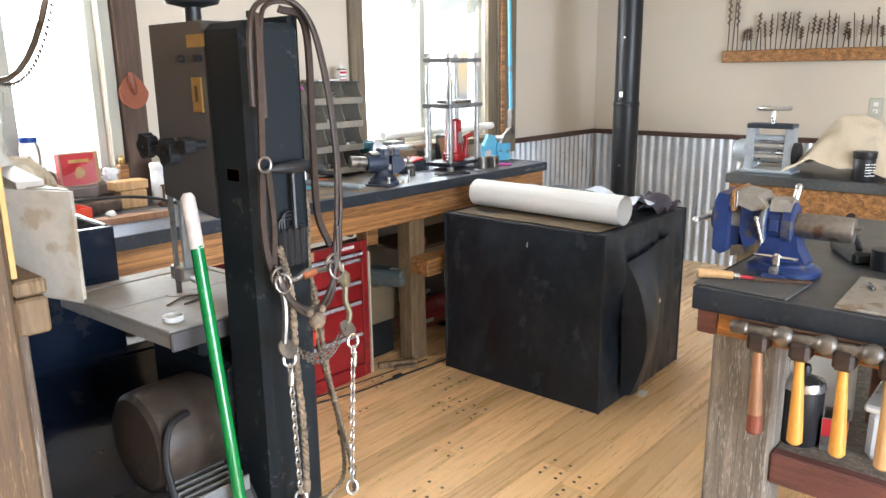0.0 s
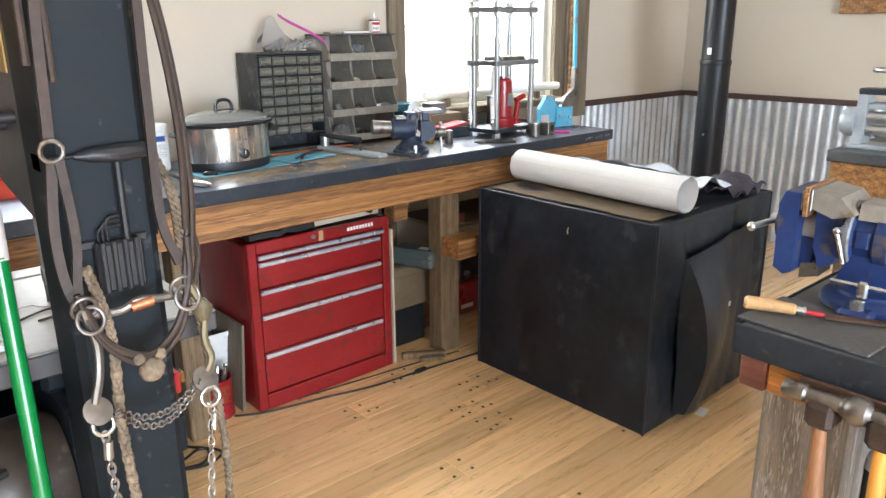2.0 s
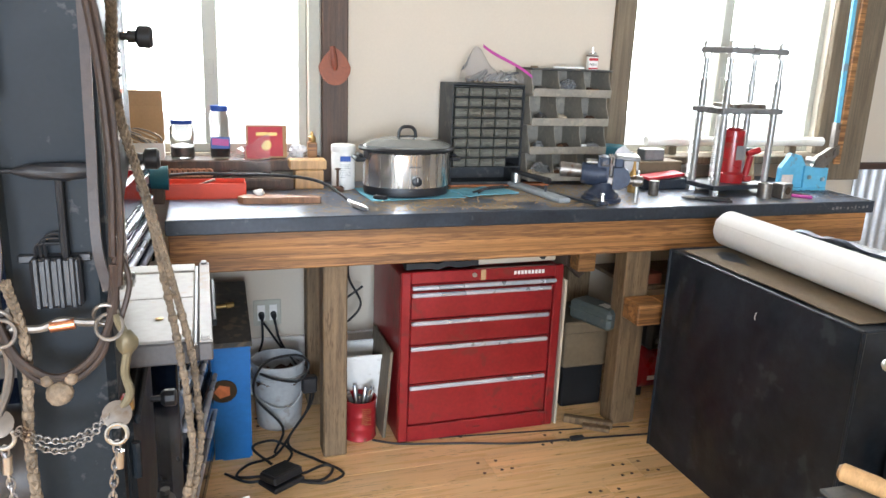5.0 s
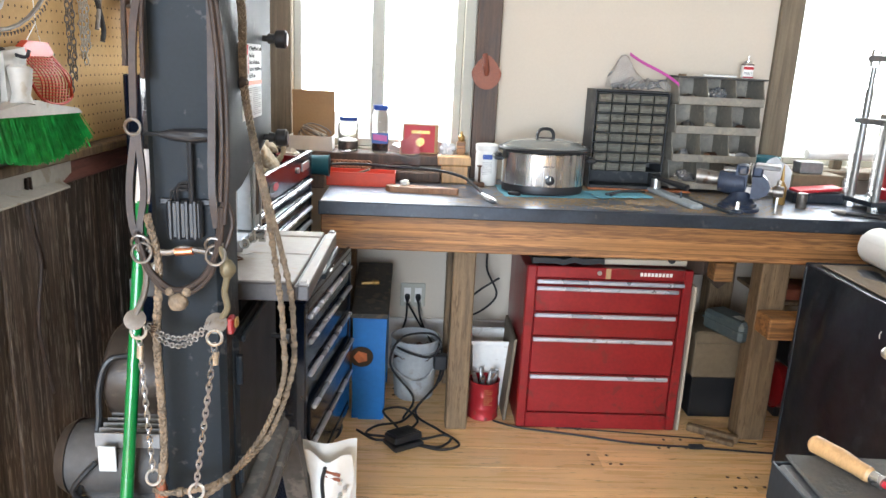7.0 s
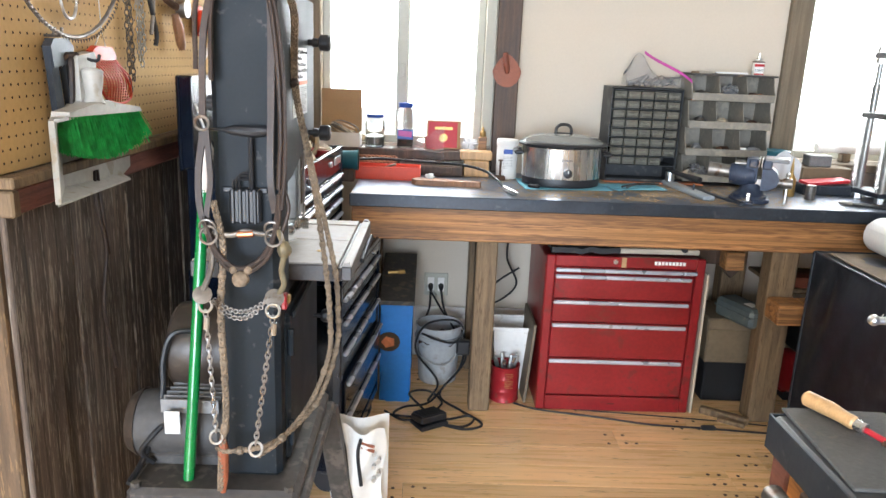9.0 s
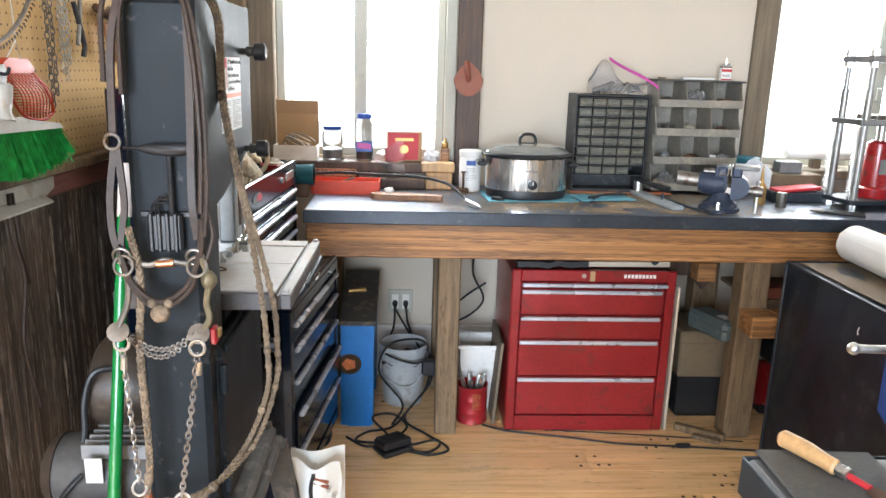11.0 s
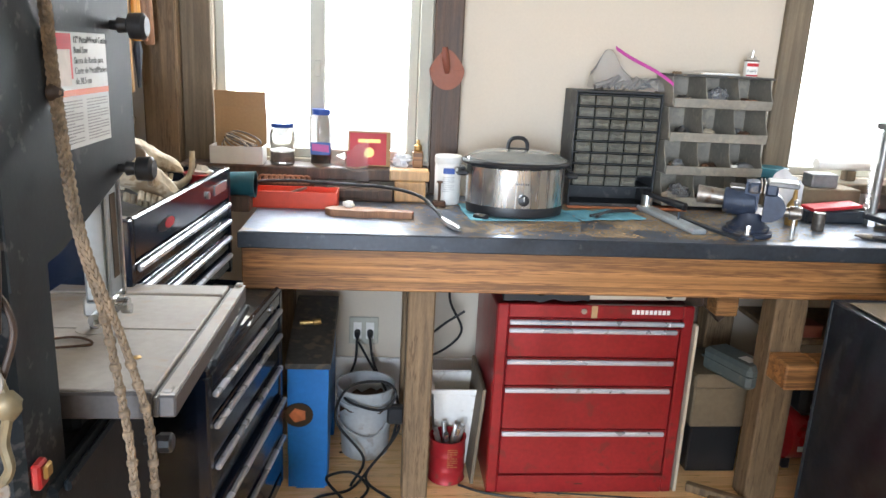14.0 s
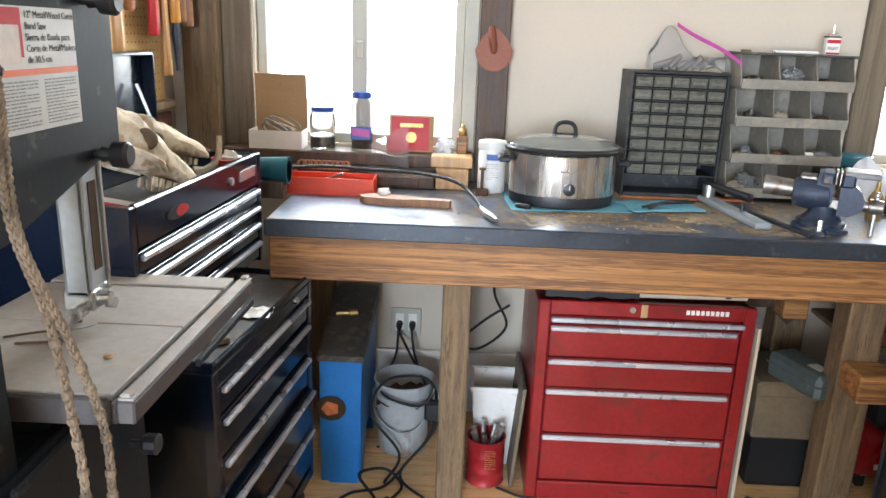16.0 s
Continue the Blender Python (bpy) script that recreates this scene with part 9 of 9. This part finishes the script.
part("label_patch", Mesh().box(-0.0405, -0.0401, -0.029, 0.029, 0.04, 0.088, 0), M["print_red"], rtn)
tb_ = thing("storage_tub", pose(2.80, 0.70, 0.4955), "clear plastic storage tub with blue and green things", "tub")
part("tub", Mesh().box(-0.11, 0.11, -0.13, 0.13, 0, 0.13, 0.015), M["clear_film"], tb_)
part("rim", Mesh().box(-0.12, 0.12, -0.14, 0.14, 0.13, 0.15, 0.006), M["white_plastic"], tb_)
part("insert", Mesh().box(-0.113, -0.111, -0.05, 0.06, 0.05, 0.09, 0), M["green_cut"], tb_)
part("blue_bowl", Mesh().lathe([(0.05, 0.15), (0.085, 0.21), (0.09, 0.215), (0.0, 0.225)], pose(-0.02, -0.02, 0), 24), M["blue_lid"], tb_)
single("paper_bag", Mesh().box(-0.01, 0.01, -0.10, 0.10, 0, 0.24, 0.004), M["print_white"], pose(2.90, 1.00, 0.4955, 0, -6, 0), "white printed box standing on the lower shelf", "box")
single("dark_plank", Mesh().box(-0.02, 0.02, -0.03, 0.03, 0, 0.30, 0.004), M["red_wood"], pose(2.92, 0.84, 0.4955, 0, 4, 0), "dark plank end on the lower shelf", "plank")
single("crumpled_cloth", Mesh().ball((0, 0, 0.06), 0.09, 0.08, 0.06, 16, 0.5, 8), M["purple_cloth"], pose(2.93, 0.72, 0.4955), "dark cloth bundle on the lower shelf", "cloth")

# ---- boards and planks, one by one ----
rnd = random.Random(2)
part_wall = bpy.data.objects["partition"]
y = PB
while y < NY - 0.1:
    w = min(rnd.uniform(0.095, 0.165), NY - 0.1 - y)
    t = rnd.uniform(0.0, 0.006)
    part("plank", Mesh().box(PX - 0.011, PX - 0.002 + t, y + 0.002, y + w - 0.002, 0.0, LZ - 0.014, 0.003), M["barn"], part_wall)
    y += w

floor_ob = bpy.data.objects["floor"]
FW = 0.136
rest, plugs = Mesh(), Mesh()
shapes = {}
row = 0
yy = SY
while yy < NY:
    x = WX - rnd.uniform(0, 1.4)
    while x < EX:
        n = rnd.choice((0.9, 1.2, 1.5, 1.8, 2.1))
        x1 = min(x + n, EX)
        x0 = max(x, WX)
        if x1 - x0 > 0.05:
            near = yy > 0.6 and yy < 3.4 and x1 > 0.9 and x0 < 4.8
            if near:
                key = round(x1 - x0, 3)
                if key not in shapes:
                    shapes[key] = Mesh().box(0, x1 - x0 - 0.0012, 0.0006, FW - 0.0006, -0.0055, 0.0, 0.0008).data("floorboard", M["floorboard"])
                b = new("floorboard", shapes[key])
                b.matrix_basis, b.parent = Matrix.Translation((x0, yy, -0.0002 * rnd.random())), floor_ob
                if x > WX:
                    for dx in ((0.035, 0.0), (0.075, 1.0)) if rnd.random() < 0.6 else ((0.04, 0.0),):
                        for sgn in (-1, 1):
                            for dy in (0.035, 0.10):
                                px, py = x0 + sgn * dx[0], yy + dy + rnd.uniform(-0.006, 0.006)
                                if dx[1] and rnd.random() < 0.5:
                                    continue
                                plugs.cyl((px, py, -0.002), (px, py, 0.0009), 0.0068, n=10)
            else:
                rest.box(x0, x1 - 0.0012, yy + 0.0006, yy + FW - 0.0006, -0.0055, 0.0, 0.0008)
        x += n
    yy += FW
    row += 1
tagged(part("floorboards", rest, M["floorboard"], floor_ob), kind="stuff")
tagged(part("plugs", plugs, M["plug"], floor_ob), kind="stuff")
